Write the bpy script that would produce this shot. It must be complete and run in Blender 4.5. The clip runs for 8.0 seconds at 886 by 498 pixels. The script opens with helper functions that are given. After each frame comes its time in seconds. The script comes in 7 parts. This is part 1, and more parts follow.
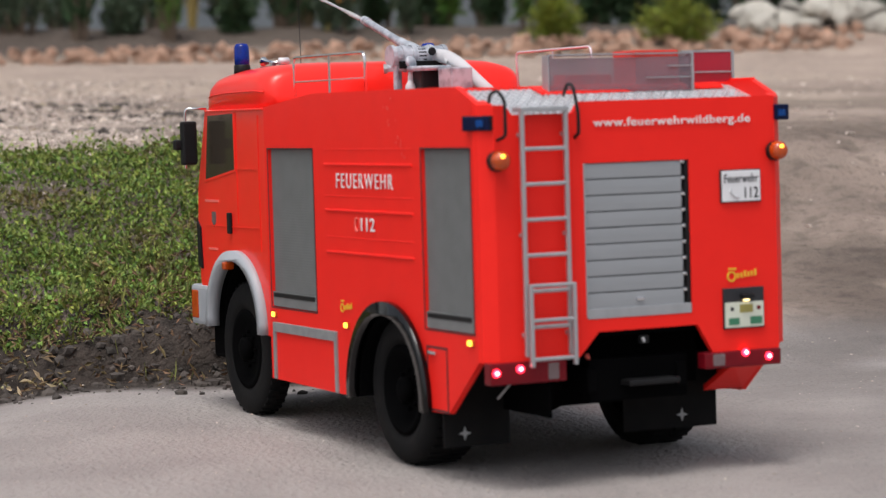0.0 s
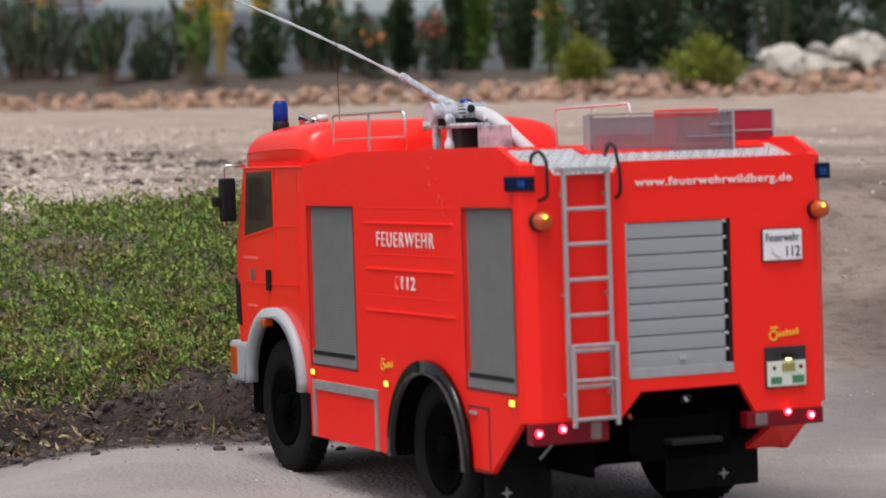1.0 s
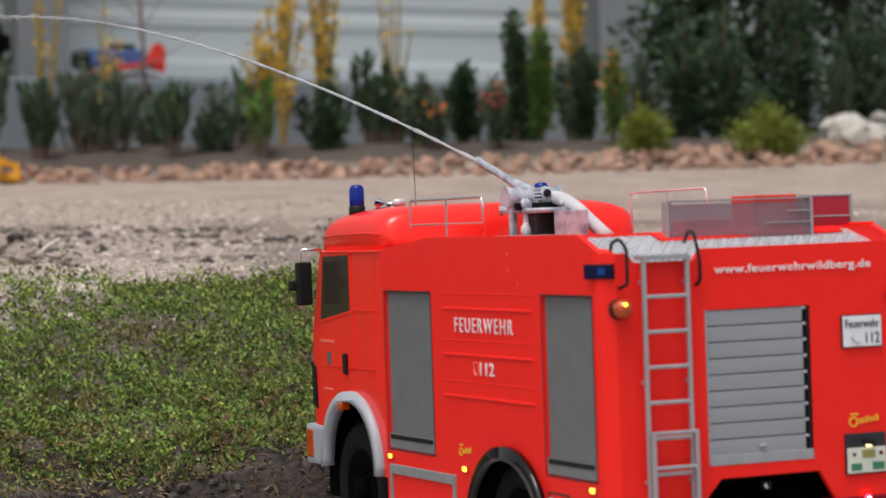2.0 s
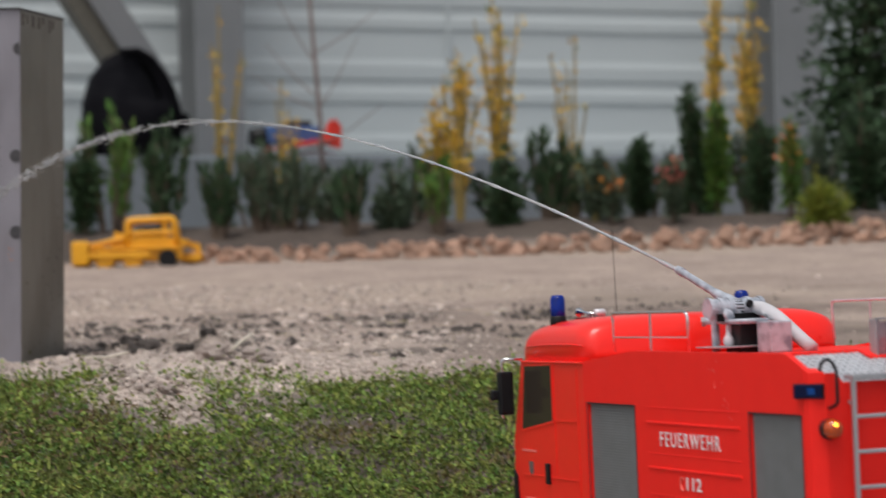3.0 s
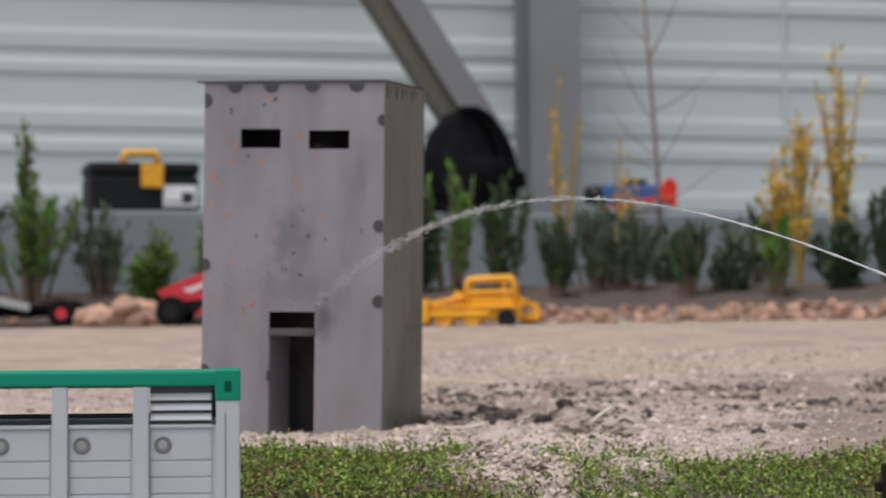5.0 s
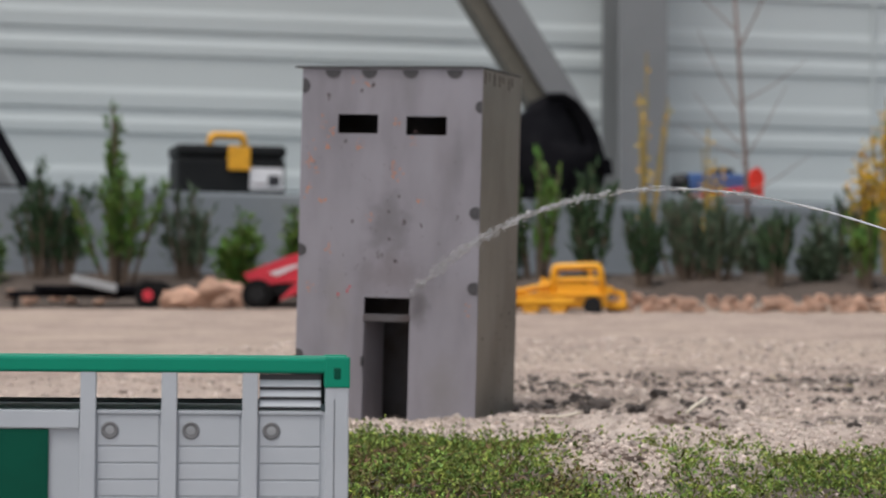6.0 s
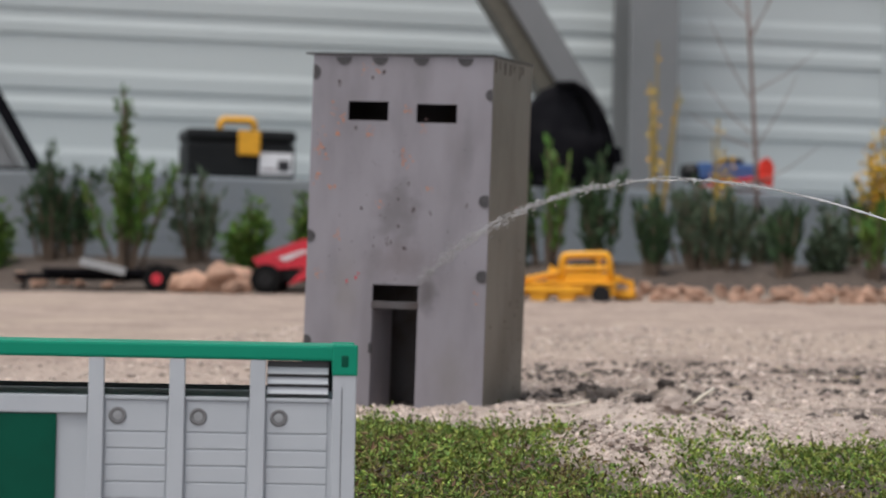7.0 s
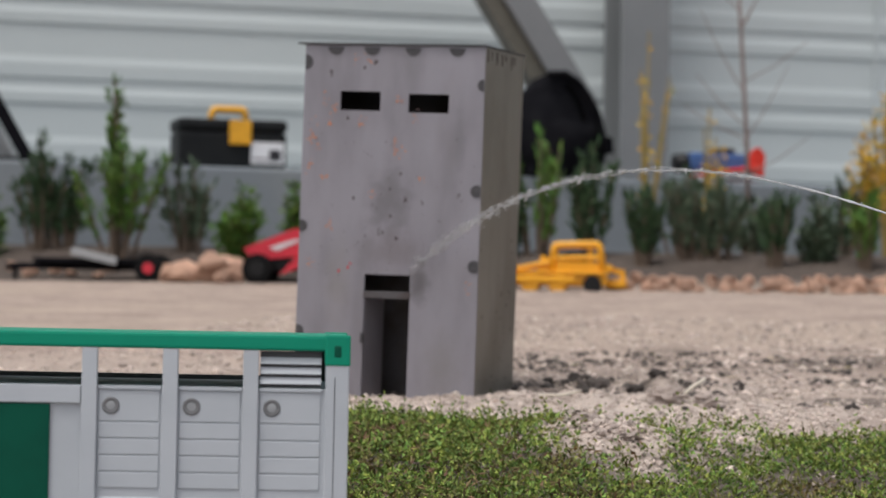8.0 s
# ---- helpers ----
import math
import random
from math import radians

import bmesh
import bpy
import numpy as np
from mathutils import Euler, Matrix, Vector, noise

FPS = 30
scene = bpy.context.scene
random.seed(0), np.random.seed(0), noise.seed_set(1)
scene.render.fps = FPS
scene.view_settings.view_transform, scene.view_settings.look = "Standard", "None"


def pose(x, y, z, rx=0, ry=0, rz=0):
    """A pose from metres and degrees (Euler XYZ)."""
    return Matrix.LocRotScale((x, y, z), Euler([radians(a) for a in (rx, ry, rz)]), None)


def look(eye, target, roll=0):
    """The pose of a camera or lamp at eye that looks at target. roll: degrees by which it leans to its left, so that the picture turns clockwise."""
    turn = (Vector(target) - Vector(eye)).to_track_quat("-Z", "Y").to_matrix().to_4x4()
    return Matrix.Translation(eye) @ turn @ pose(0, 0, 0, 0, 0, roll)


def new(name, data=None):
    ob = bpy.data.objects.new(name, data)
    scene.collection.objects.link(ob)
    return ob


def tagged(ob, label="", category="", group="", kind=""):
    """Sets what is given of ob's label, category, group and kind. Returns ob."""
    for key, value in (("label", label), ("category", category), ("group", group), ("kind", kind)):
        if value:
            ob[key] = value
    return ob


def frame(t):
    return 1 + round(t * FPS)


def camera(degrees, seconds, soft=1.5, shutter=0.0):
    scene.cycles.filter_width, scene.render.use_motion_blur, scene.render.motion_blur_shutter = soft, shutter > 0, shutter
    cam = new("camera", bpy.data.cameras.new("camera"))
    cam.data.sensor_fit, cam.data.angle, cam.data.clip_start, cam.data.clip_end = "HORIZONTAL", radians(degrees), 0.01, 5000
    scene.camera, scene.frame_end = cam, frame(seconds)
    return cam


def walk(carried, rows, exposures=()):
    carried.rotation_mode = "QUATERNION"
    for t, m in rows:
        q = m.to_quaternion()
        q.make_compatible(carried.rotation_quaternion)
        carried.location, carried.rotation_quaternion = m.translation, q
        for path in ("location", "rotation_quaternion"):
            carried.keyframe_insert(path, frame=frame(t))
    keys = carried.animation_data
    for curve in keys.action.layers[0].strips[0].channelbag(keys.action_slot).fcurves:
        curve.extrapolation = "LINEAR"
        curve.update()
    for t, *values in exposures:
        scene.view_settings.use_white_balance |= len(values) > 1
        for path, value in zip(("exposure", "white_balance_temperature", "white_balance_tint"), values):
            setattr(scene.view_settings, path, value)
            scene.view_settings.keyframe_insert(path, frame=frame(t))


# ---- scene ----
from mathutils.geometry import tessellate_polygon

cam = camera(19.16, 8.0, soft=1.3, shutter=0.3)
cam.data.dof.use_dof = True
cam.data.dof.focus_distance = 1.74
cam.data.dof.aperture_fstop = 16.5
PATH = [
    (0.0, pose(-0.004, -0.0006, 0.1915, 87.22, 0.486, 0.002)),
    (0.5, pose(-0.0053, -0.0005, 0.1948, 87.302, 0.422, 0.038)),
    (1.0, pose(-0.0123, -0.0005, 0.2017, 88.1, 0.636, 0.548)),
    (1.2, pose(-0.014, -0.0034, 0.2032, 88.565, 0.667, 0.831)),
    (2.3, pose(-0.0289, -0.0059, 0.2191, 89.924, 0.876, 2.426)),
    (2.5, pose(-0.0334, -0.0071, 0.2243, 90.26, 0.956, 3.036)),
    (3.0, pose(-0.0415, -0.0169, 0.2421, 91.025, 1.29, 5.522)),
    (3.5, pose(-0.0528, -0.0255, 0.2509, 91.906, 1.077, 7.693)),
    (4.0, pose(-0.0611, -0.0217, 0.255, 91.909, 0.728, 9.675)),
    (4.5, pose(-0.0682, -0.0219, 0.2608, 92.282, 0.605, 11.272)),
    (6.0, pose(-0.0967, -0.0211, 0.2669, 91.927, -0.465, 14.234)),
    (6.5, pose(-0.0973, -0.0215, 0.2681, 91.724, -0.942, 14.536)),
    (7.0, pose(-0.0962, -0.0231, 0.2683, 91.628, -1.098, 14.408)),
    (7.5, pose(-0.0966, -0.0231, 0.2683, 91.538, -1.166, 14.235)),
    (8.0, pose(-0.0965, -0.026, 0.2688, 91.4, -1.123, 14.209)),
]
walk(cam, PATH, exposures=[(0.0, 0.19), (1.2, 0.21), (2.5, 0.02), (3.5, -0.09), (4.5, 0.12), (6.5, 0.15), (8.0, 0.16)])

# ---- light: an overcast sky with a weak, wide sun behind the viewer ----
world = bpy.data.worlds.new("overcast")
scene.world = world
world.use_nodes = True
wn = world.node_tree.nodes
sky = wn.new("ShaderNodeTexSky")
sky.sky_type = "NISHITA"
sky.sun_disc = False
sky.sun_elevation = radians(62)
sky.sun_rotation = radians(208)
sky.air_density, sky.dust_density, sky.ozone_density = 1.0, 4.0, 1.0
haze = wn.new("ShaderNodeHueSaturation")
haze.inputs["Saturation"].default_value = 0.42
world.node_tree.links.new(sky.outputs[0], haze.inputs["Color"])
world.node_tree.links.new(haze.outputs[0], wn["Background"].inputs["Color"])
wn["Background"].inputs["Strength"].default_value = 0.143
sun = new("sun", bpy.data.lights.new("sun", "SUN"))
sun.data.energy, sun.data.angle, sun.data.color = 1.52, radians(22), (1.0, 0.985, 0.965)
sun.matrix_world = look((-0.20, -0.52, 2.0), (0, 0, 0))

# ---- materials ----
def material(name, base, rough=0.6, metal=0.0, second=None, scale=40.0, amount=0.5, bump=0.0, bump_scale=120.0, coat=0.0,
             transmission=0.0, island=0.0, spread=0.0, emit=None, emit_strength=0.0, stretch=(1, 1, 1), spec=0.5, stain=None, stain_scale=6.0):
    """A surface with grain at one scale, stains at another, and fine relief."""
    m = bpy.data.materials.new(name)
    m.use_nodes = True
    n, l = m.node_tree.nodes, m.node_tree.links
    b = n["Principled BSDF"]
    b.inputs["Roughness"].default_value, b.inputs["Metallic"].default_value = rough, metal
    b.inputs["Coat Weight"].default_value, b.inputs["Coat Roughness"].default_value = coat, 0.08
    b.inputs["Transmission Weight"].default_value, b.inputs["Specular IOR Level"].default_value = transmission, spec
    co = n.new("ShaderNodeTexCoord")
    mp = n.new("ShaderNodeMapping")
    mp.inputs["Scale"].default_value = stretch
    l.new(co.outputs["Object"], mp.inputs["Vector"])

    def noise_tex(s, detail=6.0):
        t = n.new("ShaderNodeTexNoise")
        t.inputs["Scale"].default_value, t.inputs["Detail"].default_value = s, detail
        l.new(mp.outputs[0], t.inputs["Vector"])
        return t.outputs["Fac"]

    def mix(fac, a, c):
        x = n.new("ShaderNodeMix")
        x.data_type = "RGBA"
        for sock, v in ((x.inputs[0], fac), (x.inputs[6], a), (x.inputs[7], c)):
            if isinstance(v, (tuple, float, int)):
                sock.default_value = (*v, 1) if isinstance(v, tuple) else v
            else:
                l.new(v, sock)
        return x.outputs[2]

    def band(fac, lo, hi, top=1.0):
        r = n.new("ShaderNodeMapRange")
        r.interpolation_type = "SMOOTHSTEP"
        l.new(fac, r.inputs[0])
        r.inputs[1].default_value, r.inputs[2].default_value, r.inputs[4].default_value = lo, hi, top
        return r.outputs[0]

    second = second or tuple(c * 0.7 for c in base)
    col = mix(band(noise_tex(scale), 0.35, 0.7, amount), base, second)
    if stain:
        col = mix(band(noise_tex(stain_scale, 4.0), 0.5, 0.72, 0.8), col, stain)
    if spread:
        info = n.new("ShaderNodeObjectInfo") if not island else n.new("ShaderNodeNewGeometry")
        h = n.new("ShaderNodeHueSaturation")
        r = n.new("ShaderNodeMapRange")
        l.new(info.outputs["Random" if not island else "Random Per Island"], r.inputs[0])
        r.inputs[3].default_value, r.inputs[4].default_value = 1 - spread, 1 + spread
        l.new(r.outputs[0], h.inputs["Value"])
        l.new(col, h.inputs["Color"])
        if island:
            r2 = n.new("ShaderNodeMapRange")
            w = n.new("ShaderNodeTexWhiteNoise")
            w.noise_dimensions = "1D"
            l.new(info.outputs["Random Per Island"], w.inputs["W"])
            l.new(w.outputs["Value"], r2.inputs[0])
            r2.inputs[3].default_value, r2.inputs[4].default_value = 0.5 - island, 0.5 + island
            l.new(r2.outputs[0], h.inputs["Hue"])
        col = h.outputs[0]
    l.new(col, b.inputs["Base Color"])
    rr = n.new("ShaderNodeMapRange")
    l.new(noise_tex(scale * 0.6), rr.inputs[0])
    rr.inputs[3].default_value, rr.inputs[4].default_value = max(0.02, rough - 0.08), min(1, rough + 0.1)
    l.new(rr.outputs[0], b.inputs["Roughness"])
    if bump:
        bp = n.new("ShaderNodeBump")
        bp.inputs["Strength"].default_value, bp.inputs["Distance"].default_value = 1.0, bump
        l.new(noise_tex(bump_scale, 8.0), bp.inputs["Height"])
        l.new(bp.outputs[0], b.inputs["Normal"])
    if emit:
        b.inputs["Emission Color"].default_value, b.inputs["Emission Strength"].default_value = (*emit, 1), emit_strength
    return m


def blotches(m, spots):
    """Adds smudges of soot or damp to a material: rows of centre, radii, colour, strength, in the object's own space."""
    n, l = m.node_tree.nodes, m.node_tree.links
    b = n["Principled BSDF"]
    co = n.new("ShaderNodeTexCoord")
    t = n.new("ShaderNodeTexNoise")
    t.inputs["Scale"].default_value, t.inputs["Detail"].default_value = 70.0, 6.0
    l.new(co.outputs["Object"], t.inputs["Vector"])
    for centre, radii, colour, strength in spots:
        mp = n.new("ShaderNodeMapping")
        mp.vector_type = "TEXTURE"
        mp.inputs["Location"].default_value, mp.inputs["Scale"].default_value = centre, radii
        l.new(co.outputs["Object"], mp.inputs["Vector"])
        d = n.new("ShaderNodeVectorMath")
        d.operation = "LENGTH"
        l.new(mp.outputs[0], d.inputs[0])
        add = n.new("ShaderNodeMath")
        add.operation = "MULTIPLY_ADD"
        l.new(t.outputs["Fac"], add.inputs[0])
        add.inputs[1].default_value = 0.9
        l.new(d.outputs["Value"], add.inputs[2])
        r = n.new("ShaderNodeMapRange")
        r.interpolation_type = "SMOOTHSTEP"
        l.new(add.outputs[0], r.inputs[0])
        r.inputs[1].default_value, r.inputs[2].default_value, r.inputs[3].default_value, r.inputs[4].default_value = 0.5, 1.45, strength, 0.0
        x = n.new("ShaderNodeMix")
        x.data_type = "RGBA"
        l.new(r.outputs[0], x.inputs[0])
        l.new(b.inputs["Base Color"].links[0].from_socket, x.inputs[6])
        x.inputs[7].default_value = (*colour, 1)
        l.new(x.outputs[2], b.inputs["Base Color"])


RED = material("signal_red_paint", (0.90, 0.023, 0.016), 0.45, second=(0.85, 0.020, 0.015), scale=60, coat=0.04, bump=0.00004, bump_scale=400, spec=0.14)
CAB_RED = material("cab_red_plastic", (0.92, 0.027, 0.018), 0.3, second=(0.87, 0.03, 0.018), scale=50, coat=0.35, spec=0.25)
SHUTTER = material("grey_shutter", (0.20, 0.207, 0.208), 0.5, 0.1, second=(0.165, 0.17, 0.17), scale=80, spec=0.3)
SLAT = material("grey_shutter_slat", (0.34, 0.355, 0.375), 0.42, 0.25, second=(0.30, 0.315, 0.33), scale=120, stretch=(0.1, 1, 1))
ALU = material("aluminium", (0.43, 0.44, 0.46), 0.34, 0.5, second=(0.33, 0.34, 0.36), scale=150, stretch=(1, 1, 0.1))
ALU_DULL = material("dull_aluminium_frame", (0.36, 0.37, 0.38), 0.5, 0.5, scale=120)
SILVER = material("silver_plastic", (0.62, 0.63, 0.65), 0.4, 0.2, second=(0.5, 0.5, 0.52), scale=70)
CHROME = material("chrome", (0.8, 0.8, 0.82), 0.12, 1.0, second=(0.7, 0.7, 0.72))
RUBBER = material("tyre_rubber", (0.006, 0.006, 0.0065), 0.8, second=(0.011, 0.010, 0.0095), scale=90, amount=0.5, bump=0.0002, bump_scale=500, spec=0.15)
BLACK = material("black_plastic", (0.008, 0.008, 0.009), 0.45, second=(0.012, 0.012, 0.012), scale=60, spec=0.25)
GLOSS_BLACK = material("gloss_black_fender", (0.003, 0.003, 0.0035), 0.12, coat=0.12, spec=0.3)
CHASSIS = material("chassis_black", (0.0025, 0.0025, 0.0028), 0.9, spec=0.03)
TINT = material("tinted_glass", (0.035, 0.028, 0.022), 0.14, second=(0.06, 0.045, 0.03), scale=25, spec=0.35)
BLUE = material("blue_beacon_lens", (0.002, 0.022, 0.26), 0.2, coat=0.1, second=(0.001, 0.008, 0.09), scale=150, spec=0.25)
BLUE_DARK = material("dark_blue_lamp", (0.001, 0.004, 0.030), 0.3, spec=0.2, second=(0.001, 0.008, 0.05), scale=200)
BLUE_GLEAM = material("blue_lamp_insert", (0.002, 0.05, 0.22), 0.25, second=(0.002, 0.02, 0.12), scale=300, spec=0.3)
AMBER = material("amber_lens", (0.50, 0.068, 0.005), 0.2, coat=0.4, second=(0.36, 0.032, 0.004), scale=260)
AMBER_LIT = material("lit_amber_bulb", (0.9, 0.5, 0.05), 0.3, emit=(1.0, 0.42, 0.03), emit_strength=5)
RED_LENS = material("red_lens", (0.16, 0.004, 0.010), 0.35, coat=0.05, spec=0.2)
RED_LIT = material("lit_red_bulb", (0.5, 0.01, 0.01), 0.4, emit=(1.0, 0.02, 0.05), emit_strength=7, spec=0.1)
RED_CORE = material("glowing_bulb_core", (0.9, 0.5, 0.5), 0.4, emit=(1.0, 0.5, 0.55), emit_strength=6)
GREY_LENS = material("grey_reversing_lens", (0.17, 0.12, 0.125), 0.25)
WHITE = material("white_sign", (0.78, 0.78, 0.8), 0.45, second=(0.7, 0.7, 0.72), scale=60)
SCUFF = material("scuffed_red_paint", (0.90, 0.16, 0.13), 0.6)
LETTER = material("white_lettering", (0.80, 0.74, 0.74), 0.5)
INK = material("black_ink", (0.02, 0.02, 0.025), 0.5)
YELLOW_INK = material("yellow_emblem", (0.85, 0.5, 0.03), 0.45)
GREEN_INK = material("green_bars", (0.05, 0.22, 0.12), 0.5)
GOLD_INK = material("olive_bars", (0.4, 0.35, 0.1), 0.5)
CLEAR = material("clear_rail", (0.75, 0.68, 0.72), 0.12, 0.3, coat=0.4)
MONITOR = material("monitor_grey", (0.50, 0.53, 0.58), 0.4, 0.15, second=(0.20, 0.22, 0.26), scale=130, amount=0.95)
CRATE = material("tinted_clear_panel", (0.50, 0.40, 0.46), 0.12, transmission=0.7, scale=30)
FENDER = material("grey_fender_plastic", (0.36, 0.38, 0.41), 0.45, second=(0.31, 0.33, 0.36), scale=50)
CRATE_RED = material("dark_red_clear_panel", (0.42, 0.018, 0.04), 0.2, scale=30)
PLATE = material("bright_plate", (0.56, 0.57, 0.59), 0.32, 0.4, second=(0.42, 0.42, 0.45), scale=90)
STUD = material("polished_stud", (0.85, 0.86, 0.88), 0.2, 0.5)
HOSE_WHITE = material("white_canvas_hose", (0.55, 0.54, 0.56), 0.8, bump=0.0003, bump_scale=300)
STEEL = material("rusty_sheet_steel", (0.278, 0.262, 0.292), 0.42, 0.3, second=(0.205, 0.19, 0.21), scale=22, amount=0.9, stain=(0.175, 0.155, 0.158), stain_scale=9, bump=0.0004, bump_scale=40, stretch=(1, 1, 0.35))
# olive-mottled steel; shade of the side turned from the light darkens its base
SHADED_STEEL = material("shaded_olive_steel", (0.205, 0.19, 0.16), 0.45, 0.25, second=(0.15, 0.134, 0.108), scale=14, amount=0.9, stain=(0.125, 0.108, 0.085), stain_scale=7, bump=0.0004, bump_scale=40, stretch=(1, 1, 0.8))
blotches(STEEL, [((-0.098, 0, 0.215), (0.034, 0.05, 0.050), (0.11, 0.10, 0.105), 0.6), ((-0.092, 0, 0.165), (0.055, 0.05, 0.032), (0.17, 0.145, 0.155), 0.6),
                 ((-0.062, 0, 0.130), (0.016, 0.05, 0.030), (0.09, 0.08, 0.082), 0.7), ((-0.024, 0, 0.285), (0.009, 0.05, 0.055), (0.16, 0.15, 0.165), 0.4),
                 ((-0.075, 0, 0.360), (0.018, 0.05, 0.030), (0.18, 0.17, 0.18), 0.35), ((-0.150, 0, 0.130), (0.020, 0.05, 0.06), (0.22, 0.20, 0.19), 0.5),
                 ((-0.035, 0, 0.045), (0.030, 0.05, 0.05), (0.20, 0.185, 0.18), 0.5)])
WELD = material("dark_weld", (0.06, 0.057, 0.06), 0.5, 0.4, second=(0.10, 0.095, 0.10), scale=180, bump=0.0004, bump_scale=300)
RUST = material("rust_orange", (0.55, 0.22, 0.12), 0.85, second=(0.30, 0.09, 0.04), scale=200)
SOOT = material("dark_speck", (0.05, 0.03, 0.03), 0.9)
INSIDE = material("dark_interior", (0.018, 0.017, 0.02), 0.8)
# rusty steel darkened so that the tower's interior reads as dim
LINING = material("dimmed_rusty_steel", (0.085, 0.08, 0.085), 0.6, 0.2, second=(0.05, 0.03, 0.026), scale=25, amount=0.9)
ROOF_STEEL = material("thin_roof_sheet", (0.07, 0.068, 0.07), 0.55, 0.3, second=(0.045, 0.045, 0.045), scale=30)
BOX_WHITE = material("container_white", (0.42, 0.445, 0.475), 0.5, second=(0.375, 0.40, 0.43), scale=25, amount=0.6)
BOX_SHADE = material("container_shaded_white", (0.17, 0.175, 0.18), 0.6, second=(0.13, 0.135, 0.14))
BOX_GREEN = material("container_green", (0.002, 0.225, 0.135), 0.42, second=(0.002, 0.19, 0.115), scale=30, spec=0.2)
BOX_DEEP = material("container_deep_green", (0.0, 0.07, 0.042), 0.6, spec=0.15)
LOUVRE_DARK = material("louvre_dark", (0.05, 0.05, 0.055), 0.6)
WALL = material("hall_cladding", (0.53, 0.573, 0.573), 0.5, 0.0, second=(0.48, 0.52, 0.52), scale=0.8, amount=0.7, stain=(0.46, 0.49, 0.48), stain_scale=0.5, stretch=(0.3, 1, 3))
COLUMN = material("galvanised_column", (0.26, 0.27, 0.275), 0.5, 0.35, second=(0.20, 0.21, 0.21), scale=3, stain=(0.33, 0.32, 0.28), stain_scale=1.5)
BRACE = material("grey_arm_paint", (0.23, 0.235, 0.24), 0.5, 0.2, second=(0.18, 0.19, 0.19), scale=5)
BRACE_EDGE = material("olive_arm_edge", (0.13, 0.12, 0.095), 0.6)
LEDGE = material("grey_ledge_concrete", (0.20, 0.225, 0.245), 0.75, second=(0.155, 0.175, 0.195), scale=4, stain=(0.235, 0.255, 0.265), stain_scale=2, bump=0.002, bump_scale=40)
BUCKET = material("worn_black_steel", (0.006, 0.006, 0.008), 0.8, second=(0.014, 0.014, 0.016), scale=20, spec=0.06)
TOOL_BLACK = material("toolbox_black", (0.008, 0.009, 0.010), 0.55, second=(0.014, 0.016, 0.016), scale=20, spec=0.2)
YELLOW = material("toy_yellow", (0.80, 0.38, 0.01), 0.4, second=(0.7, 0.3, 0.01), scale=20)
AMBER_PLASTIC = material("toolbox_yellow", (0.82, 0.40, 0.02), 0.45)
TOY_RED = material("toy_red", (0.55, 0.02, 0.04), 0.4, second=(0.4, 0.015, 0.03), scale=15)
TOY_ORANGE = material("toy_bright_red", (0.72, 0.04, 0.02), 0.4)
TOY_BLUE = material("toy_blue", (0.05, 0.12, 0.3), 0.45)
STONE = material("tan_sandstone", (0.62, 0.375, 0.265), 0.85, second=(0.44, 0.235, 0.155), scale=18, stain=(0.70, 0.54, 0.43), stain_scale=9, bump=0.004, bump_scale=40, spread=0.22)
WHITE_ROCK = material("white_gravel_rock", (0.66, 0.62, 0.55), 0.9, second=(0.5, 0.46, 0.4), scale=25, bump=0.004, bump_scale=40, spread=0.12)
STRAW = material("peeled_straw", (0.66, 0.60, 0.50), 0.7, second=(0.45, 0.38, 0.28), scale=90)
PALE_DRY = material("bleached_leaves", (0.44, 0.38, 0.22), 0.8, second=(0.28, 0.20, 0.10), scale=60, island=0.03, spread=0.4, spec=0.2)
CLOD = material("dry_clod", (0.52, 0.435, 0.38), 0.95, second=(0.20, 0.165, 0.14), scale=60, bump=0.001, bump_scale=200, island=0.012, spread=0.4)
DARK_CLOD = material("dark_moist_clod", (0.08, 0.066, 0.058), 0.95, second=(0.035, 0.03, 0.027), scale=50, bump=0.001, bump_scale=200, island=0.01, spread=0.4)
TURF = material("cress_leaves", (0.245, 0.325, 0.065), 0.65, second=(0.085, 0.135, 0.035), scale=85, amount=0.95, stain=(0.19, 0.13, 0.055), stain_scale=26, island=0.035, spread=0.5, spec=0.3)
PLATE_WHITE = material("number_plate_white", (0.66, 0.69, 0.58), 0.45, second=(0.58, 0.6, 0.5), scale=90)
PLATE_GLOW = material("lit_plate_bulb", (0.9, 0.8, 0.5), 0.4, emit=(1.0, 0.75, 0.35), emit_strength=3)
GRASS = material("grass_blades", (0.19, 0.22, 0.06), 0.7, second=(0.12, 0.10, 0.04), scale=30, amount=0.8, island=0.03, spread=0.4, spec=0.2)
DRY = material("withered_leaves", (0.20, 0.14, 0.075), 0.8, second=(0.10, 0.05, 0.035), scale=40, island=0.03, spread=0.4, spec=0.2)
PALE_BARK = material("sapling_bark", (0.22, 0.165, 0.15), 0.8, scale=60)
RING = material("vent_ring_grey", (0.16, 0.16, 0.165), 0.5, scale=60)
YELLOW_BARK = material("yellowish_bark", (0.30, 0.22, 0.07), 0.8, scale=60)
BARK = material("shrub_bark", (0.12, 0.085, 0.06), 0.85, bump=0.001, bump_scale=80)
LEAF_DARK = material("dark_green_leaves", (0.042, 0.078, 0.034), 0.6, second=(0.03, 0.058, 0.026), scale=12, island=0.02, spread=0.4, spec=0.3)
LEAF_FRESH = material("fresh_green_leaves", (0.09, 0.17, 0.03), 0.6, second=(0.06, 0.12, 0.03), scale=12, island=0.025, spread=0.4, spec=0.3)
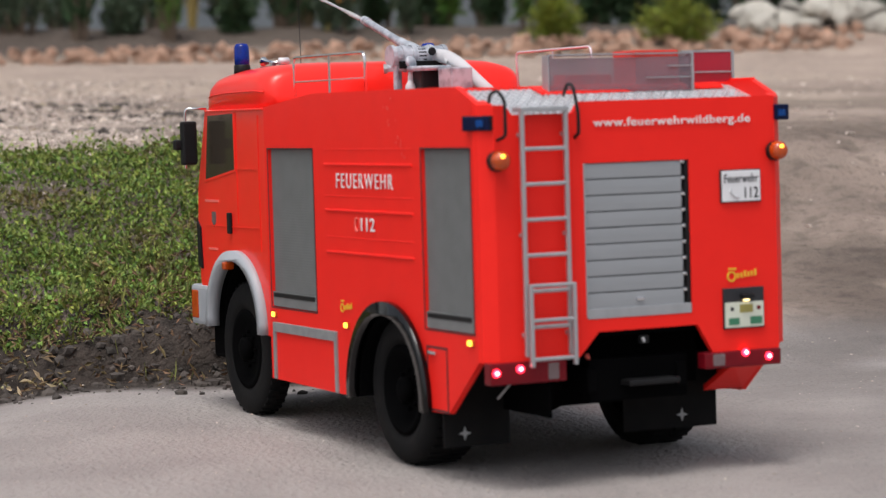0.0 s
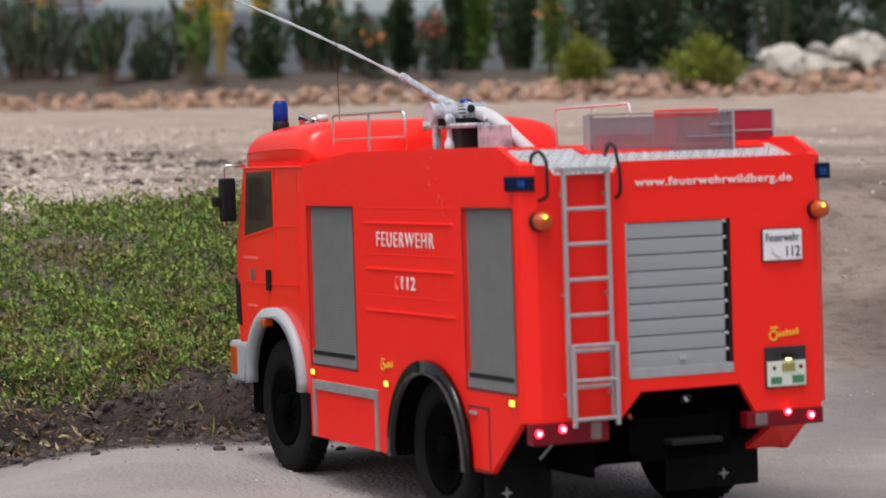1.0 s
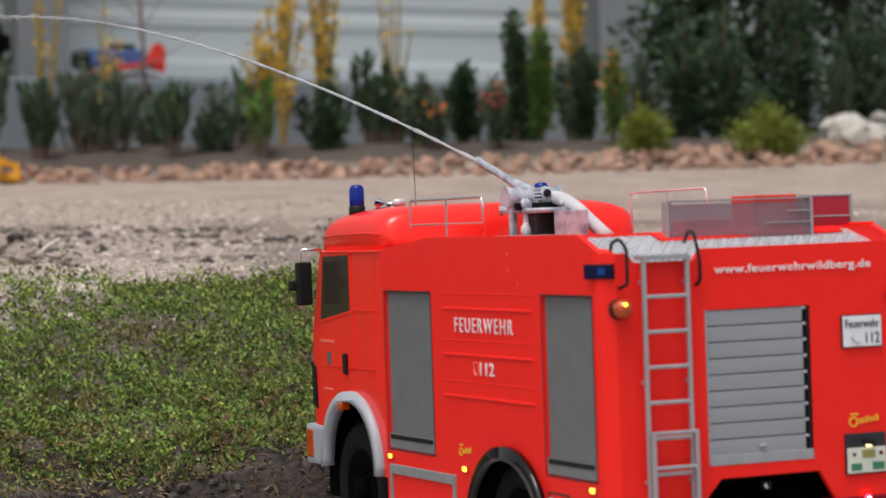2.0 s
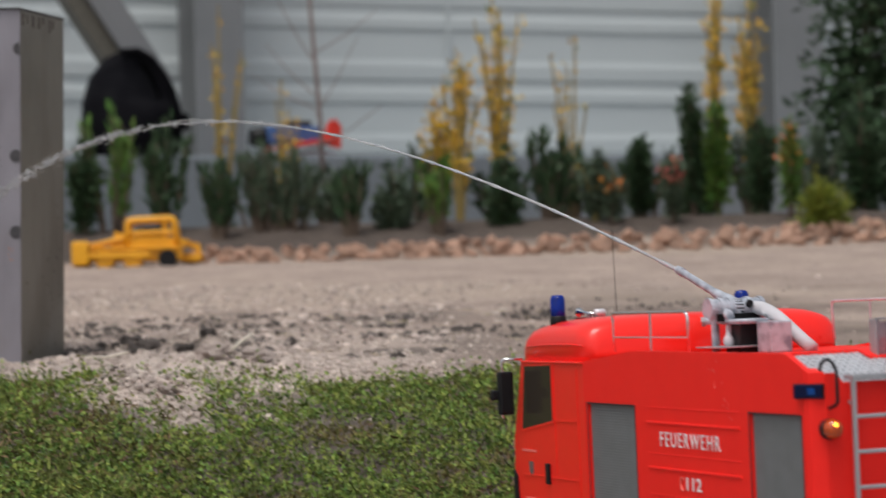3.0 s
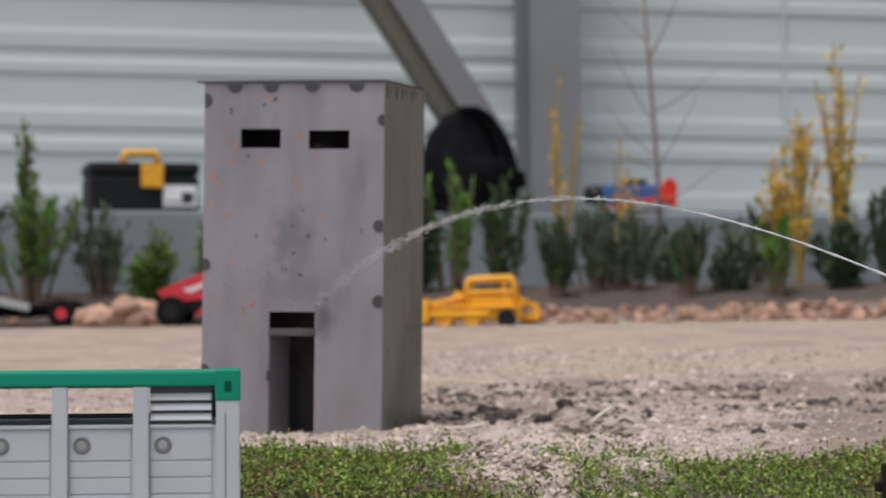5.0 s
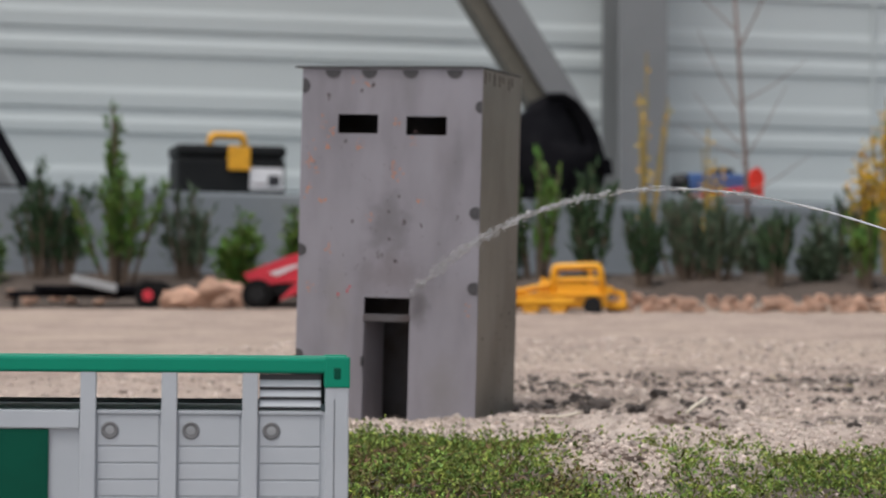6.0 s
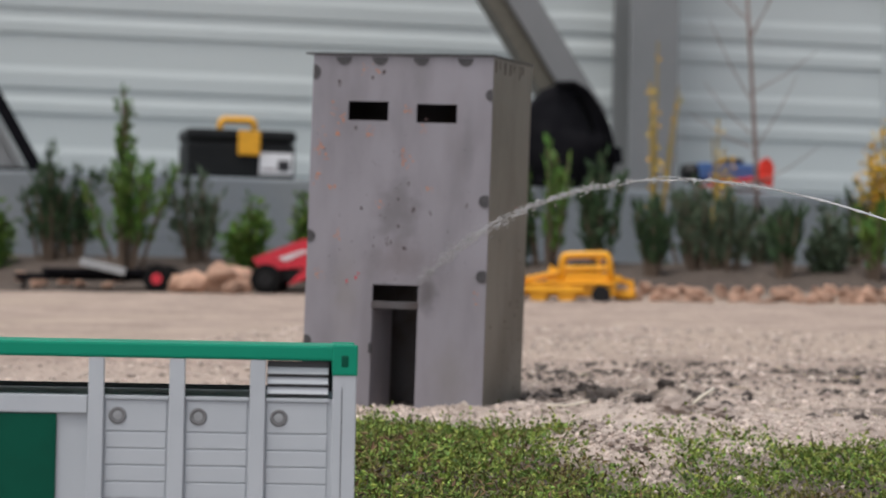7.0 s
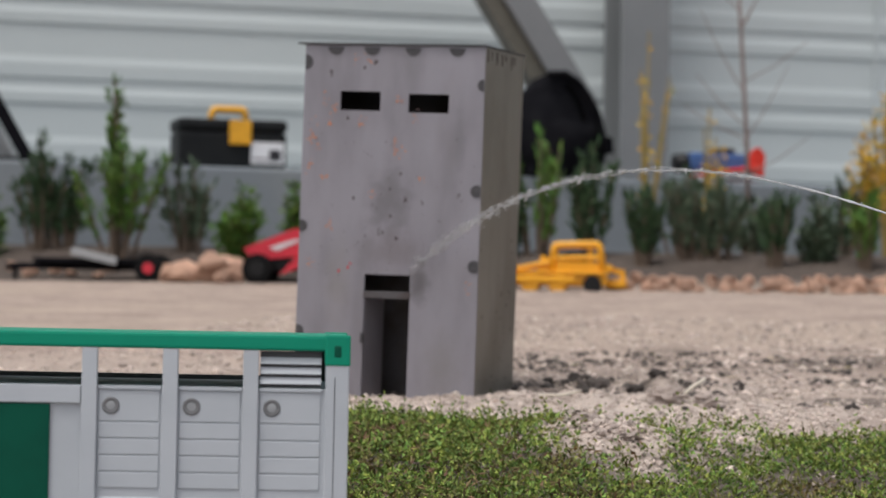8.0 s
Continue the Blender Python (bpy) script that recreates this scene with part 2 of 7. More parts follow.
LEAF_YELLOW = material("yellow_green_leaves", (0.19, 0.22, 0.03), 0.6, second=(0.13, 0.17, 0.03), scale=12, island=0.02, spread=0.35, spec=0.3)
LEAF_GREY = material("grey_green_leaves", (0.085, 0.12, 0.075), 0.6, second=(0.06, 0.09, 0.055), scale=12, island=0.02, spread=0.35, spec=0.3)
BLOSSOM = material("yellow_blossom", (0.72, 0.45, 0.04), 0.7, island=0.015, spread=0.25)
ORANGE_BLOOM = material("orange_blossom", (0.75, 0.27, 0.05), 0.7, island=0.02, spread=0.25)
PINK_BLOOM = material("salmon_blossom", (0.6, 0.16, 0.11), 0.7, island=0.02, spread=0.25)
SPRAY = material("aerated_water", (0.88, 0.89, 0.91), 0.12, transmission=0.66, scale=10)
WATER = material("water", (0.93, 0.95, 0.97), 0.06, transmission=0.82, scale=10)


def ground_material():
    """Bare sandy earth; the attributes say where it is damp dark soil or overgrown."""
    m = bpy.data.materials.new("sandy_earth")
    m.use_nodes = True
    n, l = m.node_tree.nodes, m.node_tree.links
    b = n["Principled BSDF"]
    b.inputs["Roughness"].default_value = 0.92
    b.inputs["Specular IOR Level"].default_value = 0.25
    co = n.new("ShaderNodeTexCoord")

    def tex(s, d=7.0):
        t = n.new("ShaderNodeTexNoise")
        t.inputs["Scale"].default_value, t.inputs["Detail"].default_value = s, d
        l.new(co.outputs["Object"], t.inputs["Vector"])
        return t.outputs["Fac"]

    def ramp(fac, lo, hi, a=0.0, c=1.0):
        r = n.new("ShaderNodeMapRange")
        r.interpolation_type = "SMOOTHSTEP"
        l.new(fac, r.inputs[0])
        r.inputs[1].default_value, r.inputs[2].default_value, r.inputs[3].default_value, r.inputs[4].default_value = lo, hi, a, c
        return r.outputs[0]

    def mix(fac, a, c):
        x = n.new("ShaderNodeMix")
        x.data_type = "RGBA"
        for sock, v in ((x.inputs[0], fac), (x.inputs[6], a), (x.inputs[7], c)):
            if isinstance(v, tuple):
                sock.default_value = (*v, 1)
            else:
                l.new(v, sock)
        return x.outputs[2]

    def attr(name):
        a = n.new("ShaderNodeAttribute")
        a.attribute_name = name
        return a.outputs["Fac"]

    sand = mix(ramp(tex(7), 0.35, 0.68), (0.465, 0.366, 0.308), (0.345, 0.268, 0.225))
    sand = mix(ramp(tex(45), 0.5, 0.7, 0, 0.65), sand, (0.2, 0.16, 0.135))
    sand = mix(ramp(tex(150), 0.5, 0.75, 0, 0.6), sand, (0.15, 0.12, 0.1))
    sand = mix(ramp(tex(1.6, 3.0), 0.5, 0.66, 0, 0.5), sand, (0.45, 0.36, 0.29))
    sand = mix(attr("crust"), sand, mix(ramp(tex(55), 0.45, 0.72), (0.55, 0.468, 0.41), (0.25, 0.203, 0.175)))
    lane = mix(ramp(tex(11), 0.35, 0.7), (0.375, 0.338, 0.322), (0.312, 0.280, 0.267))
    lane = mix(ramp(tex(420), 0.5, 0.72, 0, 0.5), lane, (0.2, 0.18, 0.168))
    soil = mix(ramp(tex(60), 0.3, 0.7), (0.06, 0.047, 0.040), (0.024, 0.019, 0.016))
    col = mix(attr("lane"), sand, lane)
    col = mix(attr("soil"), col, soil)
    l.new(col, b.inputs["Base Color"])
    bp = n.new("ShaderNodeBump")
    bp.inputs["Distance"].default_value = 0.005
    l.new(tex(260, 9.0), bp.inputs["Height"])
    l.new(bp.outputs[0], b.inputs["Normal"])
    return m


EARTH = ground_material()


# ---- building helpers ----
def finish(name, bm, mat, parent=None, label="", smooth=False):
    bmesh.ops.recalc_face_normals(bm, faces=bm.faces)
    me = bpy.data.meshes.new(name)
    bm.to_mesh(me)
    bm.free()
    me.materials.append(mat)
    if smooth:
        for p in me.polygons:
            p.use_smooth = True
    ob = new(name, me)
    ob.parent = parent
    if label:
        tagged(ob, label)
    return ob


def part(name, bm, mat, parent, label="", smooth=False):
    return finish(name, bm, mat, parent, label, smooth)


def thing(name, m, label, category, group=""):
    ob = new(name)
    ob.empty_display_size = 0.02
    ob.matrix_world = m
    return tagged(ob, label, category, group)


def box(x0, x1, y0, y1, z0, z1, bevel=0.0, bm=None, m=None):
    b = bmesh.new()
    bmesh.ops.create_cube(b, size=1.0)
    for v in b.verts:
        v.co = Vector(((x0 + x1) / 2 + v.co.x * (x1 - x0), (y0 + y1) / 2 + v.co.y * (y1 - y0), (z0 + z1) / 2 + v.co.z * (z1 - z0)))
    if bevel:
        bmesh.ops.bevel(b, geom=b.edges[:], offset=bevel, segments=2, profile=0.6, affect="EDGES")
    if m:
        b.transform(m)
    return join(bm, b)


def join(bm, b):
    if bm is None:
        return b
    me = bpy.data.meshes.new("tmp")
    b.to_mesh(me)
    b.free()
    bm.from_mesh(me)
    bpy.data.meshes.remove(me)
    return bm


def cyl(p0, p1, r0, r1=None, seg=12, bm=None, bevel=0.0):
    """A rod or cone between two points."""
    p0, p1 = Vector(p0), Vector(p1)
    b = bmesh.new()
    bmesh.ops.create_cone(b, cap_ends=True, segments=seg, radius1=r0, radius2=r0 if r1 is None else r1, depth=(p1 - p0).length)
    if bevel:
        bmesh.ops.bevel(b, geom=[e for e in b.edges if len(e.link_faces) == 2 and any(len(f.verts) > 4 for f in e.link_faces)], offset=bevel, segments=2, affect="EDGES")
    b.transform(Matrix.Translation((p0 + p1) / 2) @ (p1 - p0).to_track_quat("Z", "Y").to_matrix().to_4x4())
    return join(bm, b)


def tube(points, r, seg=8, bm=None, taper=1.0):
    """A bent round bar through the points."""
    b = bmesh.new()
    pts = [Vector(p) for p in points]
    rings = []
    side = None
    for i, p in enumerate(pts):
        d = (pts[min(i + 1, len(pts) - 1)] - pts[max(i - 1, 0)]).normalized()
        if side is None:
            side = d.orthogonal().normalized()
        side = (side - d * side.dot(d)).normalized()
        up = d.cross(side)
        k = r * (1 + (taper - 1) * i / max(1, len(pts) - 1))
        rings.append([b.verts.new(p + side * math.cos(a) * k + up * math.sin(a) * k) for a in (2 * math.pi * j / seg for j in range(seg))])
    for a, c in zip(rings, rings[1:]):
        for j in range(seg):
            b.faces.new((a[j], a[(j + 1) % seg], c[(j + 1) % seg], c[j]))
    b.faces.new(rings[0][::-1])
    b.faces.new(rings[-1])
    return join(bm, b)


def rounded(points, r, n=4):
    """The points with their inner corners rounded."""
    pts = [Vector(p) for p in points]
    out = [pts[0]]
    for a, b, c in zip(pts, pts[1:], pts[2:]):
        p, q = b + (a - b).normalized() * r, b + (c - b).normalized() * r
        out += [(p * (1 - t) + b * t) * (1 - t) + (b * (1 - t) + q * t) * t for t in (k / n for k in range(n + 1))]
    return out + [pts[-1]]


def plate(outer, holes, place, depth, bm=None):
    """A sheet with holes: loops of (u, v), place(u, v, w) puts them into space, w runs from 0 to depth."""
    b = bmesh.new()
    loops = [outer, *holes]
    flat = [p for loop in loops for p in loop]
    tris = tessellate_polygon([[Vector((u, v, 0)) for u, v in loop] for loop in loops])
    front = [b.verts.new(place(u, v, 0)) for u, v in flat]
    back = [b.verts.new(place(u, v, depth)) for u, v in flat]
    for t in tris:
        if len(set(t)) == 3:
            b.faces.new([front[i] for i in t])
            b.faces.new([back[i] for i in reversed(t)])
    k = 0
    for loop in loops:
        n = len(loop)
        for i in range(n):
            i0, i1 = k + i, k + (i + 1) % n
            b.faces.new((front[i0], front[i1], back[i1], back[i0]))
        k += n
    return join(bm, b)


def arc(cx, cz, r, a0, a1, n=16):
    return [(cx + r * math.cos(radians(a0 + (a1 - a0) * i / n)), cz + r * math.sin(radians(a0 + (a1 - a0) * i / n))) for i in range(n + 1)]


def rect(u0, u1, v0, v1):
    return [(u0, v0), (u1, v0), (u1, v1), (u0, v1)]


def lathe(profile, m, seg=32, bm=None):
    """Turns a profile of (radius, height) round z, closed at both ends, and places it by m."""
    b = bmesh.new()
    rings = [[b.verts.new((r * math.cos(2 * math.pi * j / seg), r * math.sin(2 * math.pi * j / seg), h)) for j in range(seg)] for r, h in profile]
    for a, c in zip(rings, rings[1:]):
        for j in range(seg):
            b.faces.new((a[j], a[(j + 1) % seg], c[(j + 1) % seg], c[j]))
    b.faces.new(rings[0][::-1])
    b.faces.new(rings[-1])
    b.transform(m)
    return join(bm, b)


def lettering(text, width, height, m, mat, parent, name="lettering", bold=0.0, label="", gap=1.08):
    """Flat raised letters fitted into width x height, lower left corner at m, reading along its x."""
    cu = bpy.data.curves.new(name, "FONT")
    cu.body, cu.extrude, cu.offset, cu.space_character = text, 0.02, bold, gap
    ob = new(name, cu)
    me = bpy.data.meshes.new_from_object(ob)
    bpy.data.objects.remove(ob)
    xs = [v.co.x for v in me.vertices]
    ys = [v.co.y for v in me.vertices]
    sx, sy = width / (max(xs) - min(xs)), height / (max(ys) - min(ys))
    for v in me.vertices:
        v.co = Vector(((v.co.x - min(xs)) * sx, (v.co.y - min(ys)) * sy, v.co.z * 0.008))
    me.transform(m)
    me.materials.append(mat)
    ob = new(name, me)
    ob.parent = parent
    return tagged(ob, label) if label else ob


def raw_mesh(name, verts, faces, mat, parent=None, smooth=False):
    me = bpy.data.meshes.new(name)
    me.from_pydata(verts, [], faces)
    me.materials.append(mat)
    if smooth:
        me.polygons.foreach_set("use_smooth", [True] * len(me.polygons))
    ob = new(name, me)
    ob.parent = parent
    return ob


def leaves(name, base, way, length, width, mat, parent=None, rng=None, fold=0.25):
    """Many small folded leaves: arrays of base points and directions."""
    rng = rng or np.random.default_rng(1)
    n = len(base)
    way = way / np.linalg.norm(way, axis=1, keepdims=True)
    side = np.cross(way, rng.normal(size=(n, 3)))
    side /= np.linalg.norm(side, axis=1, keepdims=True)
    up = np.cross(side, way)
    L, W = np.broadcast_to(length, n)[:, None], np.broadcast_to(width, n)[:, None]
    mid = base + way * L * 0.5 + up * W * fold
    tip = base + way * L - up * W * fold
    v = np.stack([base, mid + side * W * 0.5, tip, mid - side * W * 0.5], 1).reshape(-1, 3)
    f = np.arange(n * 4).reshape(n, 4)
    return raw_mesh(name, v.tolist(), f.tolist(), mat, parent)


def lattice(ix, iy, seed):
    h = np.sin(ix * 127.1 + iy * 311.7 + seed * 74.7) * 43758.5453
    return h - np.floor(h)


def fbm(x, y, scale, octaves=4, seed=0.0):
    """Smooth noise about -1 to 1 over arrays."""
    out, amp, tot = 0.0, 1.0, 0.0
    for o in range(octaves):
        u, v = x * scale + o * 17.3, y * scale + o * 9.1
        iu, iv = np.floor(u), np.floor(v)
        fu, fv = u - iu, v - iv
        fu, fv = fu * fu * (3 - 2 * fu), fv * fv * (3 - 2 * fv)
        n = (lattice(iu, iv, seed) * (1 - fu) + lattice(iu + 1, iv, seed) * fu) * (1 - fv) + (lattice(iu, iv + 1, seed) * (1 - fu) + lattice(iu + 1, iv + 1, seed) * fu) * fv
        out, tot = out + amp * (n * 2 - 1), tot + amp
        amp, scale = amp * 0.5, scale * 2
    return out / tot


def smooth(u):
    u = np.clip(u, 0, 1)
    return u * u * (3 - 2 * u)


# ---- the ground: a sandy lane, a turf bank, bare earth rising to a planted bed ----
def bank_foot(x):
    return 1.78 + 0.36 * np.clip(x + 0.3, -0.5, 0.0) + 0.015 * fbm(x, x * 0 + 3.0, 9, 3, 5)


def height(x, y):
    lane = 0.0042 + 0.0207 * (np.clip(x, -0.6, 1.5) - 0.018) + 0.0029 * (np.clip(y, 0, 3) - 1.3)
    lane = lane + np.clip(0.0004 + 0.0284 * (0.9026 * (y - 1.3) - 0.4305 * (x - 0.018)), 0, 0.0112) * smooth((x + 0.34) / 0.1)
    lane = lane + 0.062 * smooth((-0.36 - x) / 0.16) * smooth((y - 0.72) / 0.3)
    plain = 0.165 + 0.0432 * (np.clip(y, 0, 6.2) - 2.25) + 0.10 * smooth((y - 6.15) / 0.6)
    foot = bank_foot(x)
    right = smooth((x - 0.08) / 0.2)
    run = 0.46 + 0.5 * right
    s = smooth((y - foot) / run)
    z = lane * (1 - s) + plain * s
    edge = smooth((y - foot - 0.028) / 0.026) * (1 - smooth((y - foot - 0.1) / 0.15)) * (1 - right)
    z = z + edge * (0.026 + 0.022 * fbm(x, y, 26, 3, 2))
    z = z + (0.016 + 0.012 * fbm(x, y, 42, 3, 63)) * np.exp(-(((x + 0.50) / 0.085) ** 2 + ((y - 2.15) / 0.05) ** 2)) + 0.010 * np.exp(-(((x + 0.40) / 0.08) ** 2 + ((y - 2.33) / 0.06) ** 2))
    z = z + (0.022 + 0.022 * fbm(x, y, 34, 3, 19)) * np.exp(-(((x + 0.60) / 0.10) ** 2 + ((y - 2.76) / 0.07) ** 2)) + 0.010 * np.exp(-(((x + 0.51) / 0.07) ** 2 + ((y - 2.58) / 0.05) ** 2))
    z = z + 0.013 * np.exp(-(((x + 0.64) / 0.10) ** 2 + ((y - 2.62) / 0.05) ** 2)) + 0.007 * np.exp(-(((x + 0.85) / 0.16) ** 2 + ((y - 2.585) / 0.025) ** 2))
    z = z + 0.016 * np.exp(-(((x - 0.33) / 0.12) ** 2 + ((y - 2.5) / 0.12) ** 2))
    z = z - 0.0068 * np.exp(-(((x + 0.80) / 0.30) ** 4 + ((y - 2.68) / 0.24) ** 4))
    rough = s * (0.28 + 0.72 * smooth((3.1 - y) / 0.9))
    z = z + rough * (0.008 * fbm(x, y, 11, 3, 7) + 0.0065 * fbm(x, y, 38, 3, 8) + 0.0055 * np.abs(fbm(x, y, 110, 2, 9))) - rough * smooth((3.4 - y) / 0.8) * 0.007 * (1 - smooth(np.abs(fbm(x, y, 24, 3, 15)) / 0.16)) * smooth(0.3 + 1.5 * fbm(x, y, 5, 2, 16))
    return z + (1 - s) * 0.0012 * fbm(x, y, 20, 3, 11)


def turf_cover(x, y):
    """How densely the turf grows, 0 to 1."""
    foot = bank_foot(x)
    c = smooth((y - foot - 0.055) / 0.05) * (1 - smooth((y - 2.25 - 0.06 * fbm(x, y, 7, 3, 21)) / 0.05))
    c = c * (1 - smooth((x - 0.10 - 0.05 * fbm(x, y, 8, 2, 31)) / 0.08))
    for px, py, sx, sy in ((-0.505, 2.14, 0.075, 0.05), (-0.43, 2.17, 0.045, 0.032), (-0.565, 2.20, 0.045, 0.028), (-0.48, 2.22, 0.07, 0.025), (-0.41, 2.27, 0.11, 0.045), (-0.458, 2.088, 0.034, 0.022), (-0.425, 2.185, 0.034, 0.03)):
        c = c * (1 - np.clip(1.7 * np.exp(-(((x - px) / sx) ** 2 + ((y - py) / sy) ** 2)) * (1.0 + 1.3 * fbm(x, y, 20, 3, 29)), 0, 1))
    c = c * smooth((x + 1.42 + 0.12 * fbm(x, y, 5, 3, 27)) / 0.14)
    return c * smooth(1.0 + 0.8 * fbm(x, y, 16, 3, 23)) * smooth(1.15 + 0.9 * fbm(x, y, 5, 2, 25))


def build_ground():
    ys = np.concatenate([[-400, -60, -8, -1.5, -0.3], np.arange(0.3, 1.25, 0.06), np.arange(1.25, 1.68, 0.02), np.arange(1.68, 3.2, 0.0065),
                         np.arange(3.2, 4.2, 0.02), np.arange(4.2, 8.2, 0.08), [9, 12, 20, 60, 400]])
    xs = np.concatenate([[-400, -60, -12, -5, -3.5], np.arange(-3.0, -1.5, 0.06), np.arange(-1.5, -1.1, 0.014), np.arange(-1.1, 0.95, 0.007), np.arange(0.95, 1.6, 0.05), [2, 3, 6, 20, 60, 400]])
    X, Y = np.meshgrid(xs, ys)
    Z = height(X, Y)
    nx, ny = len(xs), len(ys)
    v = np.stack([X, Y, Z], 2).reshape(-1, 3)
    i = np.arange(nx * ny).reshape(ny, nx)
    f = np.stack([i[:-1, :-1], i[:-1, 1:], i[1:, 1:], i[1:, :-1]], 2).reshape(-1, 4)
    ob = raw_mesh("ground", v.tolist(), f.tolist(), EARTH, smooth=True)
    foot = bank_foot(X)
    right = smooth((X - 0.05) / 0.1)
    soil = smooth((Y - foot + 0.035) / 0.05) * (1 - smooth((Y - foot - 0.11) / 0.06)) * (1 - right) * smooth(1.0 + 0.8 * fbm(X, Y, 25, 3, 4))
    bank = smooth((Y - foot - 0.03) / 0.05) * (1 - smooth((Y - 2.16) / 0.10)) * (1 - smooth((X - 0.08) / 0.1)) * smooth((X + 1.4) / 0.14)
    heap = np.exp(-(((X + 0.50) / 0.09) ** 2 + ((Y - 2.14) / 0.055) ** 2)) + np.exp(-(((X + 0.405) / 0.07) ** 2 + ((Y - 2.22) / 0.05) ** 2))
    soil = np.maximum(soil, 0.72 * bank * np.clip(1 - 1.3 * heap, 0, 1))
    soil = np.maximum(soil, 0.85 * smooth((fbm(X, Y, 7, 4, 41) - 0.02) / 0.22) * np.exp(-(((X + 0.5) / 0.33) ** 2 + ((Y - 2.75) / 0.33) ** 2)))
    soil = np.maximum(soil, 0.9 * np.exp(-(((X - 0.46) / 0.26) ** 2 + ((Y - 2.2) / 0.65) ** 2)) * smooth(0.7 + 1.5 * fbm(X, Y, 8, 4, 47)))
    soil = np.maximum(soil, 0.8 * smooth((fbm(X, Y, 10, 4, 43) + 0.05) / 0.2) * np.exp(-(((X + 0.52) / 0.2) ** 2 + ((Y - 3.45) / 0.25) ** 2)))
    soil = np.maximum(soil, 0.9 * smooth((fbm(X, Y, 22, 4, 45) + 0.08) / 0.2) * np.exp(-(((X + 0.60) / 0.13) ** 2 + ((Y - 2.76) / 0.1) ** 2)))
    soil = np.maximum(soil, 0.45 * smooth((X + 0.36) / 0.14) * (1 - smooth((X - 0.9 - 0.2 * fbm(X, Y, 3, 2, 52)) / 0.5)) * smooth((Y - 2.2) / 0.1) * (1 - smooth((Y - 3.2) / 1.5)) * smooth(0.7 + 1.1 * fbm(X, Y, 6, 3, 49)))
    soil = soil * smooth((X + 1.5) / 0.3)
    soil = np.maximum(soil, 0.85 * smooth((Y - 6.22 - 0.14 * (X + 1.2)) / 0.08) * (Y < 9))
    crust = smooth((3.3 - Y) / 0.9) * smooth((Y - 1.95) / 0.2) * (0.55 + 0.45 * smooth(0.5 + fbm(X, Y, 5, 3, 61))) * smooth((-0.22 - X) / 0.16)
    lane = 1 - smooth((Y - foot + 0.03) / 0.12 - 1.5 * right)
    for name, a in (("soil", soil), ("lane", lane), ("crust", crust)):
        at = ob.data.attributes.new(name, "FLOAT", "POINT")
        at.data.foreach_set("value", a.ravel().astype(np.float32))
    tagged(ob, "sandy bare earth ground with a compacted lane and dark soil edge", "ground", kind="structure")
    return ob


build_ground()


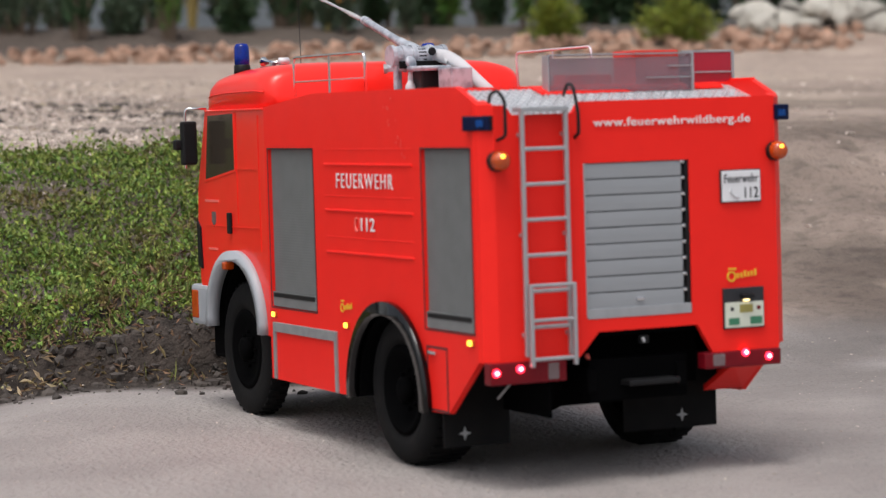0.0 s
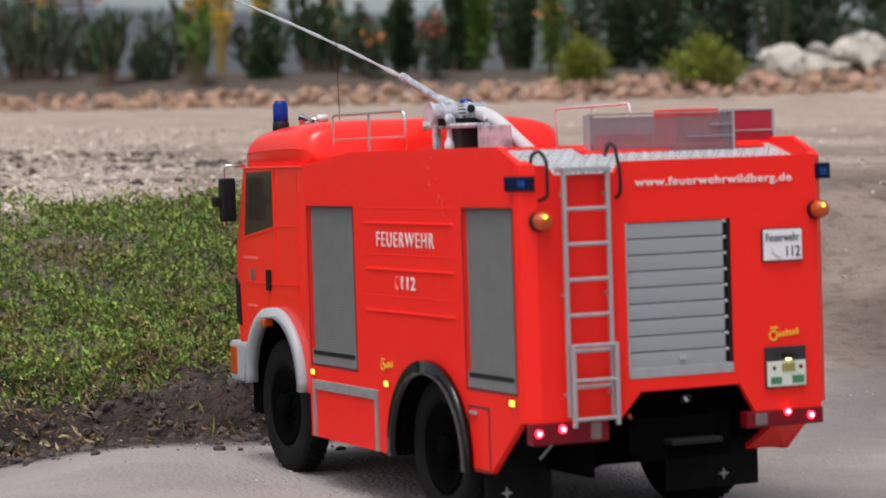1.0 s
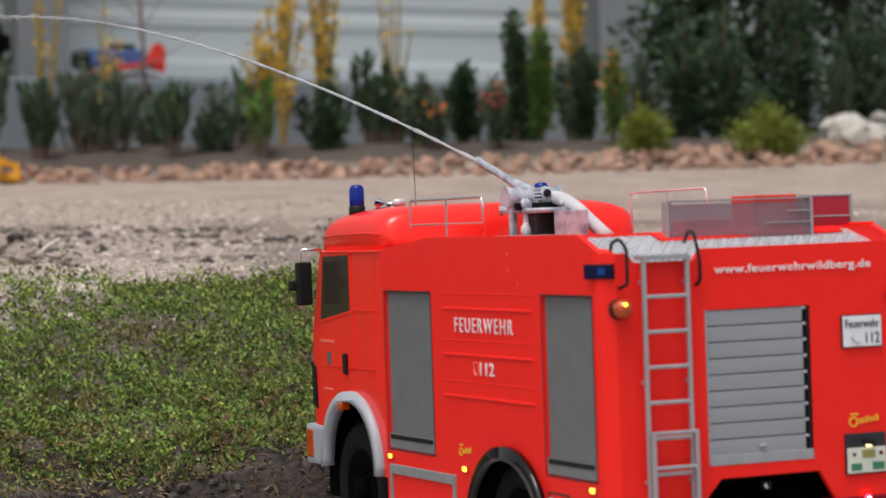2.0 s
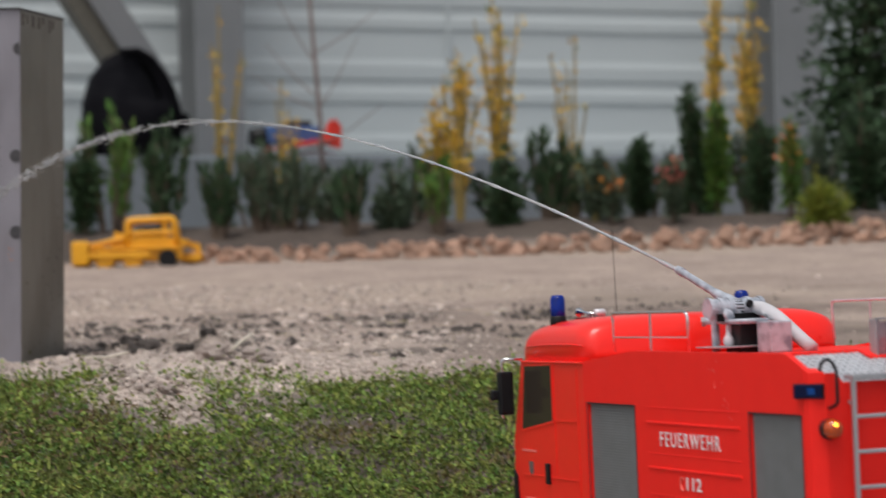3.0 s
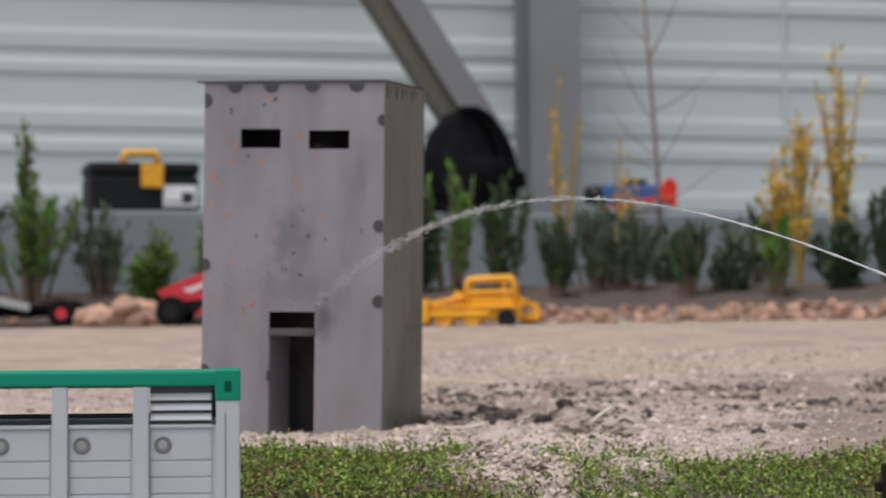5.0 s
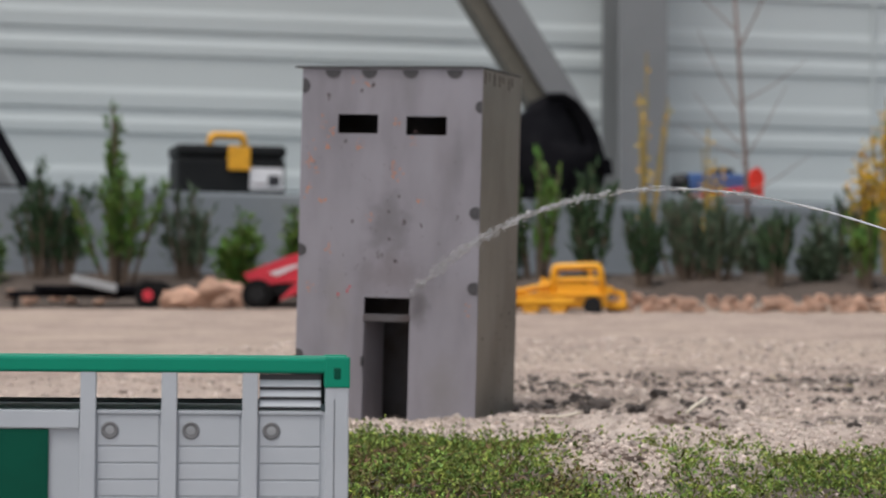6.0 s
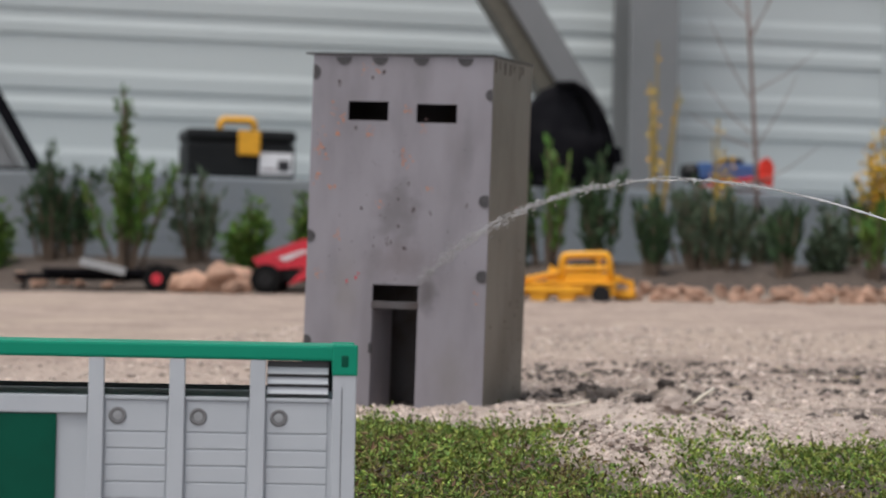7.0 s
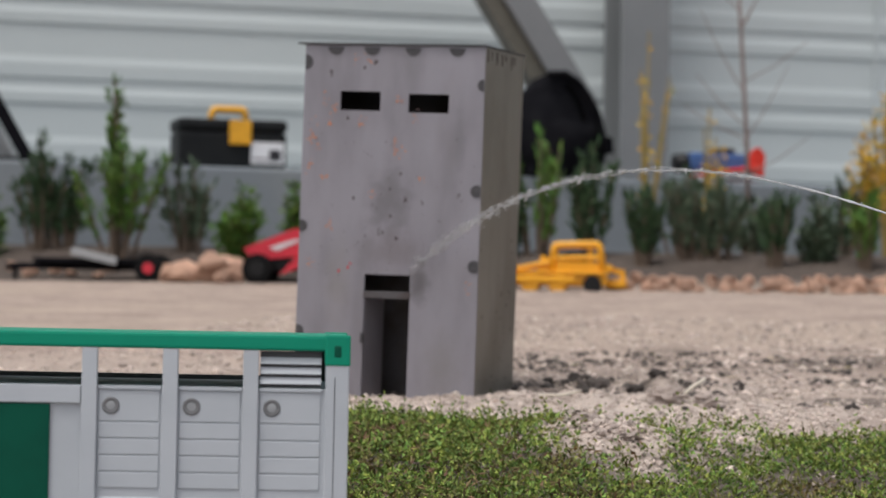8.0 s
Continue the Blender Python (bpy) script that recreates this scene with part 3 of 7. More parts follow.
def build_turf():
    rng = np.random.default_rng(5)
    n = 330000
    x, y = rng.uniform(-1.42, 0.2, n), rng.uniform(1.6, 2.42, n)
    keep = rng.random(n) < turf_cover(x, y)
    x, y = x[keep], y[keep]
    n = len(x)
    tall = 0.002 + 0.024 * smooth(0.10 + 1.5 * fbm(x, y, 55, 2, 33)) * rng.random(n) + 0.008 * rng.random(n) * (0.4 + 0.6 * smooth(0.5 + fbm(x, y, 12, 2, 3)))
    base = np.stack([x, y, height(x, y) + tall * rng.random(n)], 1)
    way = rng.normal(size=(n, 3)) * np.array([1, 1, 0.45]) + np.array([0, 0, 0.9])
    ob = leaves("turf", base, way, 0.0028 + 0.0034 * rng.random(n), 0.0017 + 0.0021 * rng.random(n), TURF, rng=rng)
    tagged(ob, "low green cress turf with tiny leaves on the bank", "turf", kind="stuff")
    # withered leaves among the turf and along its ragged foot
    m = 62000
    x, y = rng.uniform(-1.4, 0.15, m), rng.uniform(1.6, 2.4, m)
    foot = bank_foot(x)
    keep = rng.random(m) < np.maximum(0.6 * turf_cover(x, y) * smooth(0.35 + 1.2 * fbm(x, y, 9, 2, 91)), 0.55 * smooth((y - foot + 0.01) / 0.05) * (1 - smooth((y - foot - 0.1) / 0.05)) * (x < 0.08))
    x, y = x[keep], y[keep]
    m = len(x)
    base = np.stack([x, y, height(x, y) + 0.010 * rng.random(m)], 1)
    way = rng.normal(size=(m, 3)) * np.array([1, 1, 0.5]) + np.array([0, -0.2, 0.35])
    ob = leaves("withered_plants", base, way, 0.004 + 0.008 * rng.random(m), 0.0012 + 0.0018 * rng.random(m), DRY, rng=rng)
    tagged(ob, "brown withered leaves and stalks along the soil edge", "dead leaves", kind="stuff")

    # larger bleached leaves lying at the foot of the bank, and straws on the bare earth
    m = 5200
    x, y = rng.uniform(-0.75, 0.12, m), rng.uniform(1.62, 1.95, m)
    keep = rng.random(m) < np.exp(-(((y - bank_foot(x) - 0.06) / 0.035) ** 2)) * smooth(0.35 + 1.4 * fbm(x, y, 16, 2, 95))
    x, y = x[keep], y[keep]
    m = len(x)
    base = np.stack([x, y, height(x, y) + 0.002 + 0.010 * rng.random(m)], 1)
    way = rng.normal(size=(m, 3)) * np.array([1, 0.7, 0.5]) + np.array([0, -0.2, 0.2])
    ob = leaves("bleached_leaves", base, way, 0.004 + 0.007 * rng.random(m), 0.0016 + 0.0022 * rng.random(m), PALE_DRY, rng=rng)
    tagged(ob, "bleached tan leaves caught along the foot of the bank", "dead leaves", kind="stuff")
    m = 60
    x, y = rng.uniform(-0.9, -0.2, m), rng.uniform(2.4, 3.5, m)
    base = np.stack([x, y, height(x, y) + 0.003], 1)
    way = rng.normal(size=(m, 3)) * np.array([1, 0.6, 0.12]) + np.array([0, 0, 0.08])
    ob = leaves("straws", base, way, 0.010 + 0.022 * rng.random(m), 0.0012, PALE_DRY, rng=rng)
    tagged(ob, "short pale straws strewn on the bare earth", "straw", kind="stuff")

    # taller blades along the ragged edge
    m = 18000
    x, y = rng.uniform(-1.0, 0.12, m), rng.uniform(1.6, 2.3, m)
    foot = bank_foot(x)
    keep = rng.random(m) < np.maximum(0.5 * np.exp(-(((y - foot - 0.075) / 0.05) ** 2)) * smooth(0.3 + 1.5 * fbm(x, y, 14, 2, 71)), 0.35 * turf_cover(x, y))
    x, y = x[keep], y[keep]
    m = len(x)
    base = np.stack([x, y, height(x, y) + 0.002], 1)
    way = rng.normal(size=(m, 3)) * np.array([0.5, 0.5, 0.2]) + np.array([0, -0.25, 0.9])
    ob = leaves("grass", base, way, 0.008 + 0.015 * rng.random(m), 0.0008 + 0.0009 * rng.random(m), GRASS, rng=rng)
    tagged(ob, "thin green and yellowed grass blades along the bank edge", "grass", kind="stuff")


build_turf()


def clod_mesh(rng, rough=0.35, cuts=1):
    b = bmesh.new()
    bmesh.ops.create_icosphere(b, subdivisions=cuts, radius=1.0)
    k = rng.uniform(0.55, 1.0, 3)
    for v in b.verts:
        v.co = Vector(v.co * Vector(k)) * (1 + rng.uniform(-rough, rough))
    return b


def scatter_clods(name, n, area, size, mat, label, seed, chance):
    """Loose crumbs of earth as one mesh."""
    rng = np.random.default_rng(seed)
    shapes = []
    rr = random.Random(seed)
    for _ in range(8):
        b = clod_mesh(rng)
        shapes.append((np.array([v.co[:] for v in b.verts]), np.array([[v.index for v in f.verts] for f in b.faces])))
        b.free()
    x, y = rng.uniform(area[0], area[1], n), rng.uniform(area[2], area[3], n)
    keep = rng.random(n) < chance(x, y)
    x, y = x[keep], y[keep]
    z = height(x, y)
    V, Fs, k = [], [], 0
    for px, py, pz in zip(x, y, z):
        v, f = shapes[rr.randrange(8)]
        s = size[0] + (size[1] - size[0]) * rr.random() ** 3
        a = rr.uniform(0, 6.28)
        c, q = math.cos(a), math.sin(a)
        w = np.stack([v[:, 0] * c - v[:, 1] * q, v[:, 0] * q + v[:, 1] * c, v[:, 2] * 0.75], 1) * s + (px, py, pz + 0.08 * s)
        V.append(w)
        Fs.append(f + k)
        k += len(v)
    ob = raw_mesh(name, np.concatenate(V).tolist(), np.concatenate(Fs).tolist(), mat)
    return tagged(ob, label, "earth clods", kind="stuff")


def bare(x, y):
    return (1 - turf_cover(x, y)) * smooth((y - 2.10) / 0.1) * (0.35 + 0.75 * smooth(0.4 + 1.2 * fbm(x, y, 8, 3, 55))) * (0.08 + 0.92 * smooth((-0.25 - x) / 0.2))


scatter_clods("loose_earth", 34000, (-1.5, 0.7, 2.05, 4.6), (0.0010, 0.0068), CLOD, "pale dry crumbs of earth strewn on the ground", 3, bare)
scatter_clods("dark_earth_crumbs", 40000, (-0.85, 0.1, 2.35, 3.8), (0.0008, 0.0065), DARK_CLOD, "dark moist crumbs of earth beside the tower", 4,
              lambda x, y: np.maximum(np.exp(-(((x + 0.64) / 0.11) ** 2 + ((y - 2.84) / 0.18) ** 2)), 0.5 * np.exp(-(((x + 0.5) / 0.5) ** 2 + ((y - 3.2) / 0.35) ** 2))) * smooth(0.2 + 1.6 * fbm(x, y, 12, 2, 77)))
scatter_clods("fine_earth", 76000, (-1.0, 0.1, 2.03, 3.1), (0.0007, 0.0036), CLOD, "fine pale crumbs of earth round the tower", 13, lambda x, y: (1 - turf_cover(x, y)) * (0.35 + 0.65 * smooth(0.5 + 1.5 * fbm(x, y, 15, 2, 57))) * smooth((3.1 - y) / 0.4) * smooth((-0.2 - x) / 0.2))
scatter_clods("mound_crumbs", 34000, (-0.98, -0.25, 2.02, 2.46), (0.0008, 0.0034), CLOD, "pale rounded crumbs heaped among the turf", 21,
              lambda x, y: np.maximum.reduce([np.exp(-(((x + 0.50) / 0.075) ** 2 + ((y - 2.135) / 0.04) ** 2)), np.exp(-(((x + 0.405) / 0.06) ** 2 + ((y - 2.22) / 0.04) ** 2)), np.exp(-(((x + 0.458) / 0.034) ** 2 + ((y - 2.088) / 0.022) ** 2)),
                                              0.4 * np.exp(-(((y - 2.34) / 0.05) ** 2)) * smooth(0.5 + fbm(x, y, 9, 2, 83))]) * (1 - 0.8 * turf_cover(x, y)))
scatter_clods("mound_lumps", 1500, (-0.62, -0.30, 2.05, 2.30), (0.002, 0.0062), CLOD, "pale knobbly lumps on the little mounds in the turf", 27,
              lambda x, y: np.maximum(np.exp(-(((x + 0.50) / 0.07) ** 2 + ((y - 2.14) / 0.04) ** 2)), 0.8 * np.exp(-(((x + 0.405) / 0.055) ** 2 + ((y - 2.22) / 0.035) ** 2))))
scatter_clods("earth_crumbs", 3600, (-0.80, -0.30, 2.42, 3.7), (0.0016, 0.0085), CLOD, "broken pale clods of earth on the trodden ground", 23, lambda x, y: smooth(0.1 + 1.8 * fbm(x, y, 9, 3, 87)) * smooth((3.8 - y) / 1.0))
scatter_clods("broken_clods", 2600, (-0.74, -0.38, 2.58, 3.0), (0.0025, 0.0115), DARK_CLOD, "dark broken clods of moist earth beside the tower", 31,
              lambda x, y: np.maximum.reduce([np.exp(-(((x + 0.61) / 0.075) ** 2 + ((y - 2.76) / 0.045) ** 2)), 0.5 * np.exp(-(((x + 0.51) / 0.03) ** 2 + ((y - 2.70) / 0.04) ** 2)),
                                              0.35 * np.exp(-(((x + 0.60) / 0.12) ** 2 + ((y - 2.90) / 0.05) ** 2))]) * smooth(0.35 + 1.6 * fbm(x, y, 30, 2, 79)))
scatter_clods("soil_edge_crumbs", 16000, (-1.0, 0.12, 1.6, 1.98), (0.001, 0.0065), DARK_CLOD, "dark crumbs along the foot of the turf bank", 6,
              lambda x, y: 0.8 * np.exp(-(((y - bank_foot(x) - 0.035) / 0.045) ** 2)))
scatter_clods("grit", 2500, (-0.6, 0.6, 1.1, 1.95), (0.0004, 0.0014), CLOD, "fine grit lying on the compacted lane", 8, lambda x, y: 0.6 + 0 * x)


def lump(x, y, s, seed, mat=CLOD):
    rng = np.random.default_rng(seed)
    b = clod_mesh(rng, 0.22, 3)
    for v in b.verts:
        v.co *= 1 + 0.45 * noise.noise(v.co * 2.6 + Vector((seed, 0, 0))) + 0.2 * noise.noise(v.co * 7)
        v.co.z *= 0.62
    ob = finish("earth_lump", b, mat, smooth=False)
    ob.matrix_world = pose(x, y, float(height(np.array([x]), np.array([y]))[0]) + 0.2 * s, 0, 0, seed * 50) @ Matrix.Scale(s, 4)
    return tagged(ob, "crumbly lump of dried earth lying on the ground" if mat is CLOD else "dark crumbly lump of moist earth", "earth lump", "earth lumps")


for i, (x, y, s, dark) in enumerate([(-0.60, 2.60, 0.013, 1), (-0.63, 2.68, 0.012, 1), (-0.57, 2.72, 0.010, 1), (-0.52, 2.56, 0.020, 0), (-0.475, 2.55, 0.019, 0), (-0.50, 2.50, 0.013, 1),
                                     (-0.40, 2.44, 0.009, 0), (-0.36, 2.5, 0.010, 1), (-0.31, 2.48, 0.012, 1), (-0.66, 2.72, 0.009, 1), (-0.45, 2.7, 0.008, 1), (-0.28, 2.6, 0.010, 1), (-0.53, 2.63, 0.011, 1),
                                     (-0.52, 2.15, 0.013, 0), (-0.48, 2.13, 0.011, 0), (-0.435, 2.17, 0.011, 0), (-0.56, 2.20, 0.010, 0), (-0.575, 2.74, 0.017, 1), (-0.60, 2.79, 0.014, 1), (-0.645, 2.76, 0.012, 1), (-0.55, 2.80, 0.013, 1), (-0.62, 2.72, 0.010, 0), (-0.67, 2.70, 0.012, 0), (-0.53, 2.70, 0.009, 1), (-0.68, 2.78, 0.010, 1), (-0.585, 2.84, 0.012, 1), (-0.49, 2.60, 0.012, 0), (-0.545, 2.58, 0.011, 1)]):
    lump(x - 0.03 * dark, y + 0.11 * dark, s * 0.88, i + 1, DARK_CLOD if dark else CLOD)


def twig(points, r, label):
    ob = finish("twig", tube(rounded([(x, y, float(height(np.array([x]), np.array([y]))[0]) + up) for x, y, up in points], 0.004), r, 6), STRAW, smooth=True)
    return tagged(ob, label, "twig", "twigs")


twig([(-0.652, 2.568, 0.006), (-0.632, 2.574, 0.008), (-0.612, 2.578, 0.007)], 0.0013, "pale peeled twig lying on the bare earth")
twig([(-0.506, 2.566, 0.003), (-0.499, 2.572, 0.009), (-0.487, 2.590, 0.021)], 0.0019, "pale dry stalk leaning on a lump of earth")


# ---- the model fire engine (local axes: x to its right, y ahead, z up; origin under its rear left corner) ----
W = 0.1786
TRUCK_POSE = pose(0.0182, 1.3001, 0.0042, -0.361, -1.144, 25.512)


def build_truck():
    t = thing("fire_engine", TRUCK_POSE, "bright red model fire engine with rear ladder and roof water monitor", "fire engine")
    left = lambda u, v, w: (w, u, v)
    right = lambda u, v, w: (W - w, u, v)
    rear = lambda u, v, w: (u, w, v)

    # side walls with wheel arch and shutter openings
    arch = arc(0.1165, 0.0405, 0.0475, 180, 0, 18)
    outline = [(0.009, 0.0665), (0.0455, 0.0376), (0.0690, 0.0370)] + arch[1:-1] + [(0.1690, 0.0362), (0.289, 0.0372), (0.2905, 0.1985), (0.262, 0.2010), (0.215, 0.2052), (0.028, 0.2050), (0.009, 0.1975)]
    sh1, sh2 = (0.2165, 0.2854, 0.0801, 0.1736), (0.0127, 0.0707, 0.0801, 0.1736)
    for side, place in (("left", left), ("right", right)):
        wall = part("side_wall", plate(outline, [rect(*sh1), rect(*sh2)], place, 0.0035), RED, t)
        sg = 1 if side == "left" else -1
        x0 = 0.0 if side == "left" else W
        for y0, y1, z0, z1 in (sh1, sh2):
            bm = box(*sorted((x0 + sg * 0.0026, x0 + sg * 0.0034)), y0, y1, z0, z1)
            sh = part("roller_shutter", bm, SHUTTER, t, "dark grey closed roller shutter")
            pitch = (z1 - z0 - 0.0100) / 52
            for k in range(52):
                z = z0 + 0.0095 + k * pitch
                part("slat", box(*sorted((x0 + sg * 0.0019, x0 + sg * 0.0025)), y0 + 0.0006, y1 - 0.0006, z + 0.00016, z + pitch - 0.00016), SHUTTER, sh)
            bm = box(*sorted((x0 + sg * 0.0006, x0 + sg * 0.0028)), y0 + 0.0008, y1 - 0.0004, z0 + 0.0006, z0 + 0.0092)
            part("bottom_rail", bm, SHUTTER, sh)
            bm = box(*sorted((x0 + sg * 0.0002, x0 + sg * 0.0024)), y0 + 0.004, y1 - 0.002, z0 + 0.0060, z0 + 0.0086, 0.0003)
            part("handle_bar", bm, BLACK, sh, "black pull bar")
            bm = plate(rect(y0 - 0.0007, y1 + 0.0007, z0 - 0.0005, z1 + 0.0007), [rect(y0 + 0.0001, y1 - 0.0001, z0 + 0.0001, z1 - 0.0001)], lambda u, v, w, s=sg, x=x0: (x - s * (0.0001 + w), u, v), 0.0002)
            part("shutter_seal", bm, INK, sh, "thin dark rubber seal")
        # pressed ribs
        for z in (0.1650, 0.1394, 0.1160):
            bm = box(*sorted((x0 - sg * 0.0008, x0 + sg * 0.001)), 0.082, 0.1995, z - 0.0008, z + 0.0008, 0.0006)
            part("panel_rib", bm, RED, wall)
        for z in (0.1735, 0.1475, 0.1245):
            bm = box(*sorted((x0 - sg * 0.0002, x0 + sg * 0.001)), 0.082, 0.1995, z - 0.0005, z + 0.0005, 0.0002)
            part("panel_rib", bm, RED, wall)
        # framed skirt locker and small rear door
        bm = box(*sorted((x0 - sg * 0.0012, x0 + sg * 0.001)), 0.1878, 0.2835, 0.0655, 0.0712, 0.0004)
        part("locker_frame", bm, ALU_DULL, wall, "dull aluminium top edging")
        bm = box(*sorted((x0 - sg * 0.0012, x0 + sg * 0.001)), 0.1878, 0.1915, 0.0364, 0.0656, 0.0003)
        part("locker_frame", bm, ALU_DULL, wall)
        bm = box(*sorted((x0 - sg * 0.0012, x0 + sg * 0.001)), 0.2800, 0.2835, 0.0374, 0.0656, 0.0003)
        part("locker_frame", bm, ALU_DULL, wall)
        bm = plate(rect(0.0452, 0.0700, 0.0378, 0.0715), [rect(0.0462, 0.0690, 0.0388, 0.0705)], lambda u, v, w, s=sg, x=x0: (x - s * (0.0001 + w), u, v), 0.0002)
        part("door_seam", bm, INK, wall)
        bm = box(*sorted((x0 - sg * 0.0018, x0 + sg * 0.0005)), 0.0575, 0.0665, 0.0672, 0.0690, 0.0005)
        part("catch", bm, CHROME, wall, "chrome catch")
        # glossy black wheel arch lip
        bm = None
        ring = arc(0.1165, 0.0405, 0.0515, -5, 185, 26)
        inner = arc(0.1165, 0.0405, 0.0440, -5, 185, 26)
        bm = plate(ring + inner[::-1], [], lambda u, v, w, s=sg, x=x0: (x - s * (0.0045 - w), u, v), 0.0040)
        bmesh.ops.bevel(bm, geom=[e for e in bm.edges if e.calc_face_angle(0) > 1.2], offset=0.0011, segments=2, affect="EDGES")
        part("wheel_arch", bm, GLOSS_BLACK, t, "gloss black wheel arch lip", True)
        bm = plate(inner + arc(0.1165, 0.0405, 0.0430, -5, 185, 26)[::-1], [], lambda u, v, w, s=sg, x=x0: (x + s * (0.0005 + w), u, v), 0.042)
        bm = plate(arc(0.1165, 0.0405, 0.0474, -5, 185, 26) + arc(0.1165, 0.0405, 0.0462, -5, 185, 26)[::-1], [], lambda u, v, w, s=sg, x=x0: (x + s * (0.0002 + w), u, v), 0.012, bm)
        part("wheel_housing", bm, CHASSIS, t)
        # marker lamps
        for y, z in ((0.2818, 0.0758), (0.1738, 0.0756), (0.0166, 0.0760)):
            b = box(*sorted((x0 - sg * 0.0012, x0 + sg * 0.001)), y - 0.0036, y + 0.0036, z - 0.0020, z + 0.0020, 0.0008)
            lamp = part("marker_lamp", b, AMBER, t, "amber side marker lamp, lit")
            part("bulb", box(*sorted((x0 - sg * 0.0016, x0)), y - 0.0024, y + 0.0024, z - 0.0014, z + 0.0014, 0.0006), AMBER_LIT, lamp)

    rng = random.Random(31)
    b = None
    for k in range(16):
        y, z = 0.098 + 0.014 * k / 16 + rng.uniform(-0.007, 0.007), 0.172 + 0.026 * k / 16 + rng.uniform(-0.004, 0.004)
        b = box(-0.00035, -0.00005, -0.00015, 0.00015, 0, rng.uniform(0.0006, 0.0020), 0, b, Matrix.Translation((0, y, z)) @ pose(0, 0, 0, rng.uniform(15, 35)))
    sc = part("scuff", b, SCUFF, t, "faint pale scuffs in the red paint")
    sc["kind"] = "stuff"

    # corner strips between side walls and rear wall
    for s, x0 in ((1, 0.0), (-1, W)):
        b = bmesh.new()
        plan = [(x0, 0.0092), (x0 + s * 0.0010, 0.0058), (x0 + s * 0.0072, 0.0002), (x0 + s * 0.0072, 0.0092)]
        lo = [b.verts.new((x, y, 0.0665)) for x, y in plan]
        hi = [b.verts.new((x, y, 0.1955 if y < 0.006 else 0.1975)) for x, y in plan]
        for i in range(4):
            b.faces.new((lo[i], lo[(i + 1) % 4], hi[(i + 1) % 4], hi[i]))
        b.faces.new(lo[::-1])
        b.faces.new(hi)
        part("corner_strip", b, RED, t)

    # rear wall
    rw = [(0.0072, 0.0665), (0.0525, 0.0665), (0.0638, 0.0787), (0.1222, 0.0790), (0.1310, 0.0640), (0.1714, 0.0640), (0.1714, 0.1962),
          (0.0560, 0.1958), (0.0520, 0.1900), (0.0175, 0.1900), (0.0140, 0.1950), (0.0072, 0.1950)]
    rsh = (0.0577, 0.1191, 0.0864, 0.1645)
    wall = part("rear_wall", plate(rw, [rect(*rsh)], rear, 0.0035), RED, t)
    sh = None
    n = 9
    hgt = (rsh[3] - rsh[2] - 0.004) / n
    group = part("rear_shutter", box(rsh[0], rsh[1], 0.0026, 0.0032, rsh[2], rsh[3]), INSIDE, t, "aluminium rear roller shutter, closed")
    for k in range(n):
        z = rsh[2] + 0.004 + k * hgt
        b = bmesh.new()
        prof = [(0.0022, z + 0.0001), (0.00075, z + 0.0003), (0.0006, z + hgt * 0.5), (0.00068, z + hgt - 0.0005), (0.0022, z + hgt - 0.0002)]
        a = [b.verts.new((rsh[0] + 0.0004, y, zz)) for y, zz in prof]
        c = [b.verts.new((rsh[1] - 0.0046, y, zz)) for y, zz in prof]
        for i in range(len(prof)):
            b.faces.new((a[i], a[(i + 1) % 5], c[(i + 1) % 5], c[i]))
        b.faces.new(a[::-1])
        b.faces.new(c)
        slat = part("slat", b, SLAT, group)
        part("slat_clip", box(rsh[1] - 0.0048, rsh[1] - 0.0024, 0.0006, 0.0022, z + hgt - 0.0018, z + hgt - 0.0002, 0.0003), CHROME, slat)
    part("bottom_rail", box(rsh[0], rsh[1] - 0.0005, -0.0004, 0.0026, rsh[2] - 0.001, rsh[2] + 0.0042, 0.0004), ALU, group)
    part("shutter_latch", box(0.0862, 0.0906, -0.0008, 0.001, 0.0936, 0.0952, 0.0003), CHROME, group)
    part("guide_rail", box(rsh[0] - 0.0006, rsh[0] + 0.0004, -0.0004, 0.002, rsh[2], rsh[3]), ALU, group)
    part("guide_rail", box(rsh[1] - 0.0024, rsh[1] + 0.0003, 0.0008, 0.002, rsh[2], rsh[3]), BLACK, group)

    # inner bulkheads, floor and roof deck so that nothing shows through
    part("body_floor", box(0.036, W - 0.036, 0.004, 0.288, 0.0795, 0.0815), CHASSIS, t)
    part("front_bulkhead", box(0.0036, W - 0.0036, 0.2855, 0.2885, 0.05, 0.1985), RED, t)
    part("inner_wall", box(0.0365, 0.038, 0.004, 0.286, 0.0365, 0.0795), CHASSIS, t)
    part("inner_wall", box(W - 0.038, W - 0.0365, 0.058, 0.286, 0.0365, 0.0795), CHASSIS, t)
    part("roof_deck", box(0.0036, W - 0.0036, 0.051, 0.285, 0.1965, 0.2000), RED, t)
    part("roof_rim", box(0.0036, W - 0.0036, 0.050, 0.054, 0.1965, 0.2045, 0.0006), RED, t)
    b = plate(rect(0.0036, W - 0.0036, 0, 0.052), [], lambda u, v, w: (u, 0.004 + v * 0.9 - w * 0.2, 0.1895 + v * 0.26 - w), 0.0012)
    tread = part("tread_plate", b, PLATE, t, "shiny aluminium tread plate")
    b = None
    rng = random.Random(3)
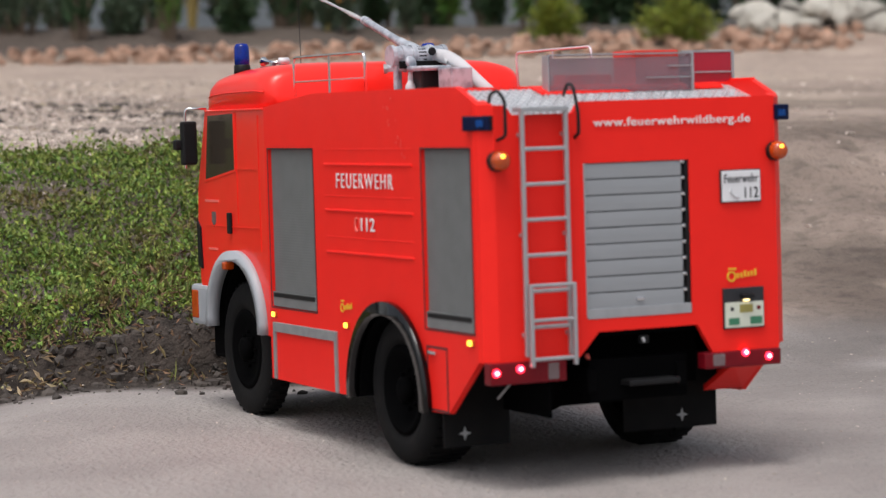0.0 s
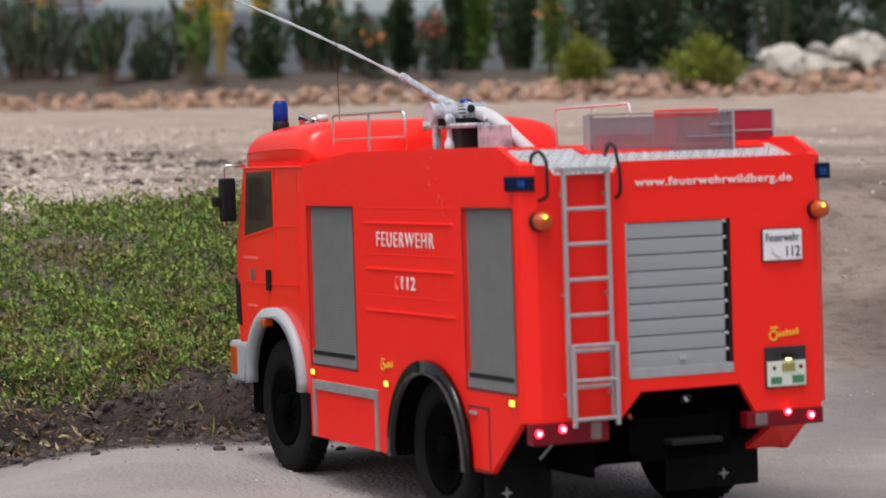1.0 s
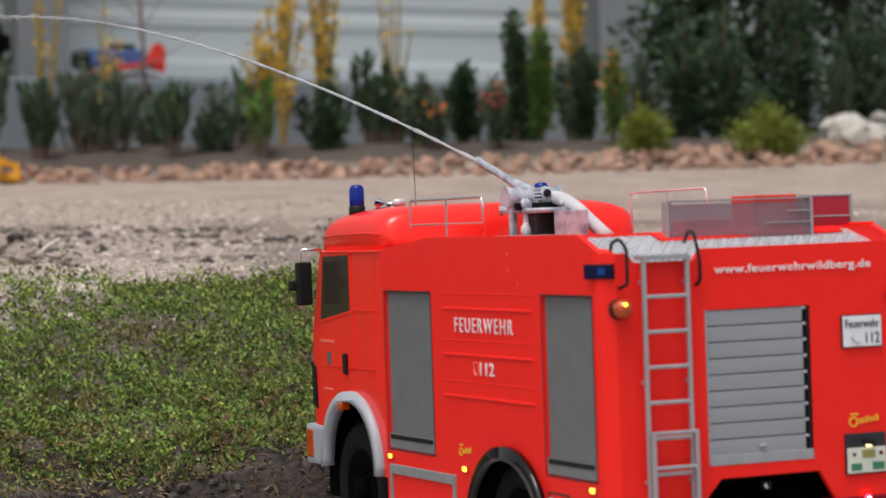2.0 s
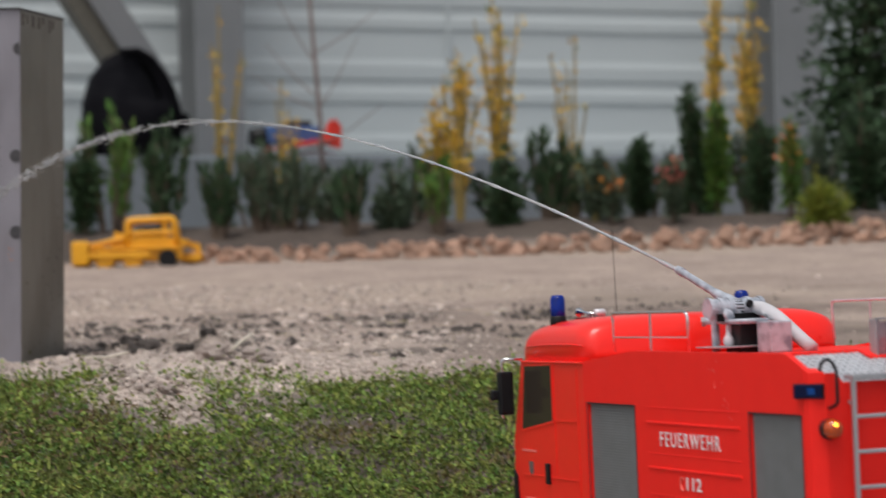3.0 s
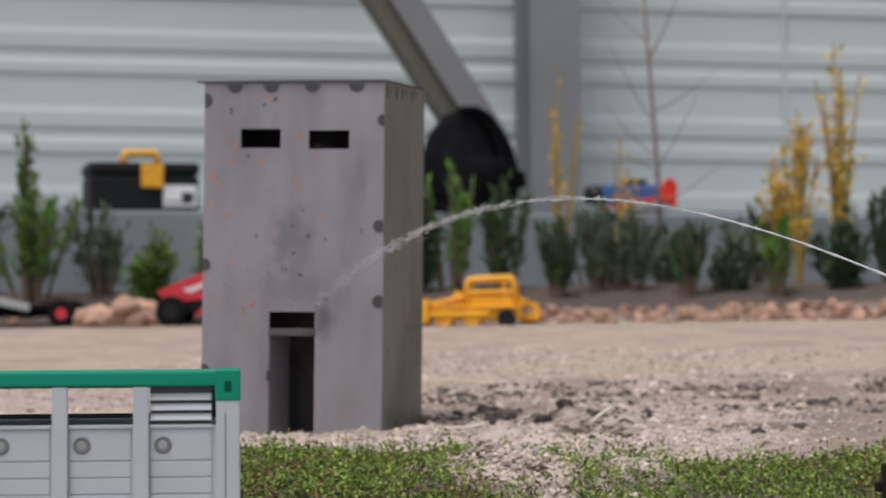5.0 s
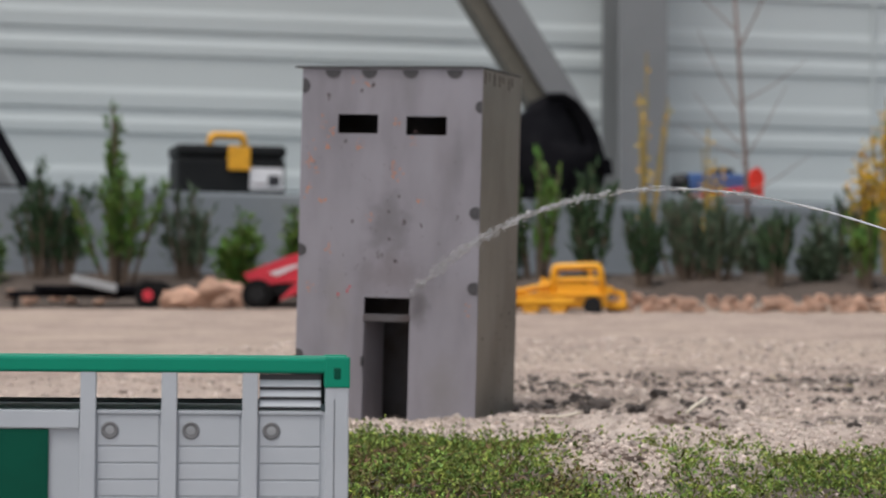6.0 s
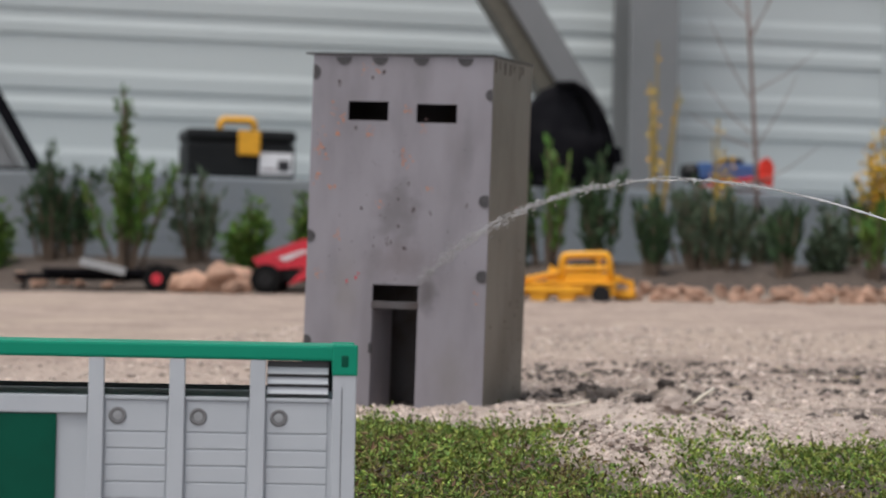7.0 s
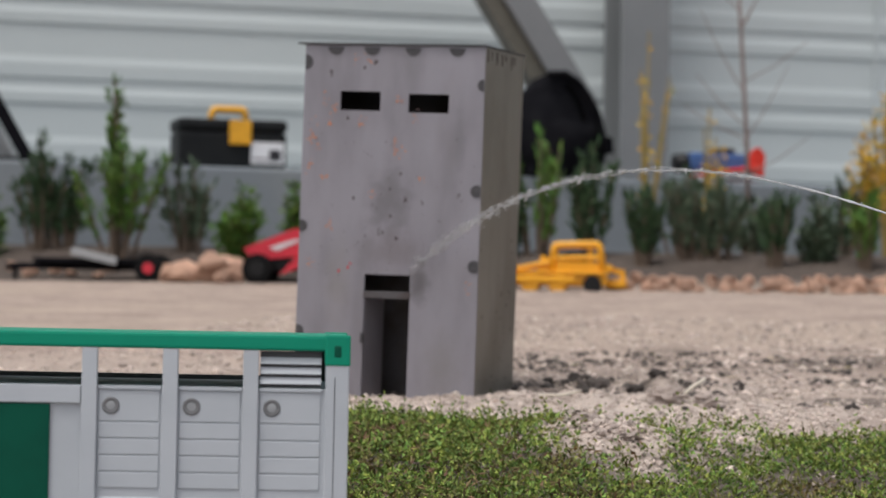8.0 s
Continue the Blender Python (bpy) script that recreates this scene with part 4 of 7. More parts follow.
    for i in range(43):
        for j in range(9):
            u, v = 0.0062 + i * 0.0039, 0.003 + j * 0.0057
            if u > 0.054 and v > 0.040 and u < W - 0.012:
                continue
            b = box(-0.0014, 0.0014, -0.00045, 0.00045, 0, 0.0007, 0, b, Matrix.Translation((u, 0.004 + v * 0.9, 0.1896 + v * 0.26)) @ pose(0, 0, 0, 16) @ pose(0, 0, 0, 0, 0, 45 if (i + j) % 2 else -45))
    part("tread_studs", b, STUD, tread)
    b = plate([(0.0545, 0.0375), (W - 0.0115, 0.0425), (W - 0.0115, 0.0515), (0.0545, 0.0515)], [], lambda u, v, w: (u, 0.004 + v * 0.9 + w * 0.2, 0.1900 + v * 0.26 + w), 0.0012)
    part("deck_edge", b, RED, t, "red deck edge above the tread strip")

    # right roof edge
    part("roof_edge", box(W - 0.0018, W - 0.0002, 0.0285, 0.21, 0.2045, 0.2062, 0.0005), RED, t)

    # ladder
    lad = part("ladder", box(0.0196, 0.0218, -0.0056, -0.0032, 0.0690, 0.1935, 0.0006), ALU, t, "narrow aluminium ladder with folding lower section")
    part("rail", box(0.0442, 0.0464, -0.0056, -0.0032, 0.0690, 0.1935, 0.0006), ALU, lad)
    part("top_step", box(0.0196, 0.0468, -0.0062, 0.0040, 0.1912, 0.1938, 0.0005), ALU, lad)
    for z in (0.1728, 0.1552, 0.1375, 0.1197, 0.1018, 0.0838):
        part("rung", cyl((0.021, -0.0045, z), (0.0455, -0.0045, z), 0.0011, seg=10), ALU, lad)
    low = part("lower_section", box(0.0206, 0.0228, -0.0088, -0.0064, 0.0640, 0.1055, 0.0006), ALU, lad)
    part("rail", box(0.0450, 0.0472, -0.0088, -0.0064, 0.0640, 0.1055, 0.0006), ALU, low)
    for z in (0.1046, 0.0872, 0.0678):
        part("rung", cyl((0.0216, -0.0076, z), (0.0462, -0.0076, z), 0.0010, seg=10), ALU, low)
    for z in (0.080, 0.130, 0.180):
        for x in (0.0209, 0.0455):
            part("bracket", box(x - 0.001, x + 0.001, -0.004, 0.001, z - 0.001, z + 0.001), ALU, lad)
    # bent grab handles
    b = tube(rounded([(0.0066, 0.004, 0.1935), (0.0066, 0.002, 0.2005), (0.0085, -0.003, 0.2024), (0.0108, -0.006, 0.1970), (0.0108, -0.006, 0.1795), (0.0085, -0.001, 0.1775)], 0.0022), 0.0009)
    part("grab_handle", b, BLACK, t, "black bent grab handle", True)
    b = tube(rounded([(0.0513, 0.008, 0.1990), (0.0513, 0.004, 0.2050), (0.0520, -0.001, 0.2040), (0.0528, -0.0045, 0.1900), (0.0528, -0.0045, 0.1795), (0.0528, 0.001, 0.1775)], 0.0022), 0.0009)
    part("grab_handle", b, BLACK, t, "black bent grab handle", True)

    # rear lamps
    for x in (0.0082, W - 0.0080):
        base = part("indicator", lathe([(0.0050, -0.002), (0.0052, 0.0012), (0.0048, 0.0026)], Matrix.Translation((x, -0.001, 0.1672)) @ pose(0, 0, 0, 90), 20), BLACK, t, "round amber indicator lamp, lit", True)
        part("lens", lathe([(0.0048, 0.0018), (0.0050, 0.0036), (0.0045, 0.0060), (0.0032, 0.0076), (0.0014, 0.0082)], Matrix.Translation((x, -0.001, 0.1675)) @ pose(0, 0, 0, 90), 20), AMBER, base, smooth=True)
        part("bulb", lathe([(0.0004, 0), (0.0013, 0.0006), (0.0013, 0.0014), (0.0004, 0.002)], Matrix.Translation((x - 0.0004, -0.0074, 0.1694)) @ pose(0, 0, 0, 90), 10), AMBER_LIT, base, smooth=True)
    b = box(-0.0080, 0.0080, -0.0014, 0.0030, -0.0034, 0.0034, 0.0006, None, Matrix.Translation((0.0012, 0.0062, 0.1862)) @ pose(0, 0, 0, 0, 0, -58))
    bl = part("blue_lamp", b, BLUE_DARK, t, "dark blue rectangular lamp, unlit")
    part("lamp_frame", box(-0.0084, 0.0084, -0.0008, 0.0028, -0.0038, 0.0038, 0.0004, None, Matrix.Translation((0.0014, 0.0066, 0.1862)) @ pose(0, 0, 0, 0, 0, -58)), BLACK, bl)
    b = box(W - 0.0075, W + 0.0012, -0.0016, 0.006, 0.1832, 0.1915, 0.0008)
    br_ = part("blue_lamp", b, BLUE_DARK, t, "dark blue rectangular lamp, unlit")
    part("insert", box(W - 0.0058, W - 0.0014, -0.0022, -0.0014, 0.1852, 0.1888, 0.0003), BLUE_GLEAM, br_)
    part("insert", box(0.0004, 0.0046, -0.0020, -0.0010, -0.0018, 0.0016, 0.0003, None, Matrix.Translation((0.0012, 0.0062, 0.1862)) @ pose(0, 0, 0, 0, 0, -58)), BLUE_GLEAM, bl)
    for x0, x1, lit, grey in ((0.0012, 0.0440, ((0.0042, 0.0618), (0.0175, 0.0632)), (0.0335, 0.0395)), (0.1250, 0.1715, ((0.1494, 0.0630), (0.1636, 0.0602)), (0.1300, 0.1370))):
        bar = part("tail_lamp_bar", box(x0, x1, -0.0016, 0.0060, 0.0555, 0.0666 if x0 < 0.1 else 0.0640, 0.0008), RED_LENS, t, "dark red tail lamp cluster, lit")
        for x, z in lit:
            part("bulb", lathe([(0.0004, 0), (0.0020, 0.0005), (0.0020, 0.0012), (0.0004, 0.0017)], Matrix.Translation((x, -0.0012, z)) @ pose(0, 0, 0, 90), 14), RED_LIT, bar, smooth=True)
            part("bulb_core", lathe([(0.0002, 0), (0.0009, 0.0003), (0.0009, 0.0018), (0.0002, 0.0024)], Matrix.Translation((x, -0.0014, z)) @ pose(0, 0, 0, 90), 10), RED_CORE, bar, smooth=True)
        part("reversing_lens", box(*grey, -0.0020, 0.0, 0.0568, 0.0652 if x0 < 0.1 else 0.063, 0.0004), GREY_LENS, bar)
    # angled lower skirts behind the rear wheels
    for x0, x1 in ((0.004, 0.0036), (W - 0.042, W - 0.0036)):
        if x0 > 0.1:
            b = bmesh.new()
            lo = [b.verts.new(p) for p in ((x0 + 0.014, 0.012, 0.0555), (x1, 0.010, 0.0640), (x1, 0.043, 0.0392), (x0 + 0.014, 0.043, 0.0392))]
            b.faces.new(lo)
            e = bmesh.ops.extrude_face_region(b, geom=b.faces[:])
            for v in e["geom"]:
                if isinstance(v, bmesh.types.BMVert):
                    v.co.z += 0.003
            part("lower_skirt", b, RED, t)

    # sign, plate, emblems and lettering
    sg = part("emergency_sign", box(0.1371, 0.1615, -0.0012, 0.0002, 0.1412, 0.1583, 0.0003), INK, t, "white emergency call sign")
    part("sign_face", box(0.1377, 0.1609, -0.0017, -0.0011, 0.1418, 0.1577, 0.0002), WHITE, sg)
    up = lambda x, z: Matrix.Translation((x, -0.0018, z)) @ pose(0, 0, 0, 90)
    lettering("Feuerwehr", 0.0205, 0.0044, up(0.1390, 0.1515), INK, sg, bold=0.012)
    lettering("112", 0.0082, 0.0057, up(0.1513, 0.1434), INK, sg, bold=0.012)
    ph = tube([(0.1430, -0.0020, 0.1483), (0.1425, -0.0020, 0.1468), (0.1440, -0.0020, 0.1450), (0.1462, -0.0020, 0.1438), (0.1478, -0.0020, 0.1440)], 0.0006, 6)
    part("handset_icon", ph, SILVER, sg)
    pl = part("registration_plate", box(0.1372, 0.1618, -0.0014, 0.0002, 0.0755, 0.0968, 0.0004), INK, t, "two-line number plate under a black plate lamp")
    part("plate_face", box(0.1378, 0.1612, -0.0019, -0.0013, 0.0762, 0.0893, 0.0003), PLATE_WHITE, pl)
    part("plate_bulb", box(0.1490, 0.1520, -0.0032, -0.0016, 0.0898, 0.0906, 0.0003), PLATE_GLOW, pl)
    part("plate_lamp", box(0.1470, 0.1540, -0.0050, -0.0012, 0.0912, 0.0935, 0.0006), BLACK, pl)
    for x0, x1, z0, z1, m in ((0.1465, 0.1545, 0.0838, 0.0880, GOLD_INK), (0.1398, 0.1462, 0.0775, 0.0812, GREEN_INK), (0.1528, 0.1600, 0.0775, 0.0815, GREEN_INK), (0.1410, 0.1428, 0.0850, 0.0868, INK), (0.1570, 0.1592, 0.0850, 0.0870, RED_LENS)):
        part("plate_bar", box(x0, x1, -0.0021, -0.0018, z0, z1), m, pl)
    lettering("www.feuerwehrwildberg.de", 0.0930, 0.0056, up(0.0632, 0.1815) @ Matrix.Translation((0, 0, -0.0012)), LETTER, t, bold=0.014, label="white web address lettering")
    lf = lambda y, z, x=-0.0006: Matrix.Translation((x, y, z)) @ pose(0, 0, 0, 90, 0, -90)
    lettering("FEUERWEHR", 0.0760, 0.0082, lf(0.1818, 0.1520), LETTER, t, gap=1.3, bold=0.0, label="white capital lettering")
    lettering("112", 0.0185, 0.0072, lf(0.1495, 0.1289), LETTER, t, bold=0.012, gap=1.0, label="white emergency number")
    b = tube([(-0.0006, 0.1555, 0.1358), (-0.0006, 0.1570, 0.1340), (-0.0006, 0.1572, 0.1315), (-0.0006, 0.1560, 0.1295), (-0.0006, 0.1545, 0.1285)], 0.00055, 6)
    part("handset_icon", b, SCUFF, t)
    b = plate(arc(0.1558, 0.1322, 0.0040, 40, 320, 20) + arc(0.1558, 0.1322, 0.0037, 40, 320, 20)[::-1], [], lambda u, v, w: (-0.0002 - w, u, v), 0.0003)
    part("icon_ring", b, SCUFF, t)
    # yellow maker's emblem as plain shapes
    for m, s, p in ((lambda u, v: (u, -0.0004, v), 1.0, (0.1400, 0.1012)), (lambda u, v: (-0.0004, 0.1815 - (u - 0.14), v), 0.9, (0.1400, 0.0835))):
        em = part("emblem", plate(arc(p[0] + 0.0028 * s, p[1] + 0.0016, 0.0028 * s, 0, 360, 16)[:-1], [arc(p[0] + 0.0028 * s, p[1] + 0.0016, 0.0019 * s, 0, 360, 16)[:-1]],
                                 lambda u, v, w, m=m: Vector(m(u, v)) + Vector((-w if m(0, 0)[0] < 0 else 0, -w if m(0, 0)[0] == 0 else 0, 0)), 0.0003), YELLOW_INK, t, "yellow maker's emblem")
        for k in range(6):
            u = p[0] + (0.0062 + k * 0.0021) * s
            q = rect(u, u + 0.0012 * s, p[1] + 0.0006 + 0.0002 * k, p[1] + (0.0040 if k % 3 == 2 else 0.0032) + 0.0002 * k)
            part("emblem_stroke", plate(q, [], lambda u, v, w, m=m: Vector(m(u, v)) + Vector((-w if m(0, 0)[0] < 0 else 0, -w if m(0, 0)[0] == 0 else 0, 0)), 0.0003), YELLOW_INK, em)
        q = rect(p[0] + 0.0010 * s, p[0] + 0.0058 * s, p[1] + 0.0050, p[1] + 0.0060)
        part("emblem_stroke", plate(q, [], lambda u, v, w, m=m: Vector(m(u, v)) + Vector((-w if m(0, 0)[0] < 0 else 0, -w if m(0, 0)[0] == 0 else 0, 0)), 0.0003), YELLOW_INK, em)

    # chassis
    for x in (0.060, W - 0.066):
        part("chassis_beam", box(x, x + 0.006, 0.006, 0.395, 0.047, 0.060, 0.001), CHASSIS, t)
    part("rear_crossbeam", box(0.062, 0.120, 0.008, 0.016, 0.042, 0.064, 0.001), CHASSIS, t)
    part("tow_plate", box(0.080, 0.110, -0.002, 0.012, 0.0500, 0.0530, 0.0008), BLACK, t, "dark steel tow step")
    part("hook", box(0.0885, 0.0935, 0.0010, 0.0040, 0.0712, 0.0752, 0.0004), BLACK, t)
    # tiny silver stroke put on the bracket as its white glint
    part("hook_pin", cyl((0.0895, 0.0006, 0.0742), (0.0905, 0.0006, 0.0722), 0.0007, seg=8), SILVER, t)
    part("housing_top", box(0.0640, 0.1220, 0.006, 0.034, 0.0760, 0.0786, 0.0006), CHASSIS, t)
    part("recess_back", box(0.038, W - 0.038, 0.034, 0.037, 0.046, 0.0795), CHASSIS, t)
    part("rear_axle", cyl((0.012, 0.1150, 0.0440), (W - 0.012, 0.1150, 0.0440), 0.006), CHASSIS, t)
    part("differential", lathe([(0.004, -0.014), (0.013, -0.008), (0.015, 0), (0.013, 0.008), (0.004, 0.014)], Matrix.Translation((W / 2, 0.112, 0.0405)) @ pose(0, 0, 0, 90), 18), CHASSIS, t, smooth=True)
    part("front_axle", cyl((0.012, 0.3440, 0.0505), (W - 0.012, 0.3440, 0.0505), 0.005), CHASSIS, t)
    part("underbody", box(0.046, W - 0.046, 0.062, 0.285, 0.034, 0.070, 0.006), CHASSIS, t)
    part("front_underbody", box(0.034, W - 0.034, 0.286, 0.392, 0.040, 0.070, 0.006), CHASSIS, t)
    part("gearbox", box(0.068, 0.112, 0.17, 0.30, 0.040, 0.062, 0.006), CHASSIS, t)
    part("fuel_tank", box(0.042, 0.062, 0.185, 0.270, 0.036, 0.062, 0.004), CHASSIS, t)
    part("fuel_tank", box(W - 0.062, W - 0.042, 0.185, 0.270, 0.036, 0.062, 0.004), CHASSIS, t)
    for x0, x1, x in ((0.0015, 0.0400, -0.0135), (0.1080, 0.1660, 0.1170)):
        flap = part("mud_flap", box(x0, x1, 0.0555, 0.0570, 0.0185, 0.0600, 0.0006), RUBBER, t, "black rubber mud flap with star emblem")
        star = [(x + 0.027 + r * math.sin(math.pi * k / 4), 0.0256 + r * math.cos(math.pi * k / 4)) for k, r in enumerate((0.0036, 0.0013) * 4)]
        part("emblem", plate(star, [], lambda u, v, w: (u, 0.0554 - w, v), 0.0003), ALU_DULL, flap)
    for x, z in ((0.0215, 0.057), (0.0660, 0.061)):
        part("stay_rod", cyl((x, 0.012, z), (x + (0.003 if x > 0.05 else -0.004), 0.024, z - 0.011), 0.0006, seg=6), ALU_DULL, t)
    part("stay_rod", cyl((0.0625, 0.011, 0.0665), (0.0655, 0.013, 0.0600), 0.0011, seg=6), SCUFF, t)

    # wheels
    def wheel(x, y, out, twin):
        m = Matrix.Translation((x, y, 0.0440 if twin else 0.0505)) @ pose(0, 0, 0, 0, 90, 0)
        w = 0.0150 if not twin else 0.030
        r = 0.0403
        hub = part("wheel", lathe([(0.004, -w * 0.36), (0.017, -w * 0.30), (0.0215, -w * 0.52), (0.0245, -w * 0.50), (0.0245, w * 0.50), (0.0215, w * 0.52), (0.017, w * 0.30), (0.004, w * 0.36)], m, 28), CHASSIS, t, "black wheel with treaded rubber tyre", True)
        prof = [(0.0240, -w * 0.46), (0.0300, -w * 0.53), (0.0360, -w * 0.53), (r - 0.0012, -w * 0.46), (r, -w * 0.38), (r, -w * 0.1), (r, w * 0.1), (r, w * 0.38), (r - 0.0012, w * 0.46), (0.0360, w * 0.53), (0.0300, w * 0.53), (0.0240, w * 0.46), (0.0235, 0)]
        b = bmesh.new()
        seg = 48
        rings = [[b.verts.new((q * math.cos(2 * math.pi * j / seg), q * math.sin(2 * math.pi * j / seg), h)) for j in range(seg)] for q, h in prof]
        for a, c in zip(rings, rings[1:] + rings[:1]):
            for j in range(seg):
                b.faces.new((a[j], a[(j + 1) % seg], c[(j + 1) % seg], c[j]))
        b.transform(m)
        part("tyre", b, RUBBER, hub, smooth=True)
        b = None
        for j in range(40):
            for s in (-1, 1):
                b = box(-0.0012, 0.0012, -0.0010, 0.0010, 0, w * 0.36, 0, b, m @ pose(0, 0, 0, 0, 0, 9 * j + (4.5 if s > 0 else 0)) @ Matrix.Translation((r - 0.0002, 0, 0.0006 if s > 0 else -w * 0.36 - 0.0006)))
        part("tread", b, RUBBER, hub)
        b = None
        for j in range(8):
            a = 2 * math.pi * j / 8
            b = cyl((0.0105 * math.cos(a), 0.0105 * math.sin(a), -w * 0.3 if out < 0 else w * 0.3), (0.0105 * math.cos(a), 0.0105 * math.sin(a), (-1 if out < 0 else 1) * (w * 0.36 + 0.0015)), 0.0012, seg=6, bm=b)
        b.transform(m)
        part("wheel_nuts", b, CHASSIS, hub)
        b = lathe([(0.0072, 0), (0.0072, 0.004), (0.005, 0.0055), (0.001, 0.0058)], m @ (Matrix.Translation((0, 0, -w * 0.36)) @ pose(0, 0, 0, 180) if out < 0 else Matrix.Translation((0, 0, w * 0.36))), 18)
        part("hub_cap", b, CHASSIS, hub, smooth=True)

    wheel(0.0205, 0.1150, -1, True)
    wheel(W - 0.0205, 0.1150, 1, True)
    wheel(0.0125, 0.3440, -1, False)
    wheel(W - 0.0125, 0.3440, 1, False)

    # cab: upright shell and a rounded roof
    cab = [(0.2915, 0.062), (0.2985, 0.062)] + arc(0.3430, 0.0650, 0.0440, 176, 4, 16) + [(0.3890, 0.0655), (0.4080, 0.0890), (0.4110, 0.1150), (0.4085, 0.1480), (0.3920, 0.1975), (0.2915, 0.1975)]
    b = plate(cab, [], lambda u, v, w: (0.0008 + w, u, v), W - 0.0016)
    bmesh.ops.bevel(b, geom=[e for e in b.edges if len(e.link_faces) == 2 and e.calc_face_angle(0) > 1.2 and min(v.co.y for v in e.verts) > 0.385 and min(v.co.z for v in e.verts) > 0.08], offset=0.003, segments=3, affect="EDGES")
    cb = part("cab", b, CAB_RED, t, "red rounded lorry cab")
    b = bmesh.new()
    rings = []
    ROOF = ((0.2905, 0.2100, 0.010), (0.2925, 0.2190, 0.0060), (0.2975, 0.2232, 0.0035), (0.310, 0.2250, 0.002), (0.335, 0.2248, 0.0015), (0.355, 0.2240, 0.0015), (0.370, 0.2228, 0.0015), (0.3820, 0.2214, 0.002), (0.3895, 0.2186, 0.003), (0.3940, 0.2136, 0.004), (0.3964, 0.2060, 0.0055), (0.3965, 0.1985, 0.008))
    for y, top, inset in ROOF:
        ring = []
        for k in range(25):
            a_ = math.pi * k / 24
            c, q = math.cos(a_), math.sin(a_)
            hw = W / 2 - inset
            ring.append(b.verts.new((W / 2 - math.copysign(abs(c) ** 0.32, c) * hw, y, 0.1965 + (top - 0.1965) * q ** 0.38)))
        rings.append(ring)
    seams = [[(W / 2 + s * (W / 2 - i + 0.0001), y, 0.1965 + 0.42 * (z - 0.1965)) for y, z, i in ROOF[2:-3]] for s in (-1, 1)]
    for r0, r1 in zip(rings, rings[1:]):
        for j in range(24):
            b.faces.new((r0[j], r0[j + 1], r1[j + 1], r1[j]))
        b.faces.new((r0[24], r0[0], r1[0], r1[24]))
    b.faces.new(rings[0][::-1])
    b.faces.new(rings[-1])
    roof = part("cab_roof", b, CAB_RED, cb, smooth=True)
    for line in seams:
        part("roof_seam", tube(line, 0.0005, 6), CAB_RED, roof, smooth=True)
    part("roof_gutter", box(-0.0006, W + 0.0006, 0.2918, 0.3900, 0.1968, 0.1982, 0.0005), CAB_RED, cb)
    for s, x0 in ((1, 0.0008), (-1, W - 0.0008)):
        pl_ = lambda u, v, w, s=s, x=x0: (x - s * w, u, v)
        part("side_window", plate([(0.3425, 0.1612), (0.3935, 0.1545), (0.3868, 0.1945), (0.3425, 0.1955)], [], pl_, 0.0004), TINT, cb, "tinted side window")
        part("window_seal", plate([(0.3410, 0.1598), (0.3955, 0.1528), (0.3880, 0.1960), (0.3410, 0.1970)], [[(0.3425, 0.1612), (0.3935, 0.1545), (0.3868, 0.1945), (0.3425, 0.1955)]], pl_, 0.0005), CAB_RED, cb)
        for q in (rect(0.3020, 0.3030, 0.112, 0.194), rect(0.3030, 0.3400, 0.1612, 0.1621), rect(0.3020, 0.395, 0.1255, 0.1262), rect(0.3388, 0.3396, 0.128, 0.1965)):
            part("door_line", plate(q, [], pl_, 0.0005), CAB_RED, cb)
        part("door_handle", box(*sorted((x0 - s * 0.0022, x0)), 0.3495, 0.3545, 0.1215, 0.1345, 0.0008), BLACK, cb)
        part("crest", plate([(0.378, 0.1285), (0.3815, 0.1250), (0.385, 0.1285), (0.385, 0.1345), (0.378, 0.1345)], [], pl_, 0.0003), GREY_LENS, cb)
        part("emblem_bar", plate(rect(0.372, 0.396, 0.1405, 0.1420), [], pl_, 0.0003), SCUFF, cb)
        part("emblem_bar", plate(rect(0.376, 0.392, 0.1105, 0.1118), [], pl_, 0.0003), SCUFF, cb)
        part("step_recess", plate([(0.4030, 0.098), (0.4095, 0.100), (0.4100, 0.128), (0.4050, 0.124)], [], pl_, 0.0012), BLACK, cb)
        # silver fender
        ring = arc(0.3430, 0.0640, 0.0475, -2, 182, 24)
        inn = arc(0.3430, 0.0640, 0.0412, -2, 182, 24)
        f = plate(ring + inn[::-1], [], lambda u, v, w, s=s, x=x0: (x - s * (0.0048 - w), u, v), 0.0070)
        bmesh.ops.bevel(f, geom=[e for e in f.edges if e.calc_face_angle(0) > 1.2], offset=0.002, segments=2, affect="EDGES")
        fe = part("front_fender", f, FENDER, t, "silver plastic front fender", True)
        part("marker_lens", box(*sorted((x0 - s * 0.0068, x0)), 0.3488, 0.3538, 0.0995, 0.1045, 0.0012), AMBER, fe)
        part("wheel_housing", plate(inn + arc(0.3430, 0.0640, 0.0400, -2, 182, 24)[::-1], [], lambda u, v, w, s=s, x=x0: (x + s * (0.006 + w), u, v), 0.03), CHASSIS, t)
        part("wheel_housing", plate(arc(0.3430, 0.0650, 0.0438, -4, 184, 24) + arc(0.3430, 0.0650, 0.0428, -4, 184, 24)[::-1], [], lambda u, v, w, s=s, x=x0: (x + s * (0.0022 + w), u, v), 0.045), CHASSIS, t)
        # mirror on its bracket
        xm = x0 - s * 0.0095
        br = part("mirror_bracket", tube(rounded([(x0, 0.389, 0.1990), (xm - s * 0.003, 0.394, 0.1995), (xm - s * 0.003, 0.396, 0.162)], 0.003), 0.0008), CHROME, cb, "thin chrome mirror bracket", True)
